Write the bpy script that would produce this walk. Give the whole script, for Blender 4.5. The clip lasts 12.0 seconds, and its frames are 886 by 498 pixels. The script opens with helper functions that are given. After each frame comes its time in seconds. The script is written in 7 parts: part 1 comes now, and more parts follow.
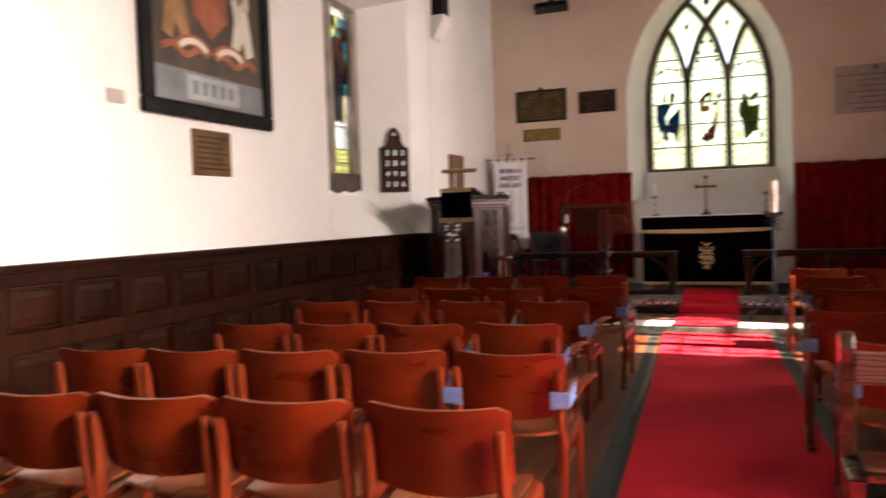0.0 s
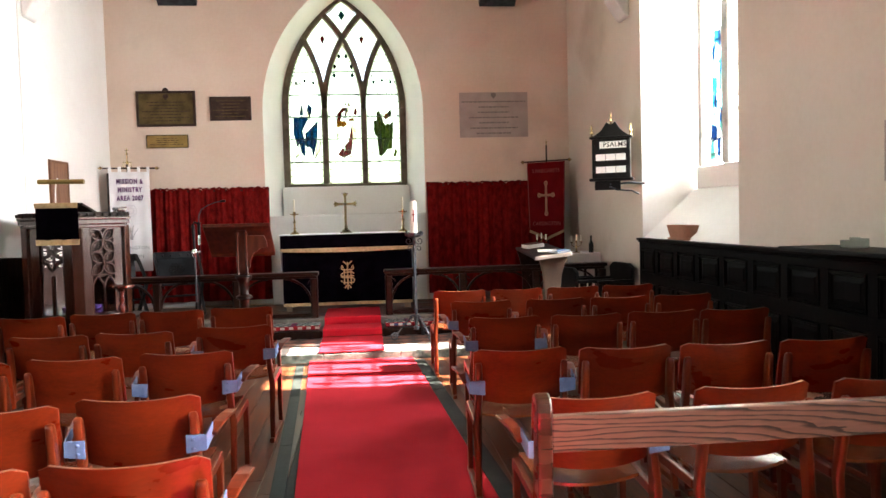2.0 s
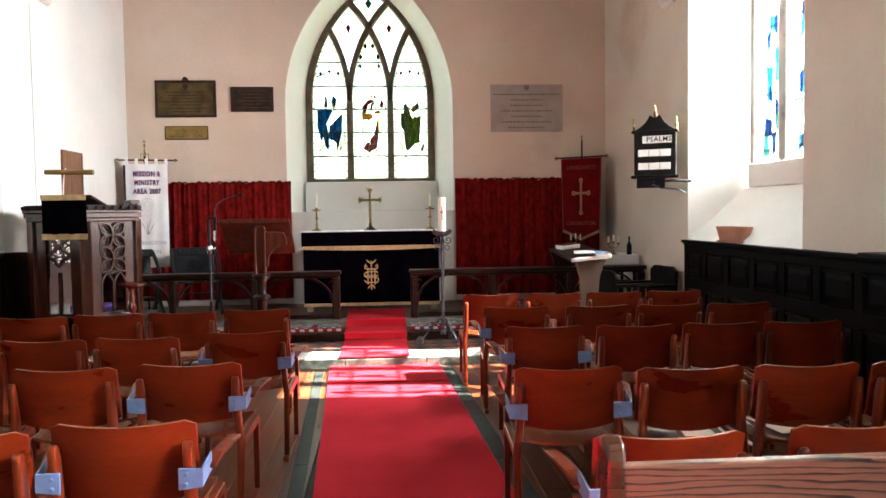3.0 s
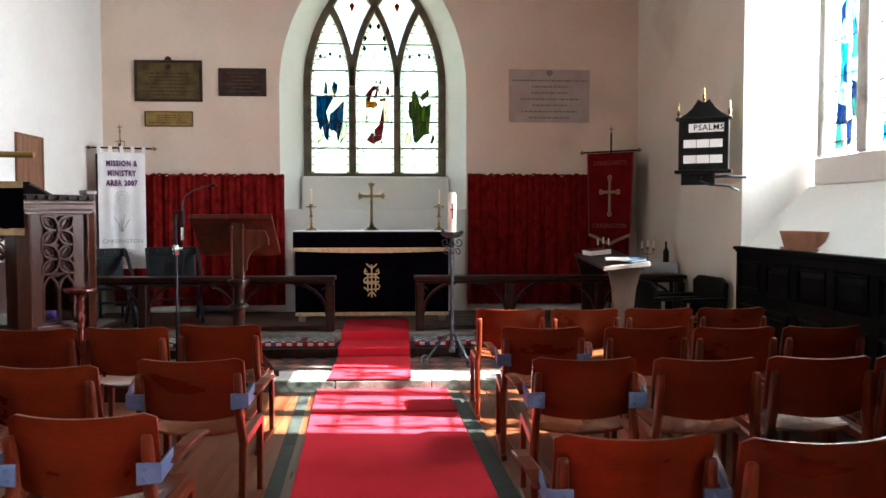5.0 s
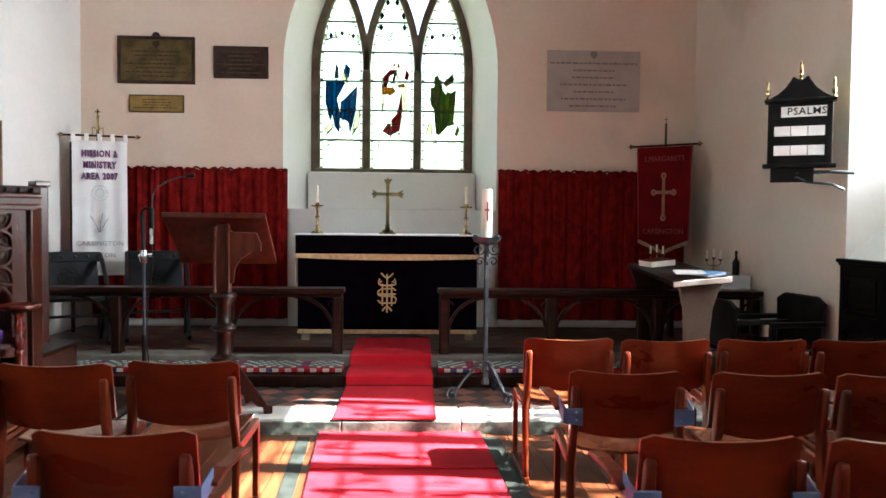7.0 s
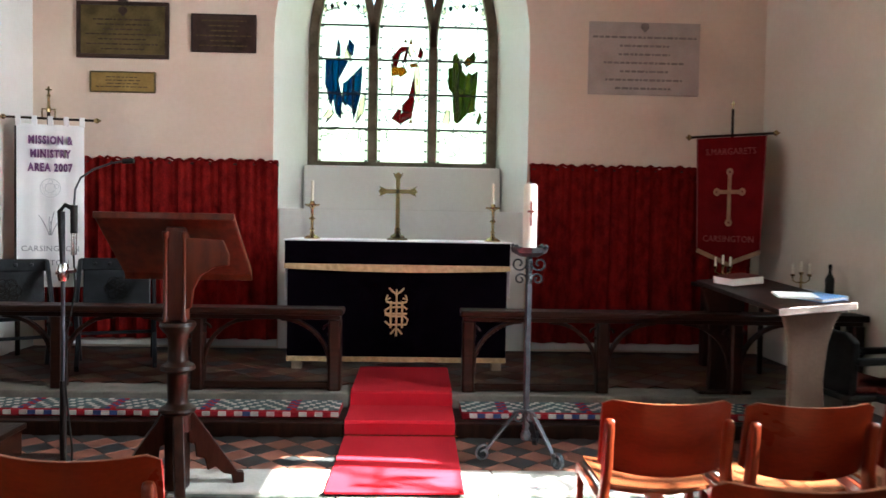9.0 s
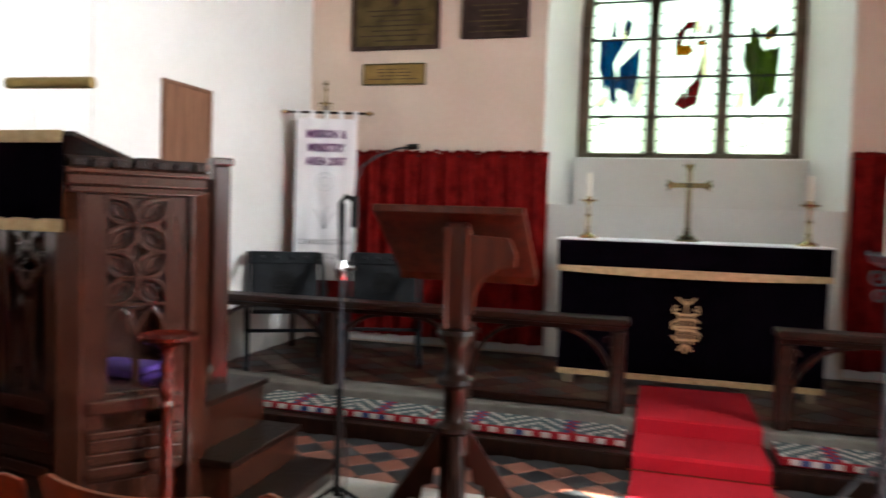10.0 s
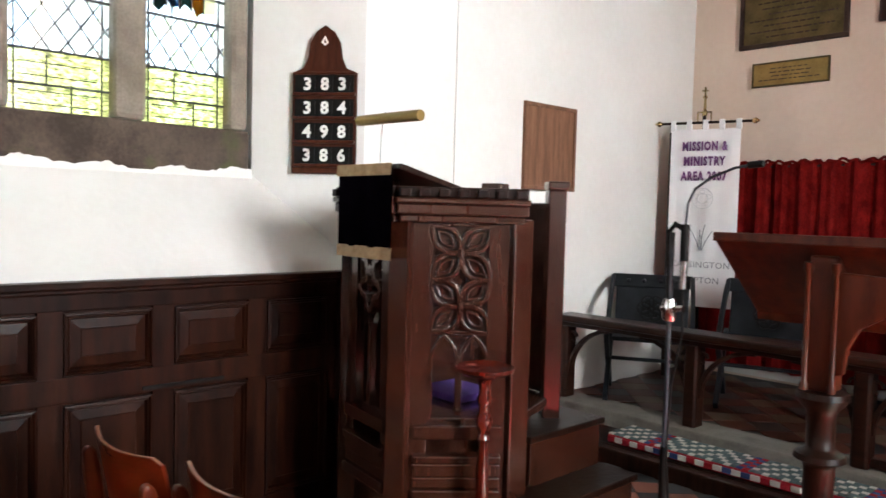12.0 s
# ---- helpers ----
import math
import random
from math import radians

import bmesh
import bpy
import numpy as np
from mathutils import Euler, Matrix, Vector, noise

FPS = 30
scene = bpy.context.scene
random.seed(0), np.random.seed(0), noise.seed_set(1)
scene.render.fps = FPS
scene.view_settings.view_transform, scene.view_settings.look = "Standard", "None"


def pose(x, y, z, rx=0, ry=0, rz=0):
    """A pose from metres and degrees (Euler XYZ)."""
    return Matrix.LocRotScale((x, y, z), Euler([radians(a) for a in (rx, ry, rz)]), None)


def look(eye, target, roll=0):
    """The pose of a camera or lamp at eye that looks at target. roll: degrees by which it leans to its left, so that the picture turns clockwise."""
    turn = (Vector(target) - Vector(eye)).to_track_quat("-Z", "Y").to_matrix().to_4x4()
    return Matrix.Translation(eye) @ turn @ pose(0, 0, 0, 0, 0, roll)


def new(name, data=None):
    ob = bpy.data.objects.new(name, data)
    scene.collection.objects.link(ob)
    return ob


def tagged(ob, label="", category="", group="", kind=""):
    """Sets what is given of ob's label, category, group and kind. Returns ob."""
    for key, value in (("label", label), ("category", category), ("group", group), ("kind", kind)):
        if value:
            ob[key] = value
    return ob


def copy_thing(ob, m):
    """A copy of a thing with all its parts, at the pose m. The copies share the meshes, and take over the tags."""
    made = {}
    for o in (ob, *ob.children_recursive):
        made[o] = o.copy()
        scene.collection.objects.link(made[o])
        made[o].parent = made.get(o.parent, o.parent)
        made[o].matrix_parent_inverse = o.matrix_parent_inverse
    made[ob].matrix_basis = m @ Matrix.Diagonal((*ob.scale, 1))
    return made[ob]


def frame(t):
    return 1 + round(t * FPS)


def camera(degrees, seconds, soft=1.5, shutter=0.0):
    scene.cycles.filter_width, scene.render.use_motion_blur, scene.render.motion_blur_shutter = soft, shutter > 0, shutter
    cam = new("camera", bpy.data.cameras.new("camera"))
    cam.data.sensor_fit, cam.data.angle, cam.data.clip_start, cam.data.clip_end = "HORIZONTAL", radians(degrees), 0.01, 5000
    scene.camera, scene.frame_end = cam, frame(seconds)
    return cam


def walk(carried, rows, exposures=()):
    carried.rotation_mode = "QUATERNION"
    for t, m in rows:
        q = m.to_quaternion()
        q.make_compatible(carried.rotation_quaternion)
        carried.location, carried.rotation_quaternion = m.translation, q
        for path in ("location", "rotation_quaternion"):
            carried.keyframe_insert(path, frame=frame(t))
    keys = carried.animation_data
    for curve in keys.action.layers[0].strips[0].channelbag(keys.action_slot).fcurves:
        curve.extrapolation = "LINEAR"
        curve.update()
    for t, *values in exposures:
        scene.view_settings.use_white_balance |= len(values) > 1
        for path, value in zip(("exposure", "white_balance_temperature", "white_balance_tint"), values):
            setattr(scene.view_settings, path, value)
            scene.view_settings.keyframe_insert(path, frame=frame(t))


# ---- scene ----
cam = camera(60.5, 12.0, shutter=0.5)
PATH = [
    (0, (0.391, 0.779, 1.408), (-0.341, 2.638, 1.324), -1.9),
    (0.5, (0.431, 0.972, 1.486), (0.034, 2.93, 1.405), -1.9),
    (1, (0.38, 1.202, 1.516), (0.38, 3.199, 1.418), -1.7),
    (1.5, (0.237, 1.388, 1.559), (0.436, 3.376, 1.468), -1.5),
    (2, (0.169, 1.582, 1.532), (0.375, 3.569, 1.442), -1.5),
    (2.5, (0.216, 1.842, 1.551), (0.369, 3.834, 1.461), -1.2),
    (3, (0.156, 2.107, 1.528), (0.3, 4.1, 1.434), -0.8),
    (5, (0.254, 3.267, 1.481), (0.368, 5.262, 1.395), -0.0),
    (5.5, (0.218, 3.578, 1.469), (0.325, 5.574, 1.388), -0.0),
    (6, (0.214, 3.928, 1.48), (0.312, 5.925, 1.402), 0.1),
    (6.5, (0.188, 4.227, 1.463), (0.274, 6.224, 1.387), 0.4),
    (8.5, (0.16, 5.594, 1.476), (0.241, 7.591, 1.394), 0.8),
    (9, (0.095, 5.913, 1.477), (0.162, 7.911, 1.404), 1.0),
    (9.5, (-0.029, 6.249, 1.471), (-0.192, 8.241, 1.39), 1.2),
    (10, (-0.25, 6.512, 1.461), (-0.801, 8.432, 1.368), 1.8),
    (10.5, (-0.331, 6.656, 1.468), (-1.261, 8.424, 1.377), 1.7),
    (11, (-0.367, 6.762, 1.463), (-1.584, 8.348, 1.376), 1.5),
    (11.5, (-0.26, 6.831, 1.511), (-1.703, 8.213, 1.417), 1.7),
    (12, (-0.107, 6.974, 1.543), (-1.56, 8.345, 1.446), 1.5),
]
walk(cam, [(t, look(eye, target, roll)) for t, eye, target, roll in PATH],
     exposures=((0, 4.1, 7600, 24), (0.6, 4.95, 7500, 23), (1.5, 5.15, 6800, 12), (3, 5.05, 6400, 9), (5, 4.75, 6000, 6), (9, 4.87, 6000, 6), (10.5, 4.75, 6300, 9), (12, 4.75, 6300, 9)))

# ---- world, sun and large lights ----
world = bpy.data.worlds.new("sky")
scene.world = world
world.use_nodes = True
wn = world.node_tree
sky = wn.nodes.new("ShaderNodeTexSky")
sky.sky_type, sky.sun_disc = "NISHITA", False
SUN_FROM = Vector((1.0, -0.10, 0.79)).normalized()
sky.sun_elevation = math.asin(SUN_FROM.z)
sky.sun_rotation = math.atan2(SUN_FROM.x, SUN_FROM.y)
wn.nodes["Background"].inputs["Strength"].default_value = 0.05
wn.links.new(sky.outputs["Color"], wn.nodes["Background"].inputs["Color"])

sun = new("sun", bpy.data.lights.new("sun", "SUN"))
sun.data.energy, sun.data.angle, sun.data.color = 5.0, radians(0.5), (1.0, 0.93, 0.82)
sun.matrix_world = look(SUN_FROM * 30, (0, 0, 0))


def window_lamp(place, target, width, height, watts, color, spread=math.pi):
    lamp = new("window_light", bpy.data.lights.new("window_light", "AREA"))
    lamp.data.shape, lamp.data.size, lamp.data.size_y = "RECTANGLE", width, height
    lamp.data.energy, lamp.data.color = watts, color
    lamp.data.spread = spread
    lamp.matrix_world = look(place, target)
    return lamp


window_lamp((-0.07, 14.3, 3.45), (-0.07, 10.0, 3.0), 1.9, 2.9, 5.2, (0.86, 0.97, 1.0))
window_lamp((4.35, 8.85, 3.0), (-3.4, 10.0, 1.3), 2.0, 2.2, 18, (0.98, 0.98, 1.0), radians(105))
# lamp for the unseen window_4, narrowed and aimed at the near north chairs
window_lamp((4.35, 2.6, 3.0), (-2.3, 2.3, 0.4), 2.0, 2.2, 38, (1.0, 0.96, 0.92), radians(72))
window_lamp((-4.4, 8.2, 2.9), (0, 8.2, 2.0), 1.6, 2.0, 2.6, (0.95, 0.98, 1.0))
# faint lamp for the added, unseen west window
window_lamp((0.0, -2.75, 2.9), (0, 3, 1.8), 1.7, 2.4, 0.2, (1.0, 0.96, 0.92))


# ---- materials ----
def graph(name):
    m = bpy.data.materials.new(name)
    m.use_nodes = True
    return m, m.node_tree.nodes, m.node_tree.links, m.node_tree.nodes["Principled BSDF"]


def surface(name, c1, c2, scale=6.0, rough=0.6, metal=0.0, bump=0.15, fine=60.0, stretch=(1, 1, 1), coat=0.0,
            stains=None, spec=0.5, island=0.0, space="Object", rough2=None, depth=0.01):
    """A surface that varies at a large and a fine scale; stretch lengthens the grain along an axis."""
    m, n, l, p = graph(name)
    tc = n.new("ShaderNodeTexCoord")
    mp = n.new("ShaderNodeMapping")
    mp.inputs["Scale"].default_value = stretch
    l.new(tc.outputs[space], mp.inputs["Vector"])
    info = n.new("ShaderNodeObjectInfo")
    off = n.new("ShaderNodeVectorMath")
    off.operation = "MULTIPLY_ADD"
    sc = n.new("ShaderNodeCombineXYZ")
    l.new(info.outputs["Random"], sc.inputs[0])
    l.new(info.outputs["Random"], sc.inputs[2])
    off.inputs[1].default_value = (17, 17, 17)
    l.new(sc.outputs[0], off.inputs[0])
    l.new(mp.outputs[0], off.inputs[2])
    big = n.new("ShaderNodeTexNoise")
    big.inputs["Scale"].default_value, big.inputs["Detail"].default_value = scale, 6
    small = n.new("ShaderNodeTexNoise")
    small.inputs["Scale"].default_value, small.inputs["Detail"].default_value = fine, 3
    for t in (big, small):
        l.new(off.outputs[0], t.inputs["Vector"])
    mix = n.new("ShaderNodeMath")
    mix.operation = "MULTIPLY_ADD"
    mix.inputs[1].default_value = 0.35
    l.new(small.outputs["Fac"], mix.inputs[0])
    l.new(big.outputs["Fac"], mix.inputs[2])
    ramp = n.new("ShaderNodeValToRGB")
    ramp.color_ramp.elements[0].position, ramp.color_ramp.elements[1].position = 0.5, 0.85
    ramp.color_ramp.elements[0].color, ramp.color_ramp.elements[1].color = (*c1, 1), (*c2, 1)
    l.new(mix.outputs[0], ramp.inputs[0])
    out = ramp.outputs[0]
    if stains:
        sn = n.new("ShaderNodeTexNoise")
        sn.inputs["Scale"].default_value, sn.inputs["Detail"].default_value = stains[1], 8
        l.new(off.outputs[0], sn.inputs["Vector"])
        sr = n.new("ShaderNodeValToRGB")
        sr.color_ramp.elements[0].position, sr.color_ramp.elements[1].position = stains[2], stains[2] + 0.18
        l.new(sn.outputs["Fac"], sr.inputs[0])
        sm = n.new("ShaderNodeMixRGB")
        sm.inputs[2].default_value = (*stains[0], 1)
        l.new(sr.outputs[0], sm.inputs[0])
        l.new(out, sm.inputs[1])
        out = sm.outputs[0]
    if island:
        hs = n.new("ShaderNodeHueSaturation")
        mr = n.new("ShaderNodeMapRange")
        mr.inputs[3].default_value, mr.inputs[4].default_value = 1 - island, 1 + island
        l.new(info.outputs["Random"], mr.inputs[0])
        l.new(mr.outputs[0], hs.inputs["Value"])
        l.new(out, hs.inputs["Color"])
        out = hs.outputs[0]
    l.new(out, p.inputs["Base Color"])
    p.inputs["Metallic"].default_value = metal
    p.inputs["Specular IOR Level"].default_value = spec
    p.inputs["Coat Weight"].default_value = coat
    p.inputs["Coat Roughness"].default_value = 0.15
    rr = n.new("ShaderNodeMapRange")
    rr.inputs[3].default_value, rr.inputs[4].default_value = rough, rough2 if rough2 else min(1, rough + 0.15)
    l.new(big.outputs["Fac"], rr.inputs[0])
    l.new(rr.outputs[0], p.inputs["Roughness"])
    bp = n.new("ShaderNodeBump")
    bp.inputs["Strength"].default_value, bp.inputs["Distance"].default_value = bump, depth
    l.new(mix.outputs[0], bp.inputs["Height"])
    l.new(bp.outputs[0], p.inputs["Normal"])
    return m


def glass(name, tint, clear=0.75, grain=11):
    """Leaded window glass: part clear, part light-scattering."""
    m, n, l, p = graph(name)
    n.remove(p)
    tr, tl, mx = n.new("ShaderNodeBsdfTransparent"), n.new("ShaderNodeBsdfTranslucent"), n.new("ShaderNodeMixShader")
    gl, mg = n.new("ShaderNodeBsdfGlossy"), n.new("ShaderNodeMixShader")
    no, rp = n.new("ShaderNodeTexNoise"), n.new("ShaderNodeValToRGB")
    no.inputs["Scale"].default_value, no.inputs["Detail"].default_value = grain, 4
    rp.color_ramp.elements[0].color = (*[c * (0.8 if min(tint) > 0.5 else 0.4) for c in tint], 1)
    rp.color_ramp.elements[1].color = (*[min(1, c * (1 if min(tint) > 0.5 else 1.7)) for c in tint], 1)
    rp.color_ramp.elements[0].position, rp.color_ramp.elements[1].position = 0.35, 0.6
    l.new(no.outputs["Fac"], rp.inputs[0])
    l.new(rp.outputs[0], tr.inputs[0])
    l.new(rp.outputs[0], tl.inputs[0])
    mx.inputs[0].default_value = 1 - clear
    l.new(tr.outputs[0], mx.inputs[1])
    l.new(tl.outputs[0], mx.inputs[2])
    gl.inputs["Roughness"].default_value = 0.15
    mg.inputs[0].default_value = 0.05
    l.new(mx.outputs[0], mg.inputs[1])
    l.new(gl.outputs[0], mg.inputs[2])
    l.new(mg.outputs[0], n["Material Output"].inputs[0])
    return m


PLASTER = surface("plaster", (0.67, 0.645, 0.61), (0.73, 0.71, 0.68), 1.3, 0.8, bump=0.25, fine=25, stains=((0.57, 0.52, 0.465), 0.8, 0.64))
PLASTER_E = surface("plaster_east", (0.63, 0.495, 0.395), (0.69, 0.565, 0.47), 1.1, 0.8, bump=0.25, fine=22, stains=((0.49, 0.40, 0.34), 0.7, 0.60))
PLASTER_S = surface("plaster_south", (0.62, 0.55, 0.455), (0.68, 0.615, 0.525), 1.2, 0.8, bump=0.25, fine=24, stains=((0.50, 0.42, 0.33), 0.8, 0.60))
STONE = surface("window_stone", (0.16, 0.13, 0.1), (0.28, 0.235, 0.185), 5, 0.85, bump=0.5, fine=70, stains=((0.16, 0.13, 0.09), 3, 0.6))
STONE_LIGHT = surface("step_stone", (0.42, 0.40, 0.36), (0.56, 0.54, 0.50), 5, 0.6, bump=0.3, fine=60, stains=((0.22, 0.2, 0.17), 4, 0.58))
STONE_DARK = surface("dark_stone", (0.009, 0.011, 0.010), (0.026, 0.030, 0.027), 8, 0.4, bump=0.35, fine=80, spec=0.12)
# window stone darkened in colour, as the east tracery stands against the light
TRACERY_SHADED = surface("shaded_tracery_stone", (0.085, 0.066, 0.048), (0.16, 0.13, 0.098), 5, 0.9, bump=0.5, fine=70, spec=0.1)
MOSS = surface("mossy_sill_stone", (0.038, 0.025, 0.019), (0.10, 0.072, 0.054), 5, 0.9, bump=0.6, fine=60, stains=((0.07, 0.085, 0.022), 3.2, 0.56))
OAK_DARK = surface("dark_oak", (0.0055, 0.0019, 0.0011), (0.018, 0.006, 0.0032), 5, 0.3, bump=0.25, fine=60, stretch=(6, 6, 0.7), coat=0.06, spec=0.12)
OAK_PANEL = surface("panel_oak", (0.006, 0.0017, 0.0009), (0.025, 0.0066, 0.0028), 4, 0.3, bump=0.22, fine=50, stretch=(5, 5, 0.6), island=0.18, spec=0.1, coat=0.03)
# south panelling oak, blackened to carry the shade below the windows
OAK_SOUTH = surface("shaded_south_oak", (0.0015, 0.001, 0.0009), (0.005, 0.0032, 0.0026), 4, 0.42, bump=0.22, fine=50, stretch=(5, 5, 0.6), island=0.2, spec=0.04)
OAK_RAIL = surface("rail_oak", (0.007, 0.0022, 0.0013), (0.022, 0.0068, 0.0035), 5, 0.28, bump=0.2, fine=60, stretch=(0.8, 6, 6), coat=0.06, spec=0.14)
PLY = surface("varnished_ply", (0.098, 0.0088, 0.002), (0.168, 0.0185, 0.0044), 2.6, 0.22, bump=0.03, fine=30, stretch=(0.8, 6, 3), coat=0.18, island=0.18, depth=0.003, spec=0.25)
PLY_EDGE = surface("varnished_beech", (0.085, 0.0095, 0.0028), (0.15, 0.024, 0.0065), 4, 0.24, bump=0.05, fine=40, stretch=(7, 7, 0.8), coat=0.2, island=0.14, depth=0.004, spec=0.3)
SEAT_PLY = surface("seat_ply", (0.135, 0.038, 0.014), (0.185, 0.057, 0.022), 2, 0.18, bump=0.02, fine=34, stretch=(1.5, 0.8, 1.5), coat=1.0, island=0.15, depth=0.002, spec=0.7)
BLUE = surface("blue_grey_strap", (0.085, 0.135, 0.28), (0.13, 0.19, 0.36), 12, 0.45, bump=0.08, fine=120)
FLOORBOARD = surface("floorboard", (0.05, 0.014, 0.0055), (0.135, 0.044, 0.018), 3, 0.22, bump=0.2, fine=45, stretch=(8, 0.6, 8), island=0.28, rough2=0.42, spec=0.35)
CARPET = surface("red_carpet", (0.36, 0.007, 0.016), (0.48, 0.016, 0.03), 1.4, 0.95, bump=0.5, fine=420, spec=0.1, depth=0.004)
CARPET.node_tree.nodes["Principled BSDF"].inputs["Sheen Weight"].default_value = 0.008
CARPET.node_tree.nodes["Principled BSDF"].inputs["Sheen Roughness"].default_value = 0.4
CURTAIN = surface("red_damask", (0.085, 0.0025, 0.003), (0.2, 0.0105, 0.0095), 9, 0.75, bump=0.2, fine=55, spec=0.03, stretch=(1.6, 1.6, 0.9))
VELVET = surface("black_violet_velvet", (0.0012, 0.0008, 0.0016), (0.003, 0.0018, 0.0038), 6, 0.9, bump=0.2, fine=200, spec=0)
GOLD = surface("gold_braid", (0.38, 0.25, 0.12), (0.56, 0.4, 0.22), 30, 0.5, bump=0.4, fine=260, metal=0.0, spec=0.2)
LINEN = surface("white_linen", (0.74, 0.75, 0.77), (0.84, 0.85, 0.87), 4, 0.85, bump=0.15, fine=200)
BRASS = surface("brass", (0.36, 0.25, 0.11), (0.55, 0.41, 0.21), 10, 0.12, metal=1.0, bump=0.05, fine=60)
# brass darkened in colour, for the cross in shadow before the window
CROSS_BRASS = surface("shaded_brass", (0.12, 0.075, 0.035), (0.22, 0.15, 0.075), 10, 0.16, metal=1.0, bump=0.05, fine=60)
BRASS_PLATE = surface("tarnished_brass", (0.06, 0.042, 0.017), (0.12, 0.086, 0.034), 6, 0.38, metal=0.35, bump=0.08, fine=80, spec=0.15)
BRASS_BROWN = surface("brown_lacquered_brass", (0.08, 0.042, 0.016), (0.145, 0.08, 0.032), 6, 0.4, metal=0.3, bump=0.08, fine=80, spec=0.15)
BRASS_BRIGHT = surface("brass_plate_gold", (0.2, 0.125, 0.035), (0.32, 0.21, 0.065), 6, 0.35, metal=0.6, bump=0.08, fine=80)
BRONZE = surface("dark_bronze", (0.025, 0.015, 0.013), (0.06, 0.036, 0.03), 7, 0.4, metal=0.15, bump=0.1, fine=90, spec=0.1)
SLATE_MARBLE = surface("grey_marble", (0.34, 0.285, 0.26), (0.41, 0.35, 0.325), 5, 0.35, bump=0.04, fine=60, spec=0.12)
BLACK = surface("black_paint", (0.0042, 0.0042, 0.0042), (0.0112, 0.0105, 0.0098), 8, 0.4, bump=0.1, fine=90, spec=0.1)
IRON = surface("blackened_iron", (0.02, 0.024, 0.03), (0.06, 0.068, 0.08), 14, 0.42, metal=0.6, bump=0.2, fine=120)
CHROME = surface("chrome", (0.75, 0.75, 0.75), (0.85, 0.85, 0.85), 10, 0.12, metal=1.0, bump=0.0, fine=60)
WAX = surface("candle_wax", (0.78, 0.72, 0.60), (0.86, 0.81, 0.70), 8, 0.45, bump=0.05, fine=60)
WHITE_CLOTH = surface("banner_white_cloth", (0.70, 0.69, 0.70), (0.80, 0.79, 0.79), 3, 0.85, bump=0.15, fine=180)
RED_CLOTH = surface("banner_red_cloth", (0.09, 0.003, 0.005), (0.14, 0.006, 0.008), 4, 0.8, bump=0.15, fine=180, spec=0.03)
PURPLE = surface("purple_print", (0.115, 0.042, 0.125), (0.165, 0.068, 0.18), 9, 0.8, bump=0.0, fine=60)
TABLET_INK = surface("tablet_lettering", (0.15, 0.125, 0.115), (0.21, 0.18, 0.17), 9, 0.7, bump=0.0, fine=60)
GREY_PRINT = surface("grey_print", (0.20, 0.20, 0.22), (0.30, 0.30, 0.31), 9, 0.8, bump=0.0, fine=60)
PALE_PRINT = surface("pale_print", (0.50, 0.50, 0.52), (0.60, 0.60, 0.61), 9, 0.8, bump=0.0, fine=60)
DULL_GOLD = surface("dull_gold_applique", (0.2, 0.11, 0.055), (0.31, 0.18, 0.095), 12, 0.6, bump=0.3, fine=160)
DULL_RED = surface("dull_red_letters", (0.16, 0.03, 0.024), (0.21, 0.046, 0.035), 12, 0.7, bump=0.1, fine=160)
WHITE_CARD = surface("white_card", (0.74, 0.73, 0.70), (0.82, 0.81, 0.78), 6, 0.6, bump=0.02, fine=60)
TERRACOTTA = surface("terracotta", (0.27, 0.12, 0.07), (0.38, 0.18, 0.11), 6, 0.8, bump=0.2, fine=80)
TILE_RED = surface("red_tile", (0.15, 0.052, 0.034), (0.25, 0.10, 0.066), 5, 0.3, bump=0.12, fine=60, island=0.22, spec=0.3)
# darker copy of the red tile; the sanctuary's shade is in its colour
TILE_RED_SHADED = surface("shaded_red_tile", (0.045, 0.013, 0.008), (0.085, 0.026, 0.015), 5, 0.35, bump=0.1, fine=60, island=0.2, spec=0.15)
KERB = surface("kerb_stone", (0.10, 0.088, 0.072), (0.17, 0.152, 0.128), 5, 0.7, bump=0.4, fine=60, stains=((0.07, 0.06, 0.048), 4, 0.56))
RISER_STONE = surface("green_riser_stone", (0.035, 0.048, 0.042), (0.15, 0.165, 0.145), 7, 0.5, bump=0.6, fine=40, stains=((0.26, 0.25, 0.215), 6, 0.56), spec=0.25)
TILE_BLACK = surface("black_tile", (0.015, 0.017, 0.018), (0.04, 0.042, 0.043), 5, 0.3, bump=0.1, fine=60, island=0.2, spec=0.15)
TILE_BUFF = surface("buff_tile", (0.075, 0.047, 0.028), (0.12, 0.08, 0.05), 5, 0.4, bump=0.1, fine=60, island=0.15, spec=0.2)
KNEEL_G = surface("grey_green_wool", (0.045, 0.065, 0.065), (0.09, 0.12, 0.12), 20, 0.95, bump=0.6, fine=200, spec=0.1)
KNEEL_W = surface("cream_wool", (0.33, 0.30, 0.27), (0.44, 0.41, 0.36), 20, 0.95, bump=0.6, fine=200, spec=0.1)
KNEEL_R = surface("crimson_wool", (0.17, 0.006, 0.012), (0.25, 0.016, 0.022), 20, 0.95, bump=0.6, fine=200, spec=0.1)
KNEEL_B = surface("navy_wool", (0.02, 0.03, 0.09), (0.045, 0.06, 0.14), 20, 0.95, bump=0.6, fine=200, spec=0.1)
MAHOGANY = surface("polished_mahogany", (0.045, 0.0035, 0.0018), (0.10, 0.0095, 0.0038), 5, 0.12, bump=0.05, fine=50, stretch=(5, 5, 0.7), coat=0.9)
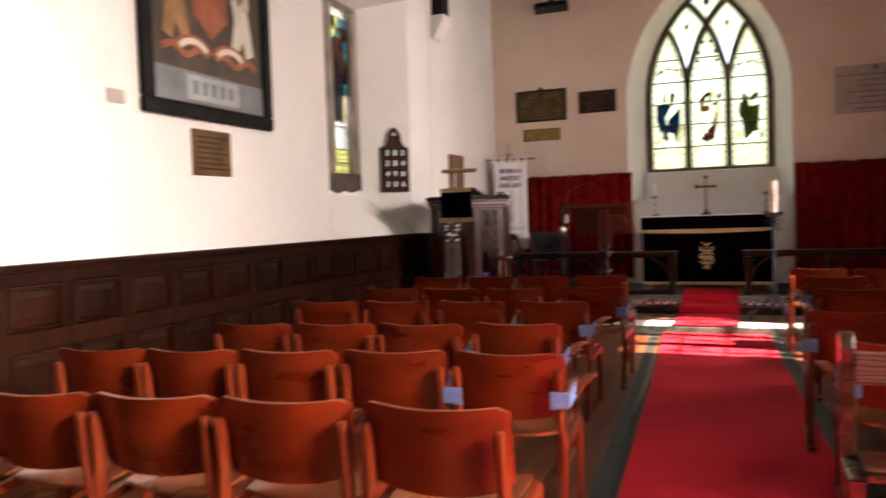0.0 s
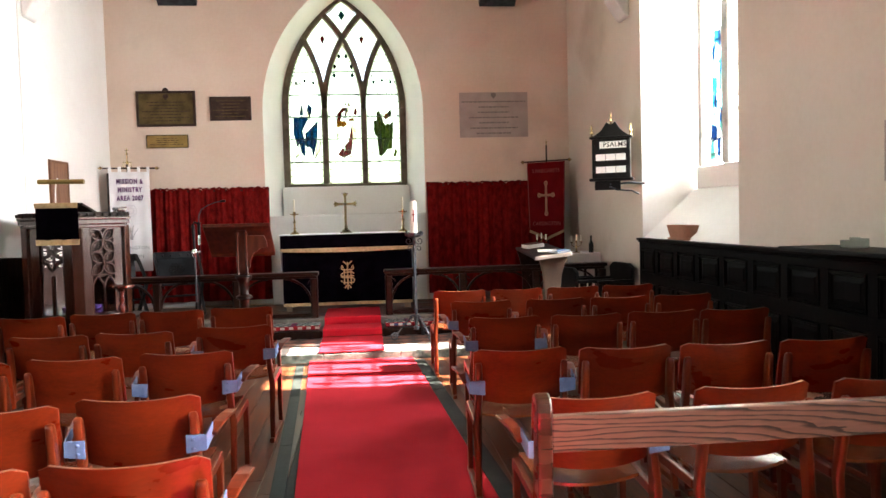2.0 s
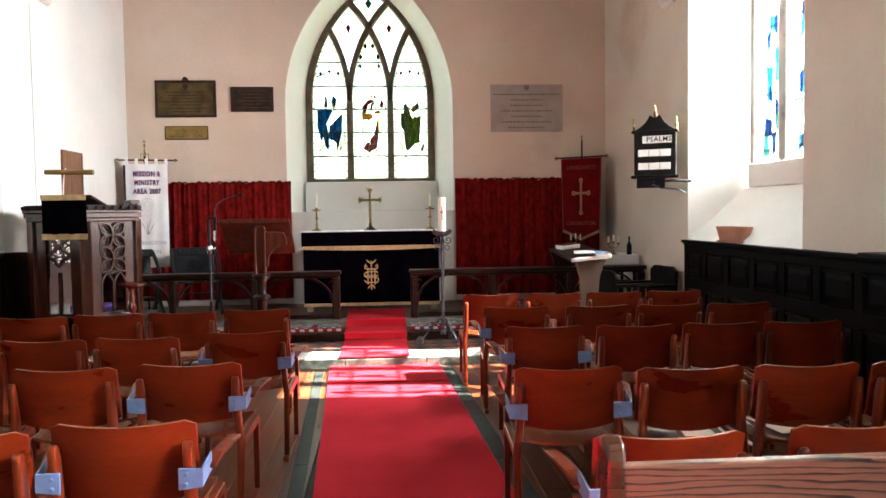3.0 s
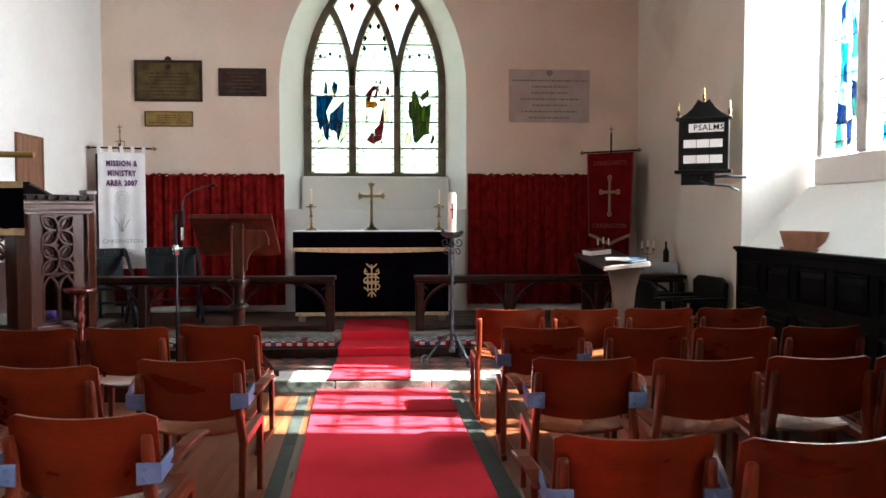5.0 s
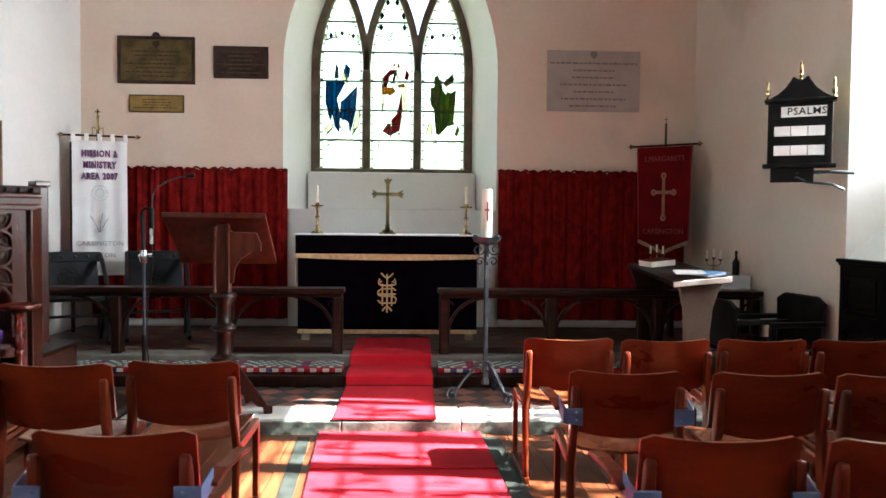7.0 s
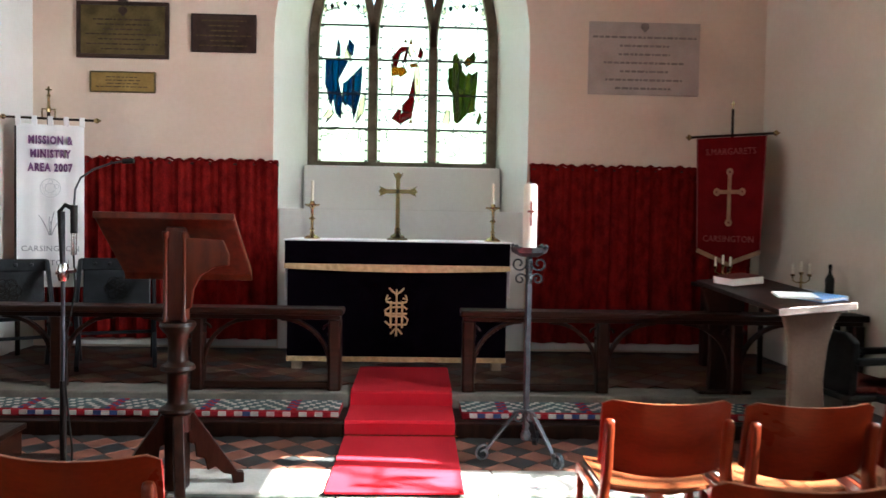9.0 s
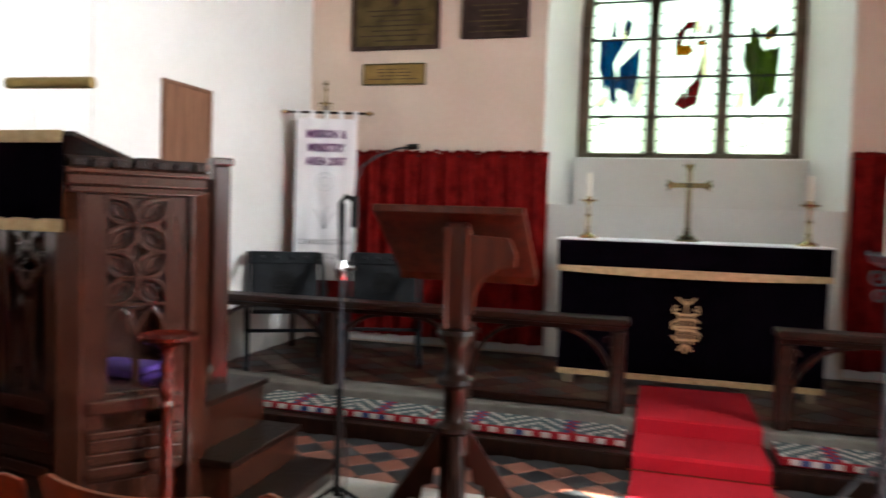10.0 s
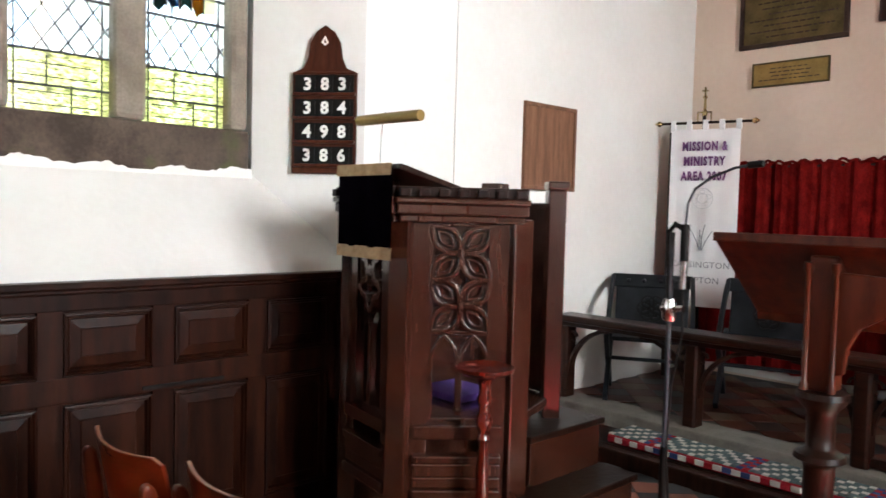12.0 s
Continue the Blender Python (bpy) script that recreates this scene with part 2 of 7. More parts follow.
LECTERN_OAK = surface("lectern_oak", (0.03, 0.0062, 0.0026), (0.075, 0.0165, 0.0066), 4, 0.26, bump=0.15, fine=50, stretch=(5, 5, 0.7), coat=0.08, spec=0.16)
PULPIT_OAK = surface("pulpit_oak", (0.024, 0.0062, 0.0032), (0.043, 0.0115, 0.0053), 5, 0.15, bump=0.05, fine=70, stretch=(7, 7, 0.9), coat=0.4, spec=0.5)
MEMO_WOOD = surface("memorial_wood", (0.13, 0.06, 0.035), (0.22, 0.11, 0.065), 4, 0.5, bump=0.1, fine=50, stretch=(5, 5, 0.7), spec=0.15)
LEAD = surface("lead_came", (0.02, 0.02, 0.02), (0.05, 0.05, 0.05), 20, 0.6, metal=0.4, bump=0.1, fine=100)
BOARD_WOOD = surface("hymn_board_wood", (0.03, 0.0075, 0.004), (0.065, 0.018, 0.0085), 5, 0.32, bump=0.12, fine=50, stretch=(6, 6, 0.8), coat=0.05, spec=0.12)
GREY_CHAIR = surface("charcoal_leather", (0.0045, 0.0055, 0.007), (0.012, 0.014, 0.017), 9, 0.38, bump=0.3, fine=90, spec=0.2)
TABLE_STONE = surface("fawn_wood", (0.24, 0.18, 0.12), (0.33, 0.25, 0.18), 4, 0.6, bump=0.1, fine=60)
FAWN = surface("fawn_oak", (0.085, 0.053, 0.035), (0.135, 0.09, 0.06), 4, 0.5, bump=0.1, fine=60)
GRASS = surface("grass", (0.04, 0.075, 0.018), (0.08, 0.12, 0.03), 2, 0.9, bump=0.5, fine=40)
LEAF = surface("leaves", (0.035, 0.075, 0.015), (0.09, 0.14, 0.03), 4, 0.6, bump=0.1, fine=40, island=0.3)
BARK = surface("bark", (0.07, 0.05, 0.035), (0.15, 0.11, 0.08), 8, 0.9, bump=0.6, fine=50)
BOOK_RED = surface("red_book_cloth", (0.07, 0.01, 0.008), (0.12, 0.022, 0.015), 9, 0.6, bump=0.1, fine=120, spec=0.1)
BOOK_BLUE = surface("blue_book_cover", (0.10, 0.24, 0.50), (0.18, 0.36, 0.64), 9, 0.4, bump=0.05, fine=120)
PLY_LIP = surface("highlit_ply_edge", (0.13, 0.036, 0.013), (0.22, 0.07, 0.028), 5, 0.3, bump=0.1, fine=60, stretch=(0.6, 6, 12), coat=0.3)
ROOF_OAK = surface("roof_boards", (0.075, 0.043, 0.024), (0.15, 0.09, 0.053), 3, 0.6, bump=0.2, fine=50, stretch=(5, 0.6, 5), spec=0.2)
PEW_OAK = surface("pew_oak", (0.016, 0.0052, 0.0027), (0.042, 0.015, 0.008), 3, 0.2, bump=0.15, fine=40, stretch=(0.5, 5, 9), coat=0.5)


def cathedral_oak(name, pale, dark):
    """Flat-sawn oak with long arched growth rings."""
    m, n, l, p = graph(name)
    tc, mp, wv, no, rp = (n.new("ShaderNode" + k) for k in ("TexCoord", "Mapping", "TexWave", "TexNoise", "ValToRGB"))
    mp.inputs["Scale"].default_value = (0.62, 2.0, 5.4)
    mp.inputs["Location"].default_value = (-0.5, 0.4, -3.47)
    l.new(tc.outputs["Object"], mp.inputs["Vector"])
    wv.wave_type, wv.rings_direction, wv.wave_profile = "RINGS", "Y", "SAW"
    wv.inputs["Scale"].default_value, wv.inputs["Distortion"].default_value = 3.1, 9.0
    wv.inputs["Detail"].default_value, wv.inputs["Detail Scale"].default_value = 4, 1.1
    l.new(mp.outputs[0], wv.inputs["Vector"])
    rp.color_ramp.elements[0].position, rp.color_ramp.elements[1].position = 0.60, 0.86
    rp.color_ramp.elements[0].color, rp.color_ramp.elements[1].color = (*pale, 1), (*dark, 1)
    l.new(wv.outputs["Fac"], rp.inputs[0])
    no.inputs["Scale"].default_value = 90
    mp2 = n.new("ShaderNodeMapping")
    mp2.inputs["Scale"].default_value = (0.12, 1, 1)
    l.new(tc.outputs["Object"], mp2.inputs["Vector"])
    l.new(mp2.outputs[0], no.inputs["Vector"])
    mx = n.new("ShaderNodeMixRGB")
    mx.blend_type, mx.inputs[0].default_value = "MULTIPLY", 0.5
    l.new(rp.outputs[0], mx.inputs[1])
    l.new(no.outputs["Fac"], mx.inputs[2])
    l.new(mx.outputs[0], p.inputs["Base Color"])
    p.inputs["Roughness"].default_value, p.inputs["Coat Weight"].default_value = 0.34, 0.25
    bp = n.new("ShaderNodeBump")
    bp.inputs["Strength"].default_value, bp.inputs["Distance"].default_value = 0.25, 0.004
    l.new(wv.outputs["Fac"], bp.inputs["Height"])
    l.new(bp.outputs[0], p.inputs["Normal"])
    return m


PEW_RAIL = cathedral_oak("bold_grained_oak", (0.175, 0.092, 0.064), (0.014, 0.006, 0.0045))
VIOLET = surface("violet_cushion", (0.05, 0.02, 0.16), (0.09, 0.035, 0.24), 8, 0.9, bump=0.2, fine=160)
CLEAR = glass("clear_glass", (0.95, 0.97, 0.95))
OBSCURE = glass("pale_glass", (0.66, 0.68, 0.54), 0.45, 34)
ANTIQUE = glass("painted_quarry_glass", (0.70, 0.72, 0.60), 0.6, 26)
G_BLUE = glass("blue_glass", (0.0008, 0.042, 0.105), 0.7)
G_SKY = glass("sky_blue_glass", (0.002, 0.085, 0.165), 0.7)
G_RED = glass("red_glass", (0.10, 0.001, 0.0018), 0.7)
G_GREEN = glass("green_glass", (0.026, 0.046, 0.003), 0.7)
G_LIME = glass("olive_glass", (0.075, 0.098, 0.009), 0.7)
G_GOLD = glass("amber_glass", (0.24, 0.125, 0.007), 0.7)
G_TEAL = glass("teal_glass", (0.0072, 0.0504, 0.0446), 0.7)
G_PALE = glass("pale_blue_glass", (0.12, 0.34, 0.40), 0.6)
G_TEXT = glass("lettered_yellow_glass", (0.62, 0.62, 0.34), 0.6)
G_YELLOW = glass("yellow_glass", (0.82, 0.78, 0.60), 0.6)


# ---- building helpers ----
def box(bm, x0, x1, y0, y1, z0, z1, m=None):
    v = [bm.verts.new((x, y, z)) for z in (z0, z1) for y in (y0, y1) for x in (x0, x1)]
    for f in ((0, 2, 3, 1), (4, 5, 7, 6), (0, 1, 5, 4), (2, 6, 7, 3), (0, 4, 6, 2), (1, 3, 7, 5)):
        bm.faces.new([v[i] for i in f])
    if m is not None:
        for q in v:
            q.co = m @ q.co
    return v


def prism(bm, pts, axis, a, b):
    """Extrude a closed outline from a to b along an axis; pts are the other two coordinates in x, y, z order."""
    def at(p, d):
        return {"x": (d, p[0], p[1]), "y": (p[0], d, p[1]), "z": (p[0], p[1], d)}[axis]
    lo, hi = [bm.verts.new(at(p, a)) for p in pts], [bm.verts.new(at(p, b)) for p in pts]
    k = len(pts)
    bm.faces.new(lo)
    bm.faces.new(hi[::-1])
    for i in range(k):
        bm.faces.new((lo[i], hi[i], hi[(i + 1) % k], lo[(i + 1) % k]))
    return lo + hi


def lathe(bm, profile, centre=(0, 0, 0), seg=20):
    rings = []
    for r, z in profile:
        rings.append([bm.verts.new((centre[0] + r * math.cos(2 * math.pi * i / seg), centre[1] + r * math.sin(2 * math.pi * i / seg), centre[2] + z)) for i in range(seg)])
    for a, b in zip(rings, rings[1:]):
        for i in range(seg):
            bm.faces.new((a[i], a[(i + 1) % seg], b[(i + 1) % seg], b[i]))
    bm.faces.new(rings[0][::-1])
    bm.faces.new(rings[-1])
    return [v for r in rings for v in r]


def sweep(bm, pts, w, d, up=(0, 1, 0), closed=False):
    """A bar of width w and depth d (d along up) that follows a path."""
    pts, up = [Vector(p) for p in pts], Vector(up)
    rings, k = [], len(pts)
    for i, p in enumerate(pts):
        a, b = (pts[(i - 1) % k], pts[(i + 1) % k]) if closed else (pts[max(i - 1, 0)], pts[min(i + 1, k - 1)])
        side = (b - a).normalized().cross(up).normalized()
        rings.append([bm.verts.new(p + side * sx * w / 2 + up * sy * d / 2) for sx, sy in ((-1, -1), (1, -1), (1, 1), (-1, 1))])
    for i in range(k if closed else k - 1):
        a, b = rings[i], rings[(i + 1) % k]
        for j in range(4):
            bm.faces.new((a[j], a[(j + 1) % 4], b[(j + 1) % 4], b[j]))
    if not closed:
        bm.faces.new(rings[0][::-1])
        bm.faces.new(rings[-1])


def tube(bm, pts, r, seg=8, r2=None):
    pts = [Vector(p) for p in pts]
    rings, k = [], len(pts)
    ref = Vector((0.13, 0.31, 0.94)).normalized()
    for i, p in enumerate(pts):
        t = (pts[min(i + 1, k - 1)] - pts[max(i - 1, 0)]).normalized()
        a = t.cross(ref)
        a = a.normalized() if a.length > 1e-4 else Vector((1, 0, 0))
        b = t.cross(a)
        rr = r if r2 is None else r + (r2 - r) * i / (k - 1)
        rings.append([bm.verts.new(p + a * rr * math.cos(2 * math.pi * j / seg) + b * rr * math.sin(2 * math.pi * j / seg)) for j in range(seg)])
    for a, b in zip(rings, rings[1:]):
        for j in range(seg):
            bm.faces.new((a[j], a[(j + 1) % seg], b[(j + 1) % seg], b[j]))
    bm.faces.new(rings[0][::-1])
    bm.faces.new(rings[-1])


def finish(bm, bevel=0.0, smooth=False, seg=2):
    bmesh.ops.recalc_face_normals(bm, faces=bm.faces)
    if bevel:
        sharp = [e for e in bm.edges if len(e.link_faces) == 2 and e.calc_face_angle(0) > 0.5]
        bmesh.ops.bevel(bm, geom=sharp, offset=bevel, segments=seg, profile=0.5, affect="EDGES", clamp_overlap=True)
    for f in bm.faces:
        f.smooth = smooth
    return bm


def thing(name, label, category, group="", place=None, kind=""):
    ob = new(name)
    ob.empty_display_size = 0.1
    if place is not None:
        ob.matrix_basis = place
    return tagged(ob, label, category, group, kind)


def part(name, bm, material, parent=None, label="", bevel=0.0, smooth=False):
    finish(bm, bevel, smooth)
    data = bpy.data.meshes.new(name)
    bm.to_mesh(data)
    bm.free()
    data.materials.append(material)
    if smooth:
        data.set_sharp_from_angle(angle=radians(40))
    ob = new(name, data)
    if parent is not None:
        ob.parent = parent
    if label:
        ob["label"] = label
    return ob


def piece(name, data, parent, m=None):
    """One more object on a mesh that is shared by alike pieces."""
    ob = new(name, data)
    ob.parent = parent
    if m is not None:
        ob.matrix_basis = m
    return ob


def mesh_of(name, bm, material, bevel=0.0, smooth=False):
    finish(bm, bevel, smooth)
    data = bpy.data.meshes.new(name)
    bm.to_mesh(data)
    bm.free()
    data.materials.append(material)
    return data


def structure(name, bm, material, label, category, bevel=0.0, smooth=False):
    return tagged(part(name, bm, material, None, "", bevel, smooth), label, category, kind="structure")


def B(*dims):
    bm = bmesh.new()
    for d in dims:
        box(bm, *d)
    return bm


def text_on(name, words, size, material, m, parent=None, depth=0.002, spread=1.0, bold=0.0):
    """Built-in lettering turned into a mesh; m places its centre, facing +z of m."""
    cu = bpy.data.curves.new(name, "FONT")
    cu.body, cu.size, cu.extrude, cu.align_x, cu.align_y = words, size, depth, "CENTER", "CENTER"
    cu.space_character, cu.offset, cu.resolution_u = spread, bold, 2
    tmp = bpy.data.objects.new(name, cu)
    scene.collection.objects.link(tmp)
    data = bpy.data.meshes.new_from_object(tmp.evaluated_get(bpy.context.evaluated_depsgraph_get()))
    bpy.data.objects.remove(tmp)
    bpy.data.curves.remove(cu)
    data.name = name
    data.materials.clear()
    data.materials.append(material)
    ob = new(name, data)
    ob.matrix_basis = m
    if parent is not None:
        ob.parent = parent
    return ob


def pointed(cx, half, z0, spring, apex, n=12):
    """The outline of a pointed opening, from the bottom left up and over to the bottom right."""
    h = apex - spring
    r = (half * half + h * h) / (2 * half)
    a1 = math.asin(min(1, h / r))
    left = [(cx - half + r - r * math.cos(a1 * i / n), spring + r * math.sin(a1 * i / n)) for i in range(n + 1)]
    right = [(2 * cx - x, z) for x, z in left[-2::-1]]
    return [(cx - half, z0)] + left + right + [(cx + half, z0)]


def wall_mesh(place, extent, thick, openings):
    """place(u, d, z) maps along the wall, depth into it and height. openings: (inner outline, glass outline, depth of the glass)."""
    bm = bmesh.new()

    def loop(pts, d):
        vs = [bm.verts.new(place(u, d, z)) for u, z in pts]
        return vs, [bm.edges.new((vs[i], vs[(i + 1) % len(vs)])) for i in range(len(vs))]

    u0, u1, z0, z1 = extent
    rect = [(u0, z0), (u1, z0), (u1, z1), (u0, z1)]
    fv, fe = loop(rect, 0)
    bv, be = loop(rect, thick)
    front, back = list(fe), list(be)
    for inner, glassy, depth in openings:
        a, ae = loop(inner, 0)
        b, _ = loop(glassy, depth)
        c, ce = loop(glassy, thick)
        front += ae
        back += ce
        for p, q in ((a, b), (b, c)):
            for i in range(len(p)):
                j = (i + 1) % len(p)
                bm.faces.new((p[i], p[j], q[j], q[i])).material_index = 1
    for i in range(4):
        j = (i + 1) % 4
        bm.faces.new((fv[i], fv[j], bv[j], bv[i]))
    bmesh.ops.triangle_fill(bm, edges=front, use_beauty=True, use_dissolve=False)
    bmesh.ops.triangle_fill(bm, edges=back, use_beauty=True, use_dissolve=False)
    return bm


# ---- walls, roof and ground ----
NX, SX, EY, WY, TOP = -3.43, 3.33, 13.0, -2.2, 5.6
EAST_IN = pointed(-0.072, 1.18, 1.57, 3.1, 5.05)
EAST_OUT = pointed(-0.08, 0.96, 1.57, 3.25, 5.0)
structure("wall_east", wall_mesh(lambda u, d, z: (u, EY + d, z), (-4.4, 4.4, -0.3, 8.2), 1.1, [(EAST_IN, EAST_OUT, 0.83)]),
          PLASTER_E, "cream plaster east wall with a deep pointed window recess", "wall")


bpy.data.objects["wall_east"].data.materials.append(PLASTER)
structure("trim", B((-1.19, 1.10, EY - 0.012, EY - 0.001, 0.269, 1.572)), PLASTER, "whitewashed wall behind the altar below the window", "wall")


def rect(u0, u1, z0, z1):
    return [(u0, z0), (u0, z1), (u1, z1), (u1, z0)]


structure("wall_north", wall_mesh(lambda u, d, z: (NX - d, u, z), (WY, EY, -0.3, TOP), 0.85,
          [(rect(7.45, 9.5, 1.22, 4.1), rect(7.40, 9.10, 1.72, 3.95), 0.5)]), PLASTER, "white plastered north wall with a splayed window recess", "wall")
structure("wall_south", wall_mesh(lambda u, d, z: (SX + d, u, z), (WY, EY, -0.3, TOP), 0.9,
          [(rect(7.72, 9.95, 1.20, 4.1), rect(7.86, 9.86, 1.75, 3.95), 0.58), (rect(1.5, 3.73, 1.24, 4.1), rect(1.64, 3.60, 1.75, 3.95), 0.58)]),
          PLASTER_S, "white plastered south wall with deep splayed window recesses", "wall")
# west wall is out of view; its dark stone keeps fill off the chair backs
structure("wall_west", wall_mesh(lambda u, d, z: (u, WY - d, z), (-4.4, 4.4, -0.3, 8.2), 0.7,
          [(pointed(0, 0.95, 1.6, 3.0, 4.3), pointed(0, 0.8, 1.8, 3.0, 4.15), 0.35)]), STONE, "unseen west wall in brown stone, dark to cut bounced light", "wall")
for side in ("wall_north", "wall_south", "wall_west"):
    bpy.data.objects[side].data.materials.append(PLASTER)
# roof is out of view; dark boards chosen to lower the ambient fill
bm = bmesh.new()
prism(bm, [(-4.6, 5.3), (0, 7.9), (4.6, 5.3), (4.6, 5.5), (0, 8.1), (-4.6, 5.5)], "y", WY - 0.7, EY + 1.1)
structure("ceiling", bm, ROOF_OAK, "unseen nave roof, boarded dark to cut bounced light", "ceiling")
structure("floor", B((-4.2, 4.2, WY - 0.7, 9.70, -0.30, -0.022)), STONE_DARK, "dark stone bed under the nave boards", "floor")
bm = bmesh.new()
box(bm, -400, 400, -400, 400, -1.2, -0.9)
structure("ground", bm, GRASS, "grassy churchyard ground around the church", "ground")


# ---- chancel platforms ----
structure("chancel_floor", B((NX, SX, 10.06, 10.72, -0.2, 0.088)), STONE_DARK, "bed of the tiled chancel floor", "floor")
structure("altar_step", B((NX, -0.36, 10.72, 10.80, 0.0, 0.181), (0.36, SX, 10.72, 10.80, 0.0, 0.181), (-0.36, 0.36, 10.72, 10.80, 0.0, 0.181)), OAK_DARK,
          "dark oak riser below the kneelers", "step", 0.008)
structure("kneeling_step", B((NX, SX, 10.801, 11.14, 0.0, 0.180)), OAK_DARK, "dark oak kneeling step in front of the altar rail", "step", 0.006)
structure("sanctuary_kerb", B((NX, SX, 11.142, 11.42, 0.0, 0.275)), KERB, "pale stone kerb under the altar rail", "step", 0.012)
structure("sanctuary_floor", B((NX, SX, 11.421, EY, 0.0, 0.268)), STONE_DARK, "bed of the tiled sanctuary floor", "floor")

# ---- east window: stone tracery ----
east_window = thing("window_1", "three-light pointed stained glass window with stone tracery", "window", kind="structure")
GY = 13.86


def arc_bar(bm, x_foot, spring, r, way, x_end, w, d, y, n=14):
    """A tracery bar that leaves the springing at x_foot and curves towards way (1: right) until x_end."""
    c = x_foot + way * r
    a1 = math.acos(max(-1, min(1, (c - x_end) * way / r)))
    sweep(bm, [(c - way * r * math.cos(a1 * i / n), y, spring + r * math.sin(a1 * i / n)) for i in range(n + 1)], w, d)


ARC, SPRING = 2.13, 3.25
X0, X1, M1, M2 = -1.0, 0.84, -0.39, 0.225
bm = bmesh.new()
sweep(bm, [(X0, GY, 2.0), (X0, GY, SPRING)], 0.10, 0.16)
sweep(bm, [(X1, GY, 2.0), (X1, GY, SPRING)], 0.10, 0.16)
arc_bar(bm, X0, SPRING, ARC, 1, (X0 + X1) / 2, 0.10, 0.16, GY)
arc_bar(bm, X1, SPRING, ARC, -1, (X0 + X1) / 2, 0.10, 0.16, GY)
box(bm, X0, X1, GY - 0.09, GY + 0.09, 2.0, 2.075)
part("window_frame", bm, TRACERY_SHADED, east_window, "weathered brown stone frame, coloured darker for backlight", 0.012)
for foot in (M1, M2):
    bm = bmesh.new()
    sweep(bm, [(foot, GY, 2.07), (foot, GY, SPRING)], 0.095, 0.2)
    part("mullion", bm, TRACERY_SHADED, east_window, "", 0.02)
    bm = bmesh.new()
    arc_bar(bm, foot, SPRING, ARC, 1, (foot + X1) / 2, 0.085, 0.18, GY)
    arc_bar(bm, foot, SPRING, ARC, -1, (foot + X0) / 2, 0.085, 0.18, GY)
    part("tracery_bar", bm, TRACERY_SHADED, east_window, "", 0.015)
part("window_sill", B((-1.06, 0.92, 13.60, 14.1, 1.57, 2.02)), PLASTER, east_window, "sill coloured white for sun glare block", 0.015)


def in_arch(x, z, foot_l, foot_r):
    if z <= SPRING:
        return foot_l < x < foot_r
    q = math.sqrt(max(0, ARC * ARC - (z - SPRING) ** 2))
    return foot_l + ARC - q < x < foot_r - ARC + q


def arch_x(z, foot_l, foot_r):
    q = math.sqrt(max(0, ARC * ARC - max(0, z - SPRING) ** 2))
    return foot_l + ARC - q, foot_r - ARC + q


def pane_strip(fl, fr, z0, z1, y, n=6):
    """A pane between two heights of a light that narrows to a point."""
    bm = bmesh.new()
    left, right = [], []
    for i in range(n + 1):
        z = z0 + (z1 - z0) * i / n
        a, b = arch_x(z, fl, fr)
        if b - a > 0.004:
            left.append((a, z))
            right.append((b, z))
    prism(bm, left + right[::-1], "y", y, y + 0.006)
    return bm


LIGHTS = ((X0, M1), (M1, M2), (M2, X1))
BARS = [2.07, 2.42, 2.78, 3.13, 3.48, 3.84, 4.33]
leads = bmesh.new()
for fl, fr in LIGHTS:
    for i, (a, b) in enumerate(zip(BARS, BARS[1:])):
        ob = part("pane", pane_strip(fl, fr, a, b, GY), OBSCURE if i in (0, 5) else ANTIQUE, east_window)
        ob.visible_shadow = False
    for z in BARS[1:-1]:
        a, b = arch_x(z, fl, fr)
        box(leads, a, b, GY - 0.016, GY - 0.004, z - 0.010, z + 0.010)
    # beaded border leads
    for side in (0, 1):
        path = []
        for i in range(40):
            z = 2.09 + i * 0.053
            a, b = arch_x(z, fl, fr)
            if b - a > 0.22:
                path.append(((a + 0.078 if side == 0 else b - 0.078), GY - 0.006, z))
        sweep(leads, path, 0.005, 0.006)
        for q in path[::2]:
            box(leads, q[0] - 0.020 * (1 - side) - 0.004, q[0] + 0.020 * side + 0.004, GY - 0.01, GY - 0.002, q[2] - 0.010, q[2] + 0.008)
for cx, z0, z1 in ((-0.39, 3.95, 4.62), (0.225, 3.95, 4.62)):
    bm = bmesh.new()
    prism(bm, [(cx, z0 - 0.02), (cx - 0.27, 4.33), (cx - 0.02, z1 + 0.1), (cx + 0.27, 4.33)], "y", GY, GY + 0.006)
    part("pane", bm, ANTIQUE, east_window).visible_shadow = False
bm = bmesh.new()
prism(bm, [(-0.08, 4.42), (-0.30, 4.72), (-0.08, 4.98), (0.14, 4.72)], "y", GY, GY + 0.006)
part("pane", bm, ANTIQUE, east_window).visible_shadow = False


def shard(material, pts, y=GY - 0.014, parent=None):
    """A piece of coloured glass in the window, with its lead line."""
    bm = bmesh.new()
    prism(bm, pts, "y", y, y + 0.005)
    part("pane", bm, material, parent or east_window).visible_shadow = False
    sweep(leads, [(x, y - 0.001, z) for x, z in pts], 0.009, 0.009, closed=True)


def figure(cx, z0, shapes):
    for material, pts in shapes:
        shard(material, [(cx + x, z0 + z) for x, z in pts])


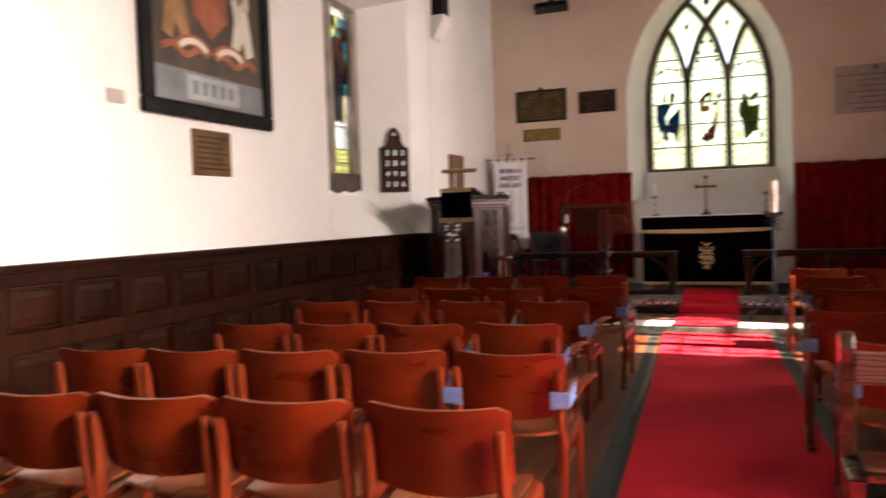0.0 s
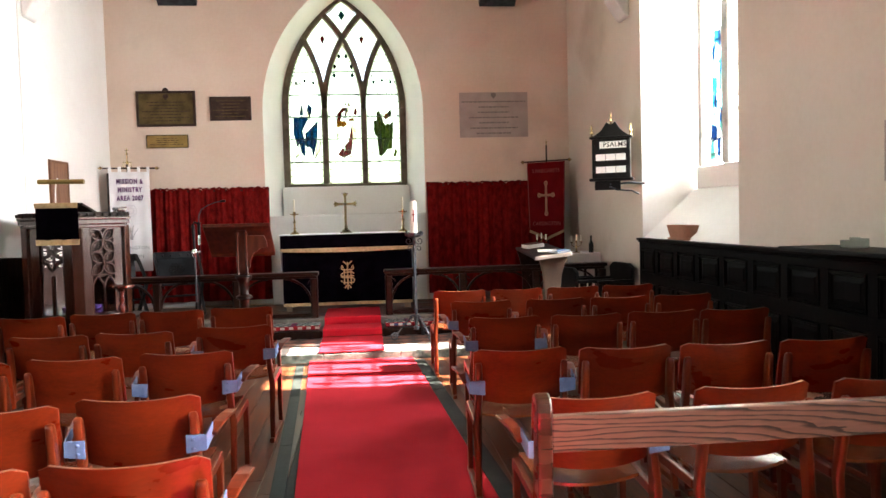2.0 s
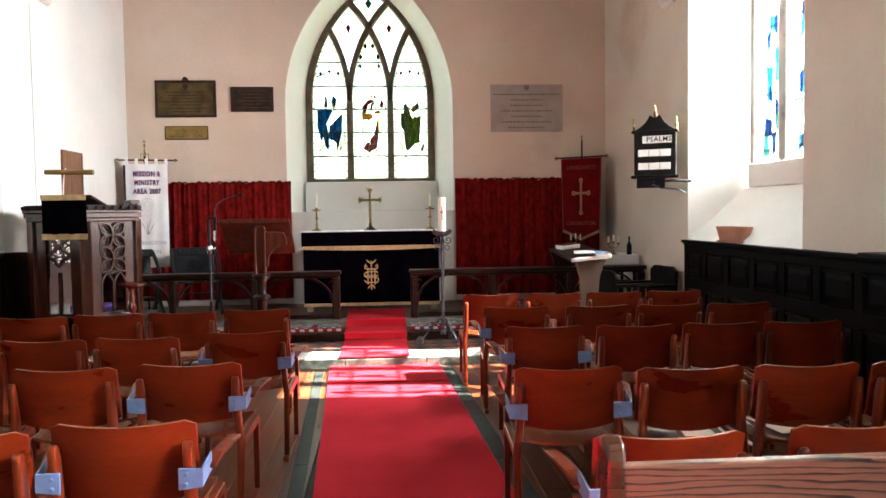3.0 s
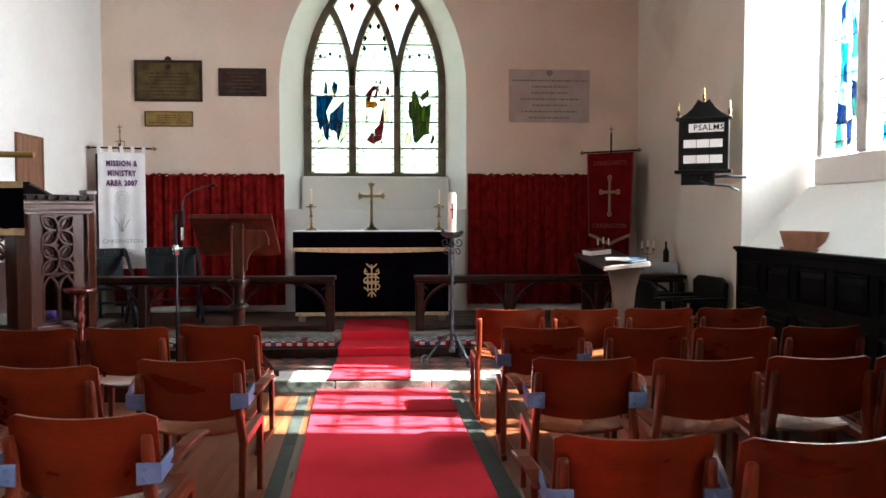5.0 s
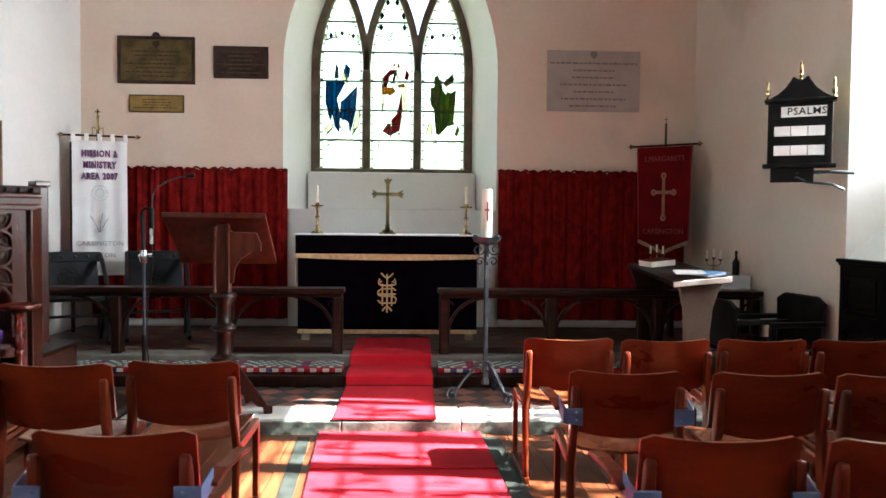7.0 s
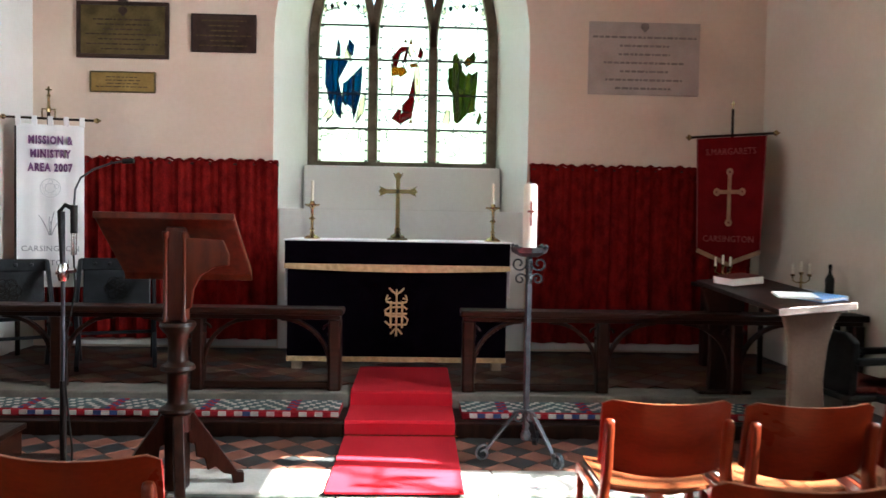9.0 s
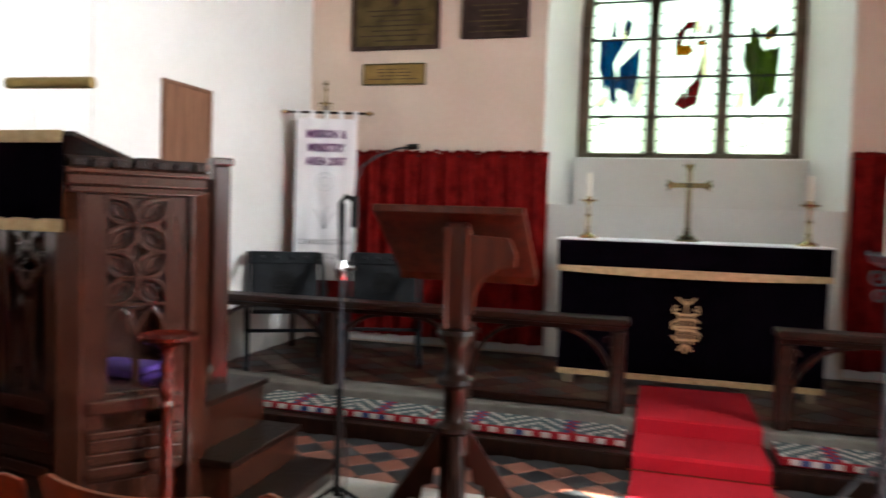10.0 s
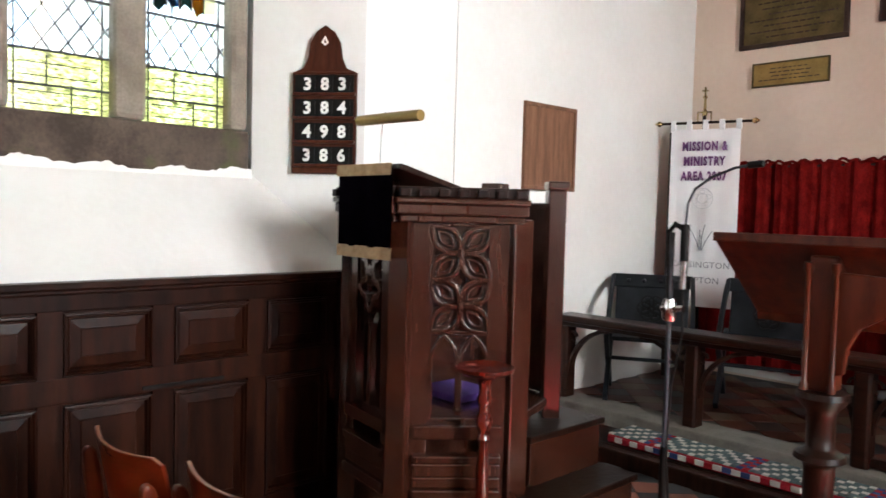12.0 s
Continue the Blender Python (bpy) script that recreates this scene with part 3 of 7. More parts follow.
# blue robed figure, central figure, green robed figure
figure(-0.69, 2.62, [
    (G_BLUE, [(-0.19, 0.51), (-0.12, 0.50), (-0.11, 0.12), (-0.13, 0.03), (-0.195, 0.25)]),
    (G_SKY, [(-0.12, 0.50), (-0.06, 0.53), (-0.07, 0.10), (-0.085, -0.04), (-0.11, 0.12)]),
    (G_BLUE, [(-0.06, 0.53), (0.04, 0.49), (-0.06, 0.30), (-0.02, 0.10), (-0.03, -0.11), (-0.085, -0.04), (-0.07, 0.10)]),
    (G_SKY, [(-0.01, 0.26), (0.04, 0.30), (0.03, 0.05), (0.015, 0.03), (-0.02, 0.08)]),
    (G_BLUE, [(0.04, 0.30), (0.10, 0.36), (0.09, 0.0), (0.063, 0.03), (0.03, 0.05)]),
    (G_SKY, [(0.10, 0.36), (0.185, 0.45), (0.17, 0.16), (0.09, 0.20)]),
    (G_BLUE, [(0.09, 0.20), (0.17, 0.16), (0.13, -0.01), (0.10, -0.13), (0.085, 0.0)]),
    (G_BLUE, [(0.03, 0.62), (0.045, 0.72), (0.10, 0.66), (0.085, 0.55), (0.05, 0.56)]),
    (G_SKY, [(-0.08, 0.54), (-0.07, 0.72), (-0.045, 0.66), (-0.04, 0.54)]),
    (G_YELLOW, [(0.0, 0.53), (0.03, 0.66), (0.07, 0.58), (0.04, 0.50)]),
    (G_GOLD, [(-0.20, -0.16), (-0.15, -0.11), (-0.11, -0.06), (-0.17, -0.11)]),
    (G_YELLOW, [(-0.22, -0.10), (-0.15, 0.0), (-0.10, -0.04), (-0.15, -0.10)]),
    (G_YELLOW, [(0.12, -0.14), (0.17, 0.10), (0.22, 0.16), (0.20, -0.04)]),
    (G_GOLD, [(0.12, -0.16), (0.16, -0.10), (0.18, -0.03), (0.15, -0.09)]),
])
figure(-0.08, 2.62, [
    (G_RED, [(-0.11, 0.46), (-0.115, 0.55), (-0.03, 0.65), (0.045, 0.65), (0.02, 0.61), (-0.03, 0.58), (-0.055, 0.50), (-0.07, 0.44)]),
    (G_RED, [(0.02, 0.60), (0.045, 0.65), (0.03, 0.52), (-0.01, 0.48), (0.005, 0.54)]),
    (G_RED, [(0.145, 0.55), (0.17, 0.66), (0.20, 0.60), (0.19, 0.53)]),
    (G_GOLD, [(-0.13, 0.50), (-0.11, 0.45), (-0.06, 0.44), (-0.05, 0.36), (-0.12, 0.35)]),
    (G_GOLD, [(-0.06, 0.44), (0.01, 0.44), (0.04, 0.39), (-0.03, 0.34), (-0.05, 0.36)]),
    (G_YELLOW, [(-0.13, 0.34), (-0.105, 0.34), (-0.10, 0.15), (-0.125, 0.15)]),
    (G_GOLD, [(0.06, 0.47), (0.14, 0.49), (0.15, 0.45), (0.07, 0.44)]),
    (G_YELLOW, [(0.11, 0.42), (0.16, 0.46), (0.175, 0.20), (0.16, 0.05), (0.12, 0.20)]),
    (G_RED, [(0.108, 0.36), (0.118, 0.15), (0.055, 0.12), (0.08, 0.22)]),
    (G_RED, [(0.118, 0.15), (0.10, -0.02), (0.0, -0.02), (-0.01, 0.05), (0.055, 0.12)]),
    (G_RED, [(0.10, -0.02), (0.09, -0.08), (-0.03, -0.14), (-0.03, -0.05), (0.0, -0.02)]),
    (G_RED, [(-0.03, -0.05), (-0.03, -0.14), (-0.12, -0.09), (-0.05, 0.01), (-0.01, 0.0)]),
    (G_GOLD, [(0.0, 0.70), (0.03, 0.69), (0.025, 0.74)]),
    (G_GOLD, [(0.055, 0.68), (0.075, 0.75), (0.09, 0.68)]),
    (G_YELLOW, [(0.05, 0.66), (0.09, 0.67), (0.11, 0.58), (0.06, 0.55)]),
    (G_GOLD, [(0.06, -0.13), (0.09, -0.09), (0.10, -0.13)]),
])
figure(0.53, 2.62, [
    (G_GREEN, [(-0.145, 0.44), (-0.10, 0.45), (-0.10, 0.18), (-0.14, 0.24)]),
    (G_LIME, [(-0.10, 0.57), (-0.06, 0.60), (-0.03, 0.52), (-0.04, 0.28), (-0.10, 0.25)]),
    (G_GREEN, [(-0.10, 0.25), (-0.04, 0.28), (-0.04, 0.10), (-0.08, -0.10), (-0.095, 0.10)]),
    (G_GREEN, [(-0.03, 0.52), (0.0, 0.42), (0.04, 0.36), (0.02, 0.20), (-0.04, 0.24)]),
    (G_LIME, [(-0.04, 0.24), (0.02, 0.20), (0.0, 0.05), (-0.04, -0.13), (-0.08, -0.10), (-0.04, 0.10)]),
    (G_LIME, [(0.04, 0.36), (0.06, 0.40), (0.10, 0.38), (0.09, 0.18), (0.02, 0.20)]),
    (G_GREEN, [(0.02, 0.20), (0.09, 0.18), (0.09, 0.10), (0.05, -0.03), (-0.04, -0.13), (0.0, 0.05)]),
    (G_GREEN, [(0.10, 0.38), (0.16, 0.42), (0.15, 0.24), (0.09, 0.20)]),
    (G_LIME, [(0.09, 0.20), (0.15, 0.24), (0.13, 0.0), (0.06, -0.02), (0.09, 0.10)]),
    (G_GREEN, [(0.06, 0.55), (0.12, 0.62), (0.135, 0.54), (0.11, 0.50)]),
    (G_GOLD, [(0.01, 0.50), (0.05, 0.56), (0.10, 0.55), (0.09, 0.49), (0.04, 0.46)]),
    (G_GOLD, [(-0.095, 0.44), (-0.075, 0.44), (-0.03, -0.10), (-0.045, -0.10)]),
    (G_YELLOW, [(-0.20, -0.12), (-0.16, 0.02), (-0.12, 0.0), (-0.13, -0.14)]),
    (G_LIME, [(0.15, -0.12), (0.19, 0.0), (0.21, -0.06), (0.18, -0.14)]),
])
for cx in (-0.69, 0.53):
    for i in range(7):
        t = -0.2 + i * 0.067
        z = 3.70 - 1.6 * t * t
        shard(G_TEAL if i % 2 else G_YELLOW, [(cx + t - 0.022, z), (cx + t, z + 0.03), (cx + t + 0.022, z), (cx + t, z - 0.03)])
for t, z in ((-0.06, 4.08), (0.05, 4.08), (-0.13, 3.92), (0.13, 3.92), (-0.14, 3.78), (0.14, 3.78)):
    shard(G_TEAL, [(-0.08 + t - 0.025, z), (-0.08 + t, z + 0.045), (-0.08 + t + 0.025, z), (-0.08 + t, z - 0.04)])
for cx in (-0.39, 0.225):
    shard(G_RED, [(cx - 0.035, 4.36), (cx, 4.41), (cx + 0.035, 4.36), (cx, 4.27)])
shard(G_TEAL, [(-0.13, 4.72), (-0.08, 4.80), (-0.03, 4.72), (-0.08, 4.64)])
rnd = random.Random(5)
for cx in (-0.69, -0.08, 0.53):
    for i in range(16):
        x, z = cx + rnd.uniform(-0.15, 0.15), rnd.uniform(2.52, 3.2)
        dx, dz = rnd.uniform(-0.05, 0.05), rnd.uniform(0.05, 0.12)
        sweep(leads, [(x, GY - 0.018, z), (x + dx * 0.3, GY - 0.018, z + dz * 0.5), (x + dx, GY - 0.018, z + dz)], 0.011, 0.008)
for fl, fr in LIGHTS:
    for i in range(26):
        x, z = rnd.uniform(fl + 0.1, fr - 0.1), rnd.choice((rnd.uniform(2.12, 2.75), rnd.uniform(3.45, 3.85)))
        a = rnd.uniform(0, 3.1)
        dx, dz = 0.045 * math.cos(a), 0.045 * math.sin(a)
        sweep(leads, [(x - dx, GY - 0.006, z - dz), (x + dx * 0.3, GY - 0.006, z + dz * 0.2), (x + dx, GY - 0.006, z + dz + 0.01)], 0.010, 0.006)
part("lead_cames", leads, LEAD, east_window, "dark lead lines")


# ---- side windows ----
def side_window(name, wall_x, way, lights, sill, head, label, north):
    """way: -1 north, 1 south. lights: stretches along y."""
    win = thing(name, label, "window", kind="structure")
    x = wall_x
    d0, d1 = sorted((x, x + way * 0.22))
    edges = [lights[0][0] - 0.11] + [v for l in lights for v in l] + [lights[-1][1] + 0.11]
    # on the south side, sun glare is put into paler stone and a white sill
    for i in range(0, len(edges), 2):
        bm = B((d0, d1, edges[i], edges[i + 1], sill, head))
        part("mullion", bm, STONE if north else STONE_LIGHT, win, "brown stained sandstone" if north else "sandstone paled for sun glare", 0.03)
    part("window_sill", B((d0 - 0.012, d1 + 0.012, edges[0], edges[-1], sill - 0.24, sill)), MOSS if north else PLASTER, win, "damp sandstone sill with green moss" if north else "sill coloured white for sun glare", 0.015)
    part("window_head", B((d0, d1, edges[0], edges[-1], head, head + 0.12)), STONE, win, "", 0.01)
    gx = x + way * 0.09
    came = bmesh.new()
    for a, b in lights:
        rows = [sill, sill + 0.13, sill + 0.29, sill + 0.56, sill + 0.69, sill + 1.0, sill + 1.35, sill + 1.7, head]
        for k, (z0, z1) in enumerate(zip(rows, rows[1:])):
            part("pane", B((gx - 0.003, gx + 0.003, a, b, z0, z1)), G_TEXT if k < 2 and north else CLEAR, win).visible_shadow = False
            box(came, gx - 0.012, gx + 0.012, a, b, z0 - 0.005, z0 + 0.005)
        for y in (a + 0.035, b - 0.035):
            box(came, gx - 0.008, gx + 0.008, y - 0.003, y + 0.003, sill, head)
        for z0, f in ((sill, 0.62), (sill + 0.13, 0.38), (sill + 0.56, 0.35)):
            y = a + (b - a) * f
            box(came, gx - 0.008, gx + 0.008, y - 0.003, y + 0.003, z0, z0 + 0.14)
        w = b - a
        for k in range(-1, 4):
            for s in (1, -1):
                p, q = (a + w * k / 4 + (0 if s > 0 else w * 0.42), sill + 0.29), (a + w * k / 4 + (w * 0.42 if s > 0 else 0), sill + 0.56)
                p0, q0 = max(a, min(b, p[0])), max(a, min(b, q[0]))
                if abs(q0 - p0) > 0.05:
                    zp = p[1] + (p0 - p[0]) / (q[0] - p[0]) * 0.27
                    zq = p[1] + (q0 - p[0]) / (q[0] - p[0]) * 0.27
                    sweep(came, [(gx, p0, zp), (gx, q0, zq)], 0.006, 0.012, up=(1, 0, 0))
        cy = (a + b) / 2
        if north:
            # lower folds of the robed figures above the text
            for k, mat in enumerate((G_TEAL, G_SKY, G_TEAL, G_GOLD, G_YELLOW) if lights.index((a, b)) == 2 else (G_GOLD, G_YELLOW, G_GOLD, G_BLUE, G_GOLD)):
                y0 = cy - 0.17 + 0.068 * k
                bm = bmesh.new()
                prism(bm, [(y0, sill + 0.60 + 0.05 * (k % 2)), (y0 + 0.03, sill + 0.58 + 0.03 * (k % 3)), (y0 + 0.065, sill + 0.62), (y0 + 0.05, sill + 1.25), (y0 + 0.005, sill + 1.3)], "x", gx - way * 0.008, gx - way * 0.014)
                part("pane", bm, mat, win).visible_shadow = False
                sweep(came, [(gx - way * 0.011, y0, sill + 0.61), (gx - way * 0.011, y0 + 0.005, sill + 1.3)], 0.006, 0.012, up=(1, 0, 0))
            rr = random.Random(int(a * 100))
            wide = (b - a) / 5
            grid = [[(a + c * wide + (rr.uniform(-0.022, 0.022) if 0 < c < 5 else 0), sill + 0.93 + 0.13 * r + rr.uniform(-0.035, 0.035)) for c in range(6)] for r in range(8)]
            for r in range(7):
                for c in range(5):
                    pts = [grid[r][c], grid[r][c + 1], grid[r + 1][c + 1], grid[r + 1][c]]
                    bm = bmesh.new()
                    prism(bm, pts, "x", gx - way * 0.016, gx - way * 0.021)
                    robe = (G_BLUE, G_BLUE, G_SKY, G_GOLD) if c in (1, 2, 3) and r < 5 else (G_GOLD, G_TEXT, G_TEAL, G_PALE, G_TEXT)
                    part("pane", bm, rr.choice(robe), win).visible_shadow = False
                    sweep(came, [(gx - way * 0.019, *q) for q in pts], 0.007, 0.010, up=(1, 0, 0), closed=True)
        else:
            # a tall robed figure in a patchwork of blue and green pieces
            rr = random.Random(int(a * 100))
            grid = [[(cy + (c - 2) * (0.075 - 0.004 * r) + rr.uniform(-0.018, 0.018), sill + 0.10 + 0.17 * r + rr.uniform(-0.05, 0.05)) for c in range(5)] for r in range(9)]
            for r in range(8):
                for c in range(4):
                    if rr.random() < 0.16:
                        continue
                    pts = [grid[r][c], grid[r][c + 1], grid[r + 1][c + 1], grid[r + 1][c]]
                    bm = bmesh.new()
                    prism(bm, pts, "x", gx - way * 0.008, gx - way * 0.014)
                    tone = rr.choice((G_SKY, G_SKY, G_BLUE, G_BLUE, G_TEAL, G_PALE))
                    part("pane", bm, tone, win).visible_shadow = tone is G_BLUE
                    sweep(came, [(gx - way * 0.011, *q) for q in pts], 0.007, 0.010, up=(1, 0, 0), closed=True)
        # lines of small lettering in the glass
        if north:
            for k in range(4):
                z = sill + 0.035 + 0.06 * k + (0.012 if k > 1 else 0)
                box(came, gx + 0.006, gx + 0.008, a + 0.05, b - 0.06, z, z + 0.006)
            text_on("lettering", "the communion" if lights.index((a, b)) == 1 else "of saints", 0.062, LEAD, Matrix.Translation((gx + 0.008, cy, sill + 0.625)) @ pose(0, 0, 0, 90, 0, 90), win, 0.001)
    part("lead_cames", came, LEAD, win, "dark lead lines")
    return win


side_window("window_2", -3.93, -1, [(7.45, 7.75), (7.90, 8.36), (8.52, 8.97)], 1.96, 3.9, "three-light leaded window with coloured figures in brown sandstone", True)
side_window("window_3", 3.91, 1, [(7.98, 8.44), (8.60, 9.06), (9.22, 9.68)], 1.99, 3.9, "three-light stained glass window in sandstone paled for sunlight", False)
# window_4 is out of view, assumed as source of light on chairs and north wall
side_window("window_4", 3.91, 1, [(1.76, 2.22), (2.38, 2.84), (3.0, 3.46)], 1.99, 3.9, "unseen three-light south window assumed for the light on the nave chairs", False)
bm = bmesh.new()
rr = random.Random(8)
ragged = [(9.09, 1.70)] + [(9.09 - 0.0205 * k - rr.uniform(0, 0.012), 1.735 + 0.014 * math.sin(k * 0.37) + 0.010 * math.sin(k * 0.13 + 1) + rr.uniform(-0.006, 0.008)) for k in range(81)] + [(7.42, 1.70)]
prism(bm, ragged, "x", -3.917, -3.905)
part("ragged_plaster", bm, PLASTER, bpy.data.objects["window_2"], "broken plaster edge under the sill")
# west window is unseen, added as an opening for light from behind
west_window = thing("window_5", "unseen plain west window added to let in light", "window", kind="structure")
bm = bmesh.new()
prism(bm, pointed(0, 0.8, 1.8, 3.0, 4.15), "y", WY - 0.40, WY - 0.394)
part("pane", bm, CLEAR, west_window).visible_shadow = False
part("mullion", B((-0.05, 0.05, WY - 0.45, WY - 0.35, 1.8, 4.1)), STONE, west_window)


# ---- wainscot ----
def wainscot(name, x, way, y0, y1, top, material, pitch, label):
    """Two rows of fielded panels; way: the side on which the room lies."""
    w = thing(name, label, "panelling", kind="structure")
    back, rail_f = sorted((x, x + way * 0.028)), sorted((x + way * 0.0281, x + way * 0.05))
    part("backing", B((back[0], back[1], y0, y1, 0.0, top - 0.03)), material, w)
    part("cap_rail", B((*sorted((x, x + way * 0.085)), y0, y1, top - 0.03, top), (*sorted((x, x + way * 0.066)), y0, y1, top - 0.05, top - 0.0301)), material, w, "moulded top rail", 0.006)
    for z0, z1 in ((0.0, 0.12), (0.72, 0.83), (1.10, top - 0.0502)):
        part("rail", B((rail_f[0], rail_f[1], y0, y1, z0, z1)), material, w, "", 0.004)
    n = int(round((y1 - y0) / pitch))
    p = (y1 - y0) / n
    stile = mesh_of("stile", B((rail_f[0] + 0.001, rail_f[1] - 0.001, -0.05, 0.05, 0.0, top - 0.052)), material, 0.003)
    data = []
    for z0, z1 in ((0.13, 0.71), (0.84, 1.09)):
        bm = bmesh.new()
        f = x + way * 0.028
        hw = p / 2 - 0.052

        def ring(h, e, d):
            return [bm.verts.new((f + way * d, yy, zz)) for yy, zz in ((-h, z0 + e), (h, z0 + e), (h, z1 - e), (-h, z1 - e))]
        rings = [ring(hw, 0.0, 0.0), ring(hw, 0.0, 0.028), ring(hw - 0.008, 0.008, 0.030), ring(hw - 0.012, 0.012, 0.020), ring(hw - 0.020, 0.020, 0.024), ring(hw - 0.026, 0.026, 0.008), ring(hw - 0.066, 0.066, 0.014), ring(hw - 0.069, 0.069, 0.018)]
        for a, b in zip(rings, rings[1:]):
            for i in range(4):
                bm.faces.new((a[i], a[(i + 1) % 4], b[(i + 1) % 4], b[i]))
        bm.faces.new(rings[-1])
        data.append(mesh_of("panel", bm, material))
    for i in range(n + 1):
        piece("stile", stile, w, pose(0, min(y1 - 0.05, max(y0 + 0.05, y0 + i * p)), 0))
        if i < n:
            for d in data:
                piece("panel", d, w, pose(0, y0 + (i + 0.5) * p, 0))
    return w


wainscot("wainscot_north", NX + 0.002, 1, -1.855, 9.305, 1.22, OAK_PANEL, 0.465, "dark oak fielded wall panelling in two rows")
wainscot("wainscot_south", SX - 0.002, -1, -2.0, 9.93, 1.215, OAK_SOUTH, 0.5, "oak fielded wall panelling in two rows, coloured nearly black for shade")
part("handle", B((NX + 0.05, NX + 0.062, 8.28, 8.66, 0.735, 0.75)), BLACK, bpy.data.objects["wainscot_north"], "thin black iron bar")


# ---- chairs ----
def make_chair(arms, place):
    ch = thing("stacking_armchair" if arms else "stacking_chair",
               "varnished red-brown plywood armchair with blue-grey arm brackets" if arms else "varnished red-brown bent plywood chair on the wooden nave floor",
               "chair", "nave chairs", place)
    # curved back panel
    bm = bmesh.new()
    n, rows = 14, 6
    grids = []
    for side in (0, 1):
        g = []
        for r in range(rows + 1):
            row = []
            for i in range(n + 1):
                u = -1 + 2 * i / n
                v = r / rows
                z = 0.515 + 0.295 * v
                if r == 0:
                    z += 0.028 * u * u * 1.0 - 0.012
                edge = 0.018 * max(0, abs(u) - 0.88) / 0.12
                z -= edge if r == rows else (-edge if r == 0 else 0)
                z += 0.012 * (u * u - 1) if r == rows else 0
                y = 0.045 - 0.058 * v - 0.056 * (1 - u * u) + (0.012 if side else 0)
                row.append(bm.verts.new((u * 0.252, y, z)))
            g.append(row)
        grids.append(g)
    for s, g in enumerate(grids):
        for r in range(rows):
            for i in range(n):
                q = (g[r][i], g[r][i + 1], g[r + 1][i + 1], g[r + 1][i])
                bm.faces.new(q if s else q[::-1])
    a, b = grids
    for i in range(n):
        bm.faces.new((a[0][i], a[0][i + 1], b[0][i + 1], b[0][i]))
        bm.faces.new((a[rows][i], b[rows][i], b[rows][i + 1], a[rows][i + 1]))
    for r in range(rows):
        bm.faces.new((a[r][0], b[r][0], b[r + 1][0], a[r + 1][0]))
        bm.faces.new((a[r][n], a[r + 1][n], b[r + 1][n], b[r][n]))
    part("backrest", bm, PLY, ch, "curved plywood back with grain", 0, True)
    # thin strip for the lighter ply edge, its colour raised to show the rim highlight
    bm = bmesh.new()
    sweep(bm, [(u * 0.247, -0.007 - 0.056 * (1 - u * u), 0.8105 + 0.012 * (u * u - 1) - 0.018 * max(0, abs(u) - 0.88) / 0.12) for u in (k / 8 - 1 for k in range(17))], 0.011, 0.003, up=(0, 0, 1))
    part("top_edge", bm, PLY_LIP, ch, "pale plywood edge, rim highlight put into its colour")
    # dished seat
    bm = bmesh.new()
    n, rows = 12, 10
    grids = []
    for side in (0, 1):
        g = []
        for r in range(rows + 1):
            v = r / rows
            half = 0.215 + 0.018 * v - 0.03 * max(0, v - 0.8) / 0.2 * max(0, v - 0.8) / 0.2 * 1.6
            row = []
            for i in range(n + 1):
                u = -1 + 2 * i / n
                y = 0.055 + 0.43 * v - (0.05 * u * u if v < 0.05 else 0) * -1
                z = 0.425 + 0.022 * v + 0.012 * u * u - 0.02 * math.sin(math.pi * v) * (1 - u * u) - 0.03 * max(0, v - 0.85) / 0.15
                row.append(bm.verts.new((u * half, y, z - (0.014 if side else 0))))
            g.append(row)
        grids.append(g)
    for s, g in enumerate(grids):
        for r in range(rows):
            for i in range(n):
                q = (g[r][i], g[r][i + 1], g[r + 1][i + 1], g[r + 1][i])
                bm.faces.new(q[::-1] if s else q)
    a, b = grids
    for i in range(n):
        bm.faces.new((a[0][i], b[0][i], b[0][i + 1], a[0][i + 1]))
        bm.faces.new((a[rows][i], a[rows][i + 1], b[rows][i + 1], b[rows][i]))
    for r in range(rows):
        bm.faces.new((a[r][0], a[r + 1][0], b[r + 1][0], b[r][0]))
        bm.faces.new((a[r][n], b[r][n], b[r + 1][n], a[r + 1][n]))
    part("seat", bm, SEAT_PLY, ch, "lighter plywood seat", 0, True)
    for s in (-1, 1):
        bm = bmesh.new()
        path = [(-0.055, 0.02), (-0.012, 0.40), (-0.008, 0.55), (-0.022, 0.68), (-0.030, 0.722), (-0.034, 0.742)]
        w = [0.02, 0.027, 0.028, 0.026, 0.021, 0.010]
        out = [(y - k, z) for (y, z), k in zip(path, w)] + [(y + k, z) for (y, z), k in list(zip(path, w))[::-1]]
        xa = s * 0.213
        prism(bm, out, "x", xa, xa + s * 0.034)
        for v in bm.verts:
            v.co.y -= 0.012 if v.co.z > 0.5 else 0
            v.co.x += s * 0.014 if v.co.z < 0.45 else 0
        part("rear_post", bm, PLY_EDGE, ch, "", 0.011, True)
        bm = bmesh.new()
        prism(bm, [(0.37, 0.02), (0.405, 0.02), (0.425, 0.40), (0.40, 0.435), (0.02, 0.415), (0.02, 0.375), (0.375, 0.39)], "x", s * 0.228, s * 0.258)
        part("front_leg", bm, PLY_EDGE, ch, "", 0.005)
        part("runner", B((*sorted((s * 0.226, s * 0.260)), -0.10, 0.44, 0.0, 0.034)), PLY_EDGE, ch, "", 0.006)
        if arms:
            bm = bmesh.new()
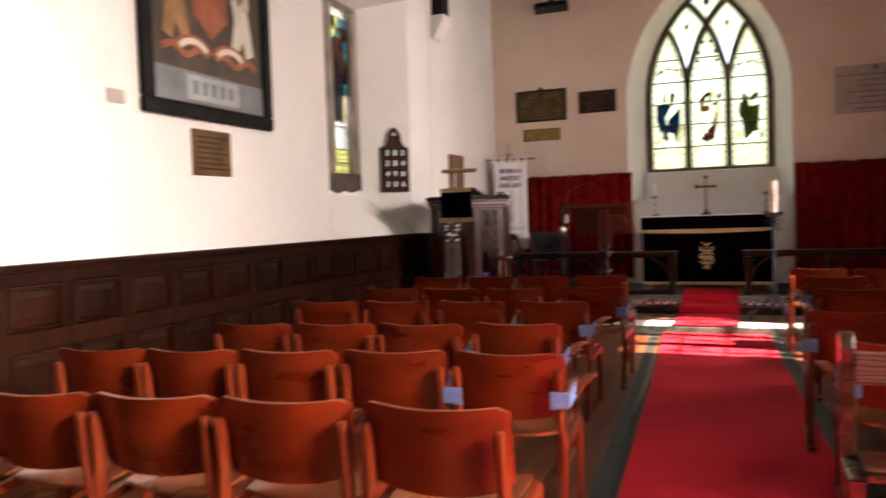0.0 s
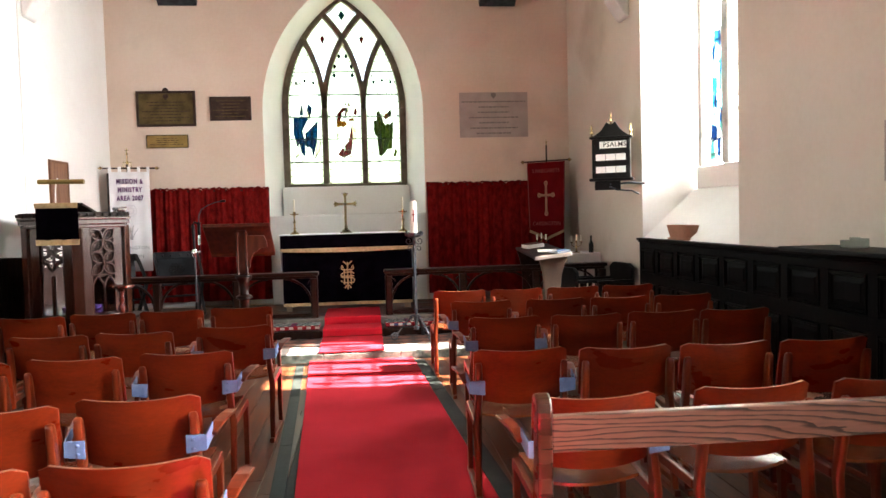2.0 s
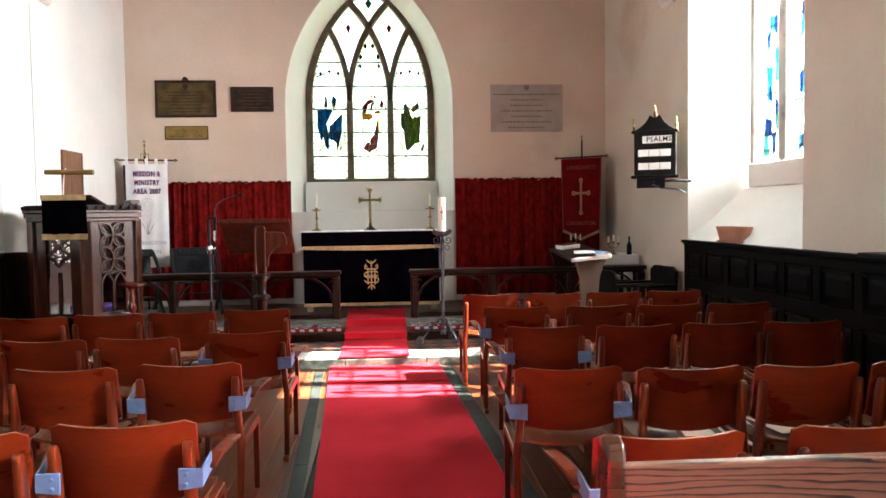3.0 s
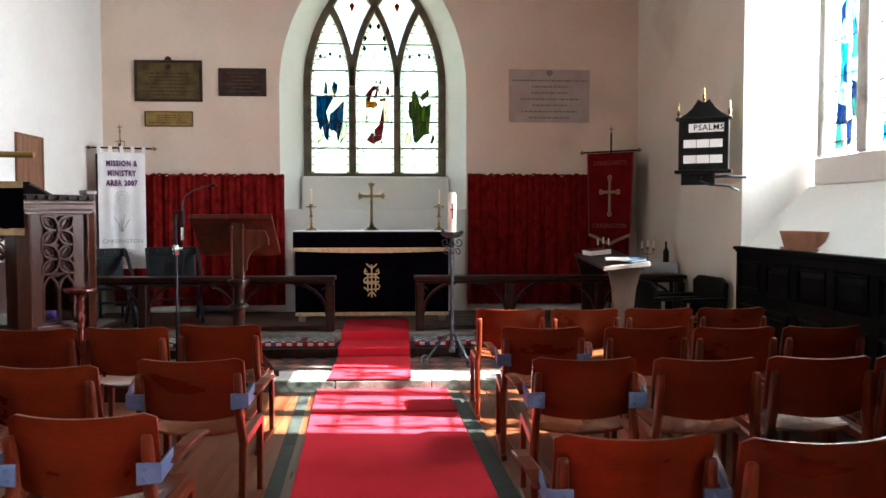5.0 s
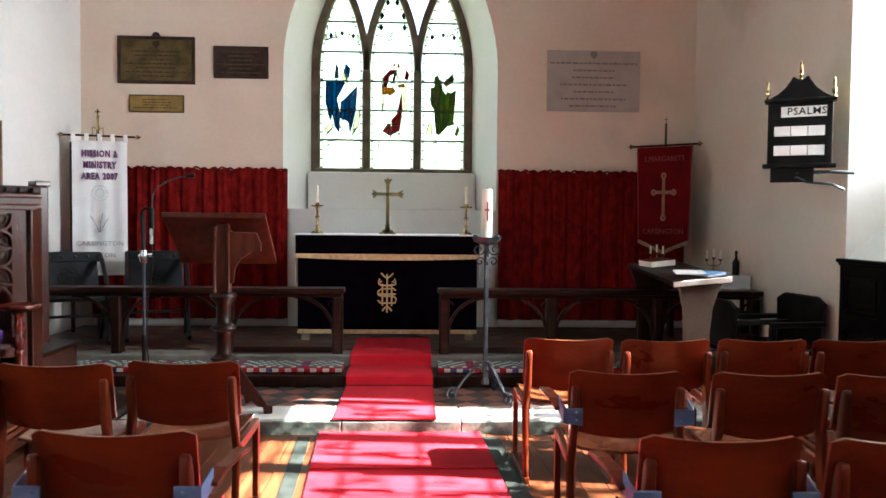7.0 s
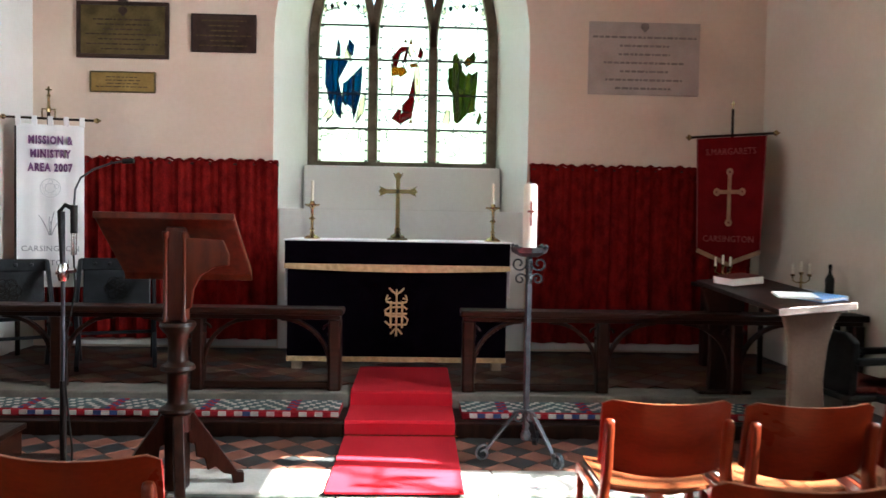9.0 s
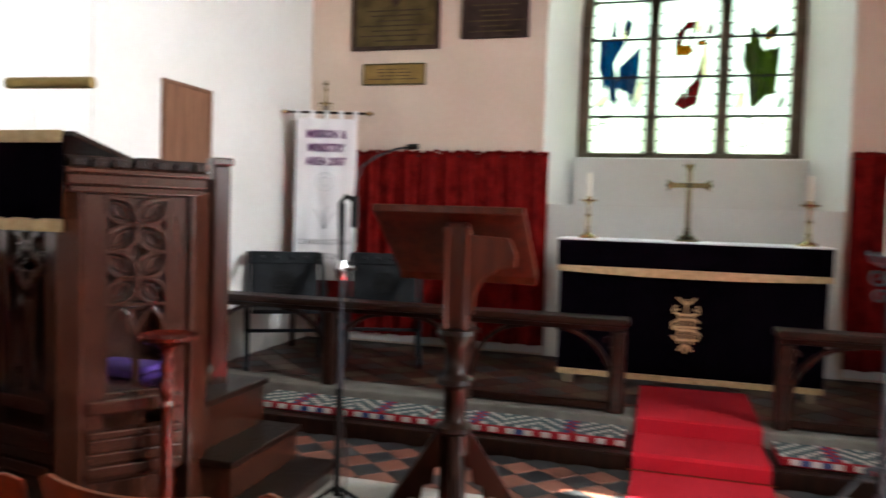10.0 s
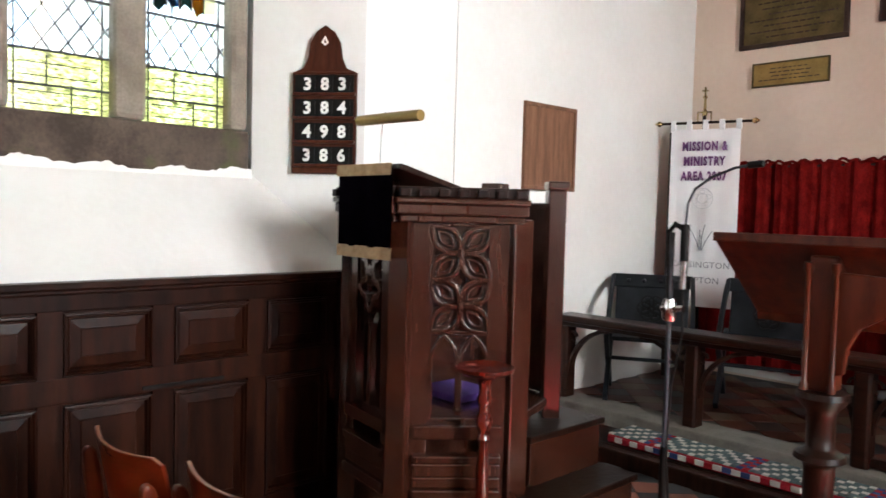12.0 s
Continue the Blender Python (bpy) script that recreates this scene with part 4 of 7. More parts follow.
            prism(bm, [(s * 0.20, -0.066), (s * 0.285, -0.066), (s * 0.292, 0.045), (s * 0.285, 0.045), (s * 0.278, -0.058), (s * 0.20, -0.058)], "z", 0.572, 0.648)
            for v in bm.verts:
                v.co.z += 0.25 * (v.co.y + 0.06) + (0.010 if abs(v.co.x) > 0.25 and v.co.z < 0.6 else 0)
            br = part("arm_bracket", bm, BLUE, ch, "blue-grey steel bracket", 0.002)
            for z in (0.592, 0.628):
                bm = bmesh.new()
                lathe(bm, [(0.0075, 0), (0.0075, 0.004), (0.004, 0.006)], (0, 0, 0), 8)
                for v in bm.verts:
                    v.co = Vector((s * 0.228 + v.co.x, -0.066 - v.co.z, z + v.co.y))
                part("bolt", bm, BLUE, br)
            bm = bmesh.new()
            sweep(bm, [(s * 0.285, 0.02, 0.625), (s * 0.30, 0.10, 0.650), (s * 0.318, 0.20, 0.662), (s * 0.325, 0.30, 0.655)], 0.052, 0.014, up=(0, 0, 1))
            part("arm", bm, PLY_EDGE, ch, "flat wooden arm", 0.005)
    return ch


CHAIRS = [
    # x, y, turn, with arms: rows on the south side
    (1.065, 8.79, 0, 0), (1.61, 8.76, 1, 0), (2.17, 8.77, -1, 0), (2.72, 8.77, 0, 0),
    (1.13, 7.86, -3, 1), (1.76, 7.83, -1, 0), (2.305, 7.80, 0, 0), (2.86, 7.80, 1, 0),
    (1.14, 6.85, -2, 1), (1.72, 6.81, -2, 0), (2.285, 6.82, -2, 0), (2.81, 6.79, -2, 0),
    (0.985, 5.58, -2, 1), (1.545, 5.51, -1, 0), (2.10, 5.50, 0, 0), (2.66, 5.49, 1, 0),
    (1.06, 4.50, 0, 1), (1.74, 4.54, 3, 0), (2.36, 4.56, 2, 0),
    # rows on the north side
    (-0.87, 8.07, -1, 0), (-1.42, 8.0, 0, 0), (-1.95, 7.96, 2, 0), (-2.47, 7.88, 1, 0),
    (-0.74, 6.92, -1, 1), (-1.37, 6.80, -3, 0), (-1.91, 6.78, -2, 0), (-2.46, 6.74, 0, 0),
    (-0.835, 5.92, -1, 1), (-1.42, 5.88, -2, 0), (-1.98, 5.82, 1, 0), (-2.52, 5.76, 2, 0),
    (-0.79, 4.85, 0, 1), (-1.33, 4.75, 4, 0), (-1.85, 4.69, 5, 0), (-2.37, 4.62, 5, 0),
    (-0.58, 3.98, 2, 1), (-1.11, 3.93, 7, 0), (-1.63, 3.84, 7, 0), (-2.13, 3.76, 7, 0), (-2.62, 3.69, 8, 0),
    (-0.545, 3.03, 2, 0), (-1.09, 2.99, 7, 0), (-1.60, 2.93, 7, 0), (-2.10, 2.86, 7, 0), (-2.58, 2.80, 7, 0),
]
first = {}
for x, y, turn, arms in CHAIRS:
    m = pose(x, y, 0, 0, 0, turn)
    if arms in first:
        copy_thing(first[arms], m)
    else:
        first[arms] = make_chair(arms, m)


# ---- bench end and rail behind the south chairs ----
bench = thing("bench", "dark grained oak bench with open back and scrolled end", "bench")
bm = bmesh.new()
prism(bm, [(4.13, 0.0), (4.13, 0.78), (4.12, 0.84), (4.135, 0.885), (4.175, 0.90), (4.215, 0.885), (4.225, 0.84), (4.205, 0.80), (4.20, 0.0)], "x", 0.745, 0.80)
part("bench_end", bm, PEW_OAK, bench, "", 0.01)
part("back_rail", B((0.801, 2.9, 4.145, 4.185, 0.69, 0.82)), PEW_RAIL, bench, "oak rail with bold dark grain", 0.006)
part("bench_end", B((2.901, 2.955, 4.13, 4.20, 0.0, 0.88)), PEW_OAK, bench, "", 0.01)
part("seat", B((0.801, 2.9, 3.84, 4.16, 0.40, 0.43)), PEW_OAK, bench, "", 0.006)
part("leg", B((0.745, 0.80, 3.86, 4.129, 0.0, 0.40)), PEW_OAK, bench, "", 0.006)
part("leg", B((2.901, 2.955, 3.86, 4.129, 0.0, 0.40)), PEW_OAK, bench, "", 0.006)


# ---- carpets ----
def carpet_strip(name, path, half, thick, label, skew=0.0):
    """A runner that follows a profile of (y, z); half its width; skew shifts x along y."""
    bm = bmesh.new()
    rows = []
    for y, z in path:
        cx = skew * (y - 9.75)
        rows.append([bm.verts.new((cx + x, y, z + t)) for x, t in ((-half, 0), (half, 0), (half, thick), (-half, thick))])
    for a, b in zip(rows, rows[1:]):
        for i in range(4):
            bm.faces.new((a[i], a[(i + 1) % 4], b[(i + 1) % 4], b[i]))
    bm.faces.new(rows[0][::-1])
    bm.faces.new(rows[-1])
    return tagged(part(name, bm, CARPET), label, "carpet")


nave_carpet = carpet_strip("carpet_runner", [(-1.9 + i * 0.5, 0.001 + 0.002 * math.sin(i * 1.7)) for i in range(22)] + [(8.925, 0.001)], 0.545, 0.011, "plain red carpet runner along the nave aisle", -0.048)
nave_carpet.location.x = 0.10
end_carpet = carpet_strip("carpet_runner", [(8.915, 0.0135), (8.935, 0.0135), (9.0, 0.006), (9.2, 0.002), (9.5, 0.001), (9.72, 0.001)], 0.548, 0.011, "short red carpet length overlapping the aisle runner by the step", -0.048)
end_carpet.location.x = 0.10
steps_path = [(9.70, 0.0965), (10.2, 0.0965), (10.68, 0.097), (10.712, 0.10), (10.715, 0.172), (10.735, 0.187), (11.08, 0.188), (11.128, 0.19), (11.135, 0.272), (11.16, 0.281), (11.6, 0.282), (12.05, 0.282)]
tagged(carpet_strip("carpet_runner", steps_path, 0.352, 0.010, "narrow red carpet runner over the chancel steps"), group="")
tagged(part("stair_rod", B((-0.375, 0.375, 10.694, 10.706, 0.104, 0.116)), BRASS, None, "", 0.003), "thin brass rod across the carpet", "stair rod")


# ---- altar and its things ----
altar = thing("altar", "altar table with black velvet frontal and gold bands", "altar")
AX0, AX1, AY0, AY1, AZ = -0.955, 0.835, 11.97, 12.55, 1.315
part("tabletop", B((AX0 + 0.03, AX1 - 0.03, AY0 + 0.03, AY1, AZ - 0.06, AZ - 0.012)), TABLE_STONE, altar, "", 0.004)
for x in (AX0 + 0.05, AX1 - 0.13):
    for y in (AY0 + 0.04, AY1 - 0.1):
        part("leg", B((x, x + 0.08, y, y + 0.08, 0.27, AZ - 0.061)), TABLE_STONE, altar, "pale oak leg", 0.006)


def drape(name, x0, x1, z0, z1, y, amp, freq, material, parent, label="", t=0.008, sag=0.0, n=60, phase=0.0):
    """Hanging cloth with soft folds, facing -y."""
    bm = bmesh.new()
    rows = []
    for k in range(9):
        v = k / 8
        row = []
        for i in range(n + 1):
            u = i / n
            x = x0 + (x1 - x0) * u
            f = math.sin(u * freq * math.pi + phase) + 0.4 * math.sin(u * freq * 2.3 * math.pi + 1.0 + phase)
            z = z1 - (z1 - z0) * v - sag * math.sin(math.pi * u) * (v - 0.0)
            row.append((x, y + amp * f * (0.35 + 0.65 * v), z))
        rows.append(row)
    f_, b_ = [[bm.verts.new(p) for p in r] for r in rows], [[bm.verts.new((p[0], p[1] + t, p[2])) for p in r] for r in rows]
    for g, flip in ((f_, 0), (b_, 1)):
        for r in range(8):
            for i in range(n):
                q = (g[r][i], g[r + 1][i], g[r + 1][i + 1], g[r][i + 1])
                bm.faces.new(q[::-1] if flip else q)
    for r in range(8):
        bm.faces.new((f_[r][0], b_[r][0], b_[r + 1][0], f_[r + 1][0]))
        bm.faces.new((f_[r][n], f_[r + 1][n], b_[r + 1][n], b_[r][n]))
    for i in range(n):
        bm.faces.new((f_[0][i], f_[0][i + 1], b_[0][i + 1], b_[0][i]))
        bm.faces.new((f_[8][i], b_[8][i], b_[8][i + 1], f_[8][i + 1]))
    return part(name, bm, material, parent, label, 0, True)


drape("frontal", AX0 + 0.02, AX1 - 0.02, 0.36, AZ - 0.013, AY0, 0.006, 7, VELVET, altar, "black velvet frontal")
drape("superfrontal", AX0, AX1, 1.115, AZ - 0.010, AY0 - 0.022, 0.004, 5, VELVET, altar, "black velvet upper fall", sag=0.01)
drape("gold_band", AX0 - 0.002, AX1 + 0.002, 1.085, 1.125, AY0 - 0.034, 0.004, 5, GOLD, altar, "gold fringe", t=0.01, sag=0.02)
drape("gold_band", AX0 + 0.02, AX1 - 0.02, 0.345, 0.385, AY0 - 0.014, 0.006, 7, GOLD, altar, "gold fringe", t=0.01)
cloth = tagged(part("altar_cloth", B((AX0 - 0.012, AX1 + 0.012, AY0 - 0.012, AY1 + 0.02, AZ - 0.011, AZ), (AX0 - 0.012, AX0 - 0.006, AY0 + 0.06, AY1 - 0.05, 0.82, AZ - 0.0111), (AX1 + 0.006, AX1 + 0.012, AY0 + 0.06, AY1 - 0.05, 0.86, AZ - 0.0111)), LINEN, None, "", 0.003),
               "white linen cloth over the altar, hanging at the ends", "altar cloth")
# interlaced monogram of curved gold strokes
bm = bmesh.new()
MX, MZ, MY = -0.065, 0.735, AY0 - 0.022
strokes = [
    [(0, 0.195), (0, -0.18)], [(-0.045, 0.10), (-0.045, -0.115)], [(0.045, 0.10), (0.045, -0.115)],
    [(-0.085, 0.10), (-0.05, 0.085), (0.05, 0.085), (0.085, 0.10)],
    [(-0.07, 0.15), (-0.085, 0.11), (-0.05, 0.125)][:3], [(0.07, 0.15), (0.085, 0.11), (0.05, 0.125)][:3],
    [(-0.06, 0.205), (-0.03, 0.175), (0.0, 0.155), (0.03, 0.175), (0.06, 0.205)],
    [(0.085, 0.035), (0.06, 0.055), (-0.055, 0.05), (-0.09, 0.025), (-0.085, -0.01), (-0.05, -0.02), (0.06, -0.02), (0.09, -0.045), (0.08, -0.085), (-0.06, -0.09), (-0.09, -0.06)],
    [(-0.085, -0.0), (0.085, -0.0)],
    [(-0.045, -0.165), (-0.02, -0.13), (0.0, -0.12), (0.02, -0.13), (0.045, -0.165)],
]
for s in strokes:
    sweep(bm, [(MX + x, MY, MZ + z) for x, z in s], 0.015, 0.006)
part("monogram", bm, GOLD, altar, "gold embroidered interlaced monogram", 0.002)

cross = thing("altar_cross", "brass altar cross with flared ends on a stepped foot", "cross")
CX, CY, CZ = -0.075, 12.25, AZ
bm = bmesh.new()
lathe(bm, [(0.085, 0.0), (0.085, 0.012), (0.06, 0.02), (0.055, 0.035), (0.03, 0.05), (0.022, 0.075), (0.028, 0.085), (0.018, 0.10)], (CX, CY, CZ), 6)
part("foot", bm, CROSS_BRASS, cross, "", 0, False)
bm = bmesh.new()
box(bm, CX - 0.017, CX + 0.017, CY - 0.01, CY + 0.01, CZ + 0.10, CZ + 0.545)
box(bm, CX - 0.135, CX + 0.135, CY - 0.01, CY + 0.01, CZ + 0.385, CZ + 0.42)
for a in (0, 90, -90):
    m = Matrix.Translation((CX, CY, CZ + 0.4025)) @ pose(0, 0, 0, 0, a, 0)
    vs = prism(bm, [(-0.017, 0.10), (-0.045, 0.155), (-0.02, 0.145), (0, 0.165), (0.02, 0.145), (0.045, 0.155), (0.017, 0.10)], "y", -0.011, 0.011)
    for v in vs:
        v.co = m @ v.co
part("crosspiece", bm, CROSS_BRASS, cross, "", 0.002)


def candlestick(x, y):
    c = thing("candlestick", "turned brass altar candlestick with a white candle", "candlestick", "altar candlesticks")
    bm = bmesh.new()
    lathe(bm, [(0.065, 0), (0.065, 0.01), (0.05, 0.022), (0.022, 0.035), (0.014, 0.06), (0.022, 0.075), (0.012, 0.09), (0.013, 0.15), (0.028, 0.165), (0.012, 0.18), (0.012, 0.245), (0.025, 0.262), (0.06, 0.272), (0.062, 0.285), (0.02, 0.28), (0.018, 0.31)], (x, y, AZ), 18)
    part("stem", bm, BRASS, c, "", 0, True)
    bm = bmesh.new()
    lathe(bm, [(0.0125, 0.295), (0.0125, 0.475), (0.004, 0.48)], (x, y, AZ), 12)
    part("candle", bm, WAX, c, "white candle", 0, True)
    return c


candlestick(-0.775, 12.20)
candlestick(0.715, 12.20)


# ---- fittings on the east wall ----
def plaque(name, label, category, x0, x1, z0, z1, material, frame_mat, lines, ink, frame_w=0.03, emblem=False, y=EY):
    p = thing(name, label, category)
    part("plate", B((x0 + 0.004, x1 - 0.004, y - 0.018, y - 0.002, z0 + 0.004, z1 - 0.004)), material, p, "", 0.003)
    if frame_w:
        bm = bmesh.new()
        for a, b, c, d in ((x0, x1, z0, z0 + frame_w), (x0, x1, z1 - frame_w, z1), (x0, x0 + frame_w, z0 + frame_w + 0.001, z1 - frame_w - 0.001), (x1 - frame_w, x1, z0 + frame_w + 0.001, z1 - frame_w - 0.001)):
            box(bm, a, b, y - 0.03, y - 0.003, c, d)
        part("frame", bm, frame_mat, p, "", 0.004)
    r = random.Random(len(label))
    cx, w = (x0 + x1) / 2, x1 - x0 - 2 * frame_w - 0.06
    h = (z1 - z0) - 2 * frame_w - (0.13 if emblem else 0.05)
    for i in range(lines):
        z = z0 + frame_w + 0.025 + h * (lines - i - 0.5) / lines
        half = w / 2 * r.uniform(0.45, 1.0)
        x = cx - half
        bm = bmesh.new()
        while x < cx + half - 0.01:
            k = r.uniform(0.02, 0.07)
            box(bm, x, min(x + k, cx + half), y - 0.0195, y - 0.0165, z - h / lines * 0.13, z + h / lines * 0.13)
            x += k + 0.012
        part("lettering", bm, ink, p)
    if emblem:
        bm = bmesh.new()
        zc = z1 - frame_w - 0.055
        prism(bm, [(cx - 0.035, zc + 0.035), (cx - 0.04, zc), (cx, zc - 0.045), (cx + 0.04, zc), (cx + 0.035, zc + 0.035), (cx, zc + 0.045)], "y", y - 0.026, y - 0.017)
        part("emblem", bm, ink, p, "", 0.003)
    return p


p = plaque("memorial_plaque", "tarnished brass memorial plaque with crest in a dark frame", "plaque", -3.03, -2.20, 2.91, 3.42, BRASS_PLATE, BRONZE, 7, BRONZE, 0.035, True)
bm = bmesh.new()
prism(bm, [(-2.66, 3.421), (-2.57, 3.421), (-2.585, 3.455), (-2.615, 3.468), (-2.645, 3.455)], "y", EY - 0.03, EY - 0.003)
part("crest", bm, BRONZE, p)
plaque("memorial_plaque", "dark bronze memorial plaque", "plaque", -2.0, -1.41, 2.985, 3.33, BRONZE, BRONZE, 6, BRASS_PLATE, 0.012)
plaque("memorial_plaque", "small golden brass plaque with engraved lines", "plaque", -2.91, -2.32, 2.60, 2.79, BRASS_BRIGHT, BRASS_PLATE, 4, BRONZE, 0.012)
plaque("memorial_tablet", "pale grey marble memorial tablet with engraved lettering", "plaque", 1.65, 2.70, 2.68, 3.36, SLATE_MARBLE, SLATE_MARBLE, 7, TABLET_INK, 0.0, True)


def curtain(x0, x1, z0, z1, y, label, seed):
    c = thing("wall_curtain", label, "curtain", "red altar curtains")
    r = random.Random(seed)
    n = int((x1 - x0) / 0.012)
    folds = [0.0]
    for i in range(n):
        folds.append(folds[-1] + r.uniform(0.10, 0.30))
    bm = bmesh.new()
    rows = 12
    g = [[], []]
    for s in (0, 1):
        for k in range(rows + 1):
            v = k / rows
            g[s].append([bm.verts.new((x0 + (x1 - x0) * i / n + 0.006 * math.sin(folds[i] * 1.7 + v * 2), y + (0.012 + 0.020 * v) * math.sin(folds[i] * 2) + 0.008 * math.sin(folds[i] * 5) + s * 0.006,
                                       z1 - (z1 - z0) * v + (0.012 * math.sin(folds[i] * 3.1) + 0.008 * math.sin(folds[i] * 0.9) if k == 0 else 0))) for i in range(n + 1)])
    for s in (0, 1):
        for k in range(rows):
            for i in range(n):
                q = (g[s][k][i], g[s][k + 1][i], g[s][k + 1][i + 1], g[s][k][i + 1])
                bm.faces.new(q if s == 0 else q[::-1])
    part("cloth", bm, CURTAIN, c, "", 0, True)
    bm = bmesh.new()
    tube(bm, [(x0, y + 0.022, z1 - 0.035), (x1, y + 0.022, z1 - 0.035)], 0.011)
    part("curtain_rod", bm, BRONZE, c, "", 0, True)
    bm = bmesh.new()
    pts = [(x0 + (x1 - x0) * i / 160, y - 0.012 + 0.012 * math.sin(i * 1.1), z1 - 0.004 + 0.010 * math.sin(i * 0.9) + 0.007 * math.sin(i * 0.31)) for i in range(161)]
    tube(bm, pts, 0.011, 6)
    part("heading", bm, CURTAIN, c, "gathered heading", 0, True)
    return c


curtain(-3.30, -1.19, 0.36, 2.0, 12.93, "red damask wall curtain with gathered heading", 3)
curtain(1.12, 3.22, 0.36, 2.01, 12.93, "dark red damask wall curtain with gathered heading", 4)
for x0, x1 in ((-3.3, -1.2), (1.15, 3.25)):
    tagged(part("skirting_board", B((x0, x1, EY - 0.025, EY - 0.002, 0.29, 0.35)), PLASTER, None, "", 0.004), "white skirting under the red curtain", "skirting", kind="structure")


def heater(x, z):
    h = thing("wall_heater", "grey metal infrared heater on the east wall", "heater", "wall heaters")
    m = Matrix.Translation((x, EY - 0.16, z)) @ pose(0, 0, 0, -35, 0, 0)
    bm = bmesh.new()
    box(bm, -0.27, 0.27, -0.07, 0.07, -0.05, 0.05, m)
    part("body", bm, IRON, h, "", 0.008)
    bm = bmesh.new()
    box(bm, -0.25, 0.25, -0.086, -0.071, -0.044, 0.044, m)
    part("reflector", bm, BLACK, h, "black grille", 0.003)
    part("stem", B((x - 0.045, x + 0.045, EY - 0.19, EY - 0.13, z + 0.061, z + 0.34)), IRON, h, "", 0.006)
    part("bracket", B((x - 0.02, x + 0.02, EY - 0.12, EY - 0.002, z - 0.02, z + 0.06)), IRON, h)


heater(-2.37, 4.68)
heater(2.24, 4.68)


def corbel(x, way):
    c = thing("corbel", "white plastered corbel under a dark timber wall post", "corbel", "roof corbels")
    bm = bmesh.new()
    prism(bm, [(x, 3.78), (x + way * 0.05, 3.80), (x + way * 0.13, 3.92), (x + way * 0.20, 4.02), (x + way * 0.20, 4.10), (x, 4.10)], "y", 10.28, 10.60)
    part("bracket", bm, PLASTER, c, "", 0.02)
    part("wall_post", B((*sorted((x, x + way * 0.17)), 10.32, 10.56, 4.101, 5.5)), BLACK, c, "dark timber post", 0.01)


corbel(NX + 0.002, 1)
corbel(SX - 0.002, -1)


# ---- banners ----
white = thing("church_banner", "white cloth banner with purple lettering on a brass-topped pole", "banner", place=pose(-3.02, 12.47, 0, 0, 0, 14))
bm = bmesh.new()
n = 24
cols = [[bm.verts.new((-0.26 + 0.52 * i / n, 0.006 * math.sin(i * 0.8) + t, z)) for i in range(n + 1)] for t in (0, 0.004) for z in (0.86, 1.2, 1.6, 2.0, 2.235)]
for s in (0, 5):
    for k in range(4):
        for i in range(n):
            q = (cols[s + k][i], cols[s + k][i + 1], cols[s + k + 1][i + 1], cols[s + k + 1][i])
            bm.faces.new(q if s == 0 else q[::-1])
part("cloth", bm, WHITE_CLOTH, white, "", 0, True)
for i in range(5):
    x = -0.245 + 0.1225 * i
    part("loop", B((x - 0.02, x + 0.02, -0.014, 0.018, 2.225, 2.305)), WHITE_CLOTH, white, "", 0.004)
bm = bmesh.new()
tube(bm, [(-0.35, 0, 2.285), (0.35, 0, 2.285)], 0.011)
part("crossbar", bm, OAK_RAIL, white, "", 0, True)
for s in (-1, 1):
    bm = bmesh.new()
    lathe(bm, [(0.004, -0.03), (0.02, -0.012), (0.024, 0.004), (0.012, 0.018), (0.004, 0.034)], (0, 0, 0), 10)
    for v in bm.verts:
        v.co = Vector((s * (0.36 + v.co.z), v.co.x, 2.285 + v.co.y))
    part("finial", bm, BRASS, white, "brass knob", 0, True)
bm = bmesh.new()
tube(bm, [(-0.02, 0.03, 0.27), (-0.02, 0.03, 2.34)], 0.014)
part("pole", bm, OAK_RAIL, white, "", 0, True)
bm = bmesh.new()
lathe(bm, [(0.02, 2.34), (0.02, 2.37), (0.012, 2.39), (0.01, 2.47), (0.02, 2.48), (0.008, 2.50)], (-0.02, 0.03, 0), 12)
box(bm, -0.027, -0.013, 0.024, 0.036, 2.495, 2.56)
box(bm, -0.045, 0.005, 0.024, 0.036, 2.525, 2.538)
box(bm, -0.075, -0.065, 0.02, 0.032, 2.29, 2.37)
box(bm, 0.025, 0.035, 0.02, 0.032, 2.29, 2.37)
box(bm, -0.075, 0.035, 0.02, 0.032, 2.362, 2.372)
part("pole_cross", bm, BRASS, white, "small brass cross", 0.001)
bm = bmesh.new()
tube(bm, [(-0.27, 0.06, 0.27), (-0.27, 0.06, 2.22)], 0.02)
part("side_pole", bm, OAK_RAIL, white, "", 0, True)
for z, words, size in ((2.10, "MISSION &", 0.083), (1.985, "MINISTRY", 0.083), (1.87, "AREA 2007", 0.083)):
    text_on("lettering", words, size * 1.12, PURPLE, pose(-0.0, -0.012, z, 90, 0, 0) @ Matrix.Diagonal((0.66, 1, 1, 1)), white, 0.002, 1.2, 0.004)
for z, words in ((1.185, "CARSINGTON"), (1.065, "HOPTON")):
    text_on("lettering", words, 0.068, GREY_PRINT, pose(0.0, -0.012, z, 90, 0, 0), white, 0.002, 1.05)
bm = bmesh.new()
for r_ in (0.078, 0.04):
    sweep(bm, [(r_ * math.cos(a * 0.2618), -0.012, 1.70 + r_ * math.sin(a * 0.2618)) for a in range(24)], 0.006, 0.004, closed=True)
for a in range(5):
    t = a * 1.2566 + 0.3
    sweep(bm, [(0.05 * math.cos(t) + 0.018 * math.cos(b * 0.785), -0.012, 1.70 + 0.05 * math.sin(t) + 0.018 * math.sin(b * 0.785)) for b in range(8)], 0.004, 0.004, closed=True)
part("rose_emblem", bm, PALE_PRINT, white)
bm = bmesh.new()
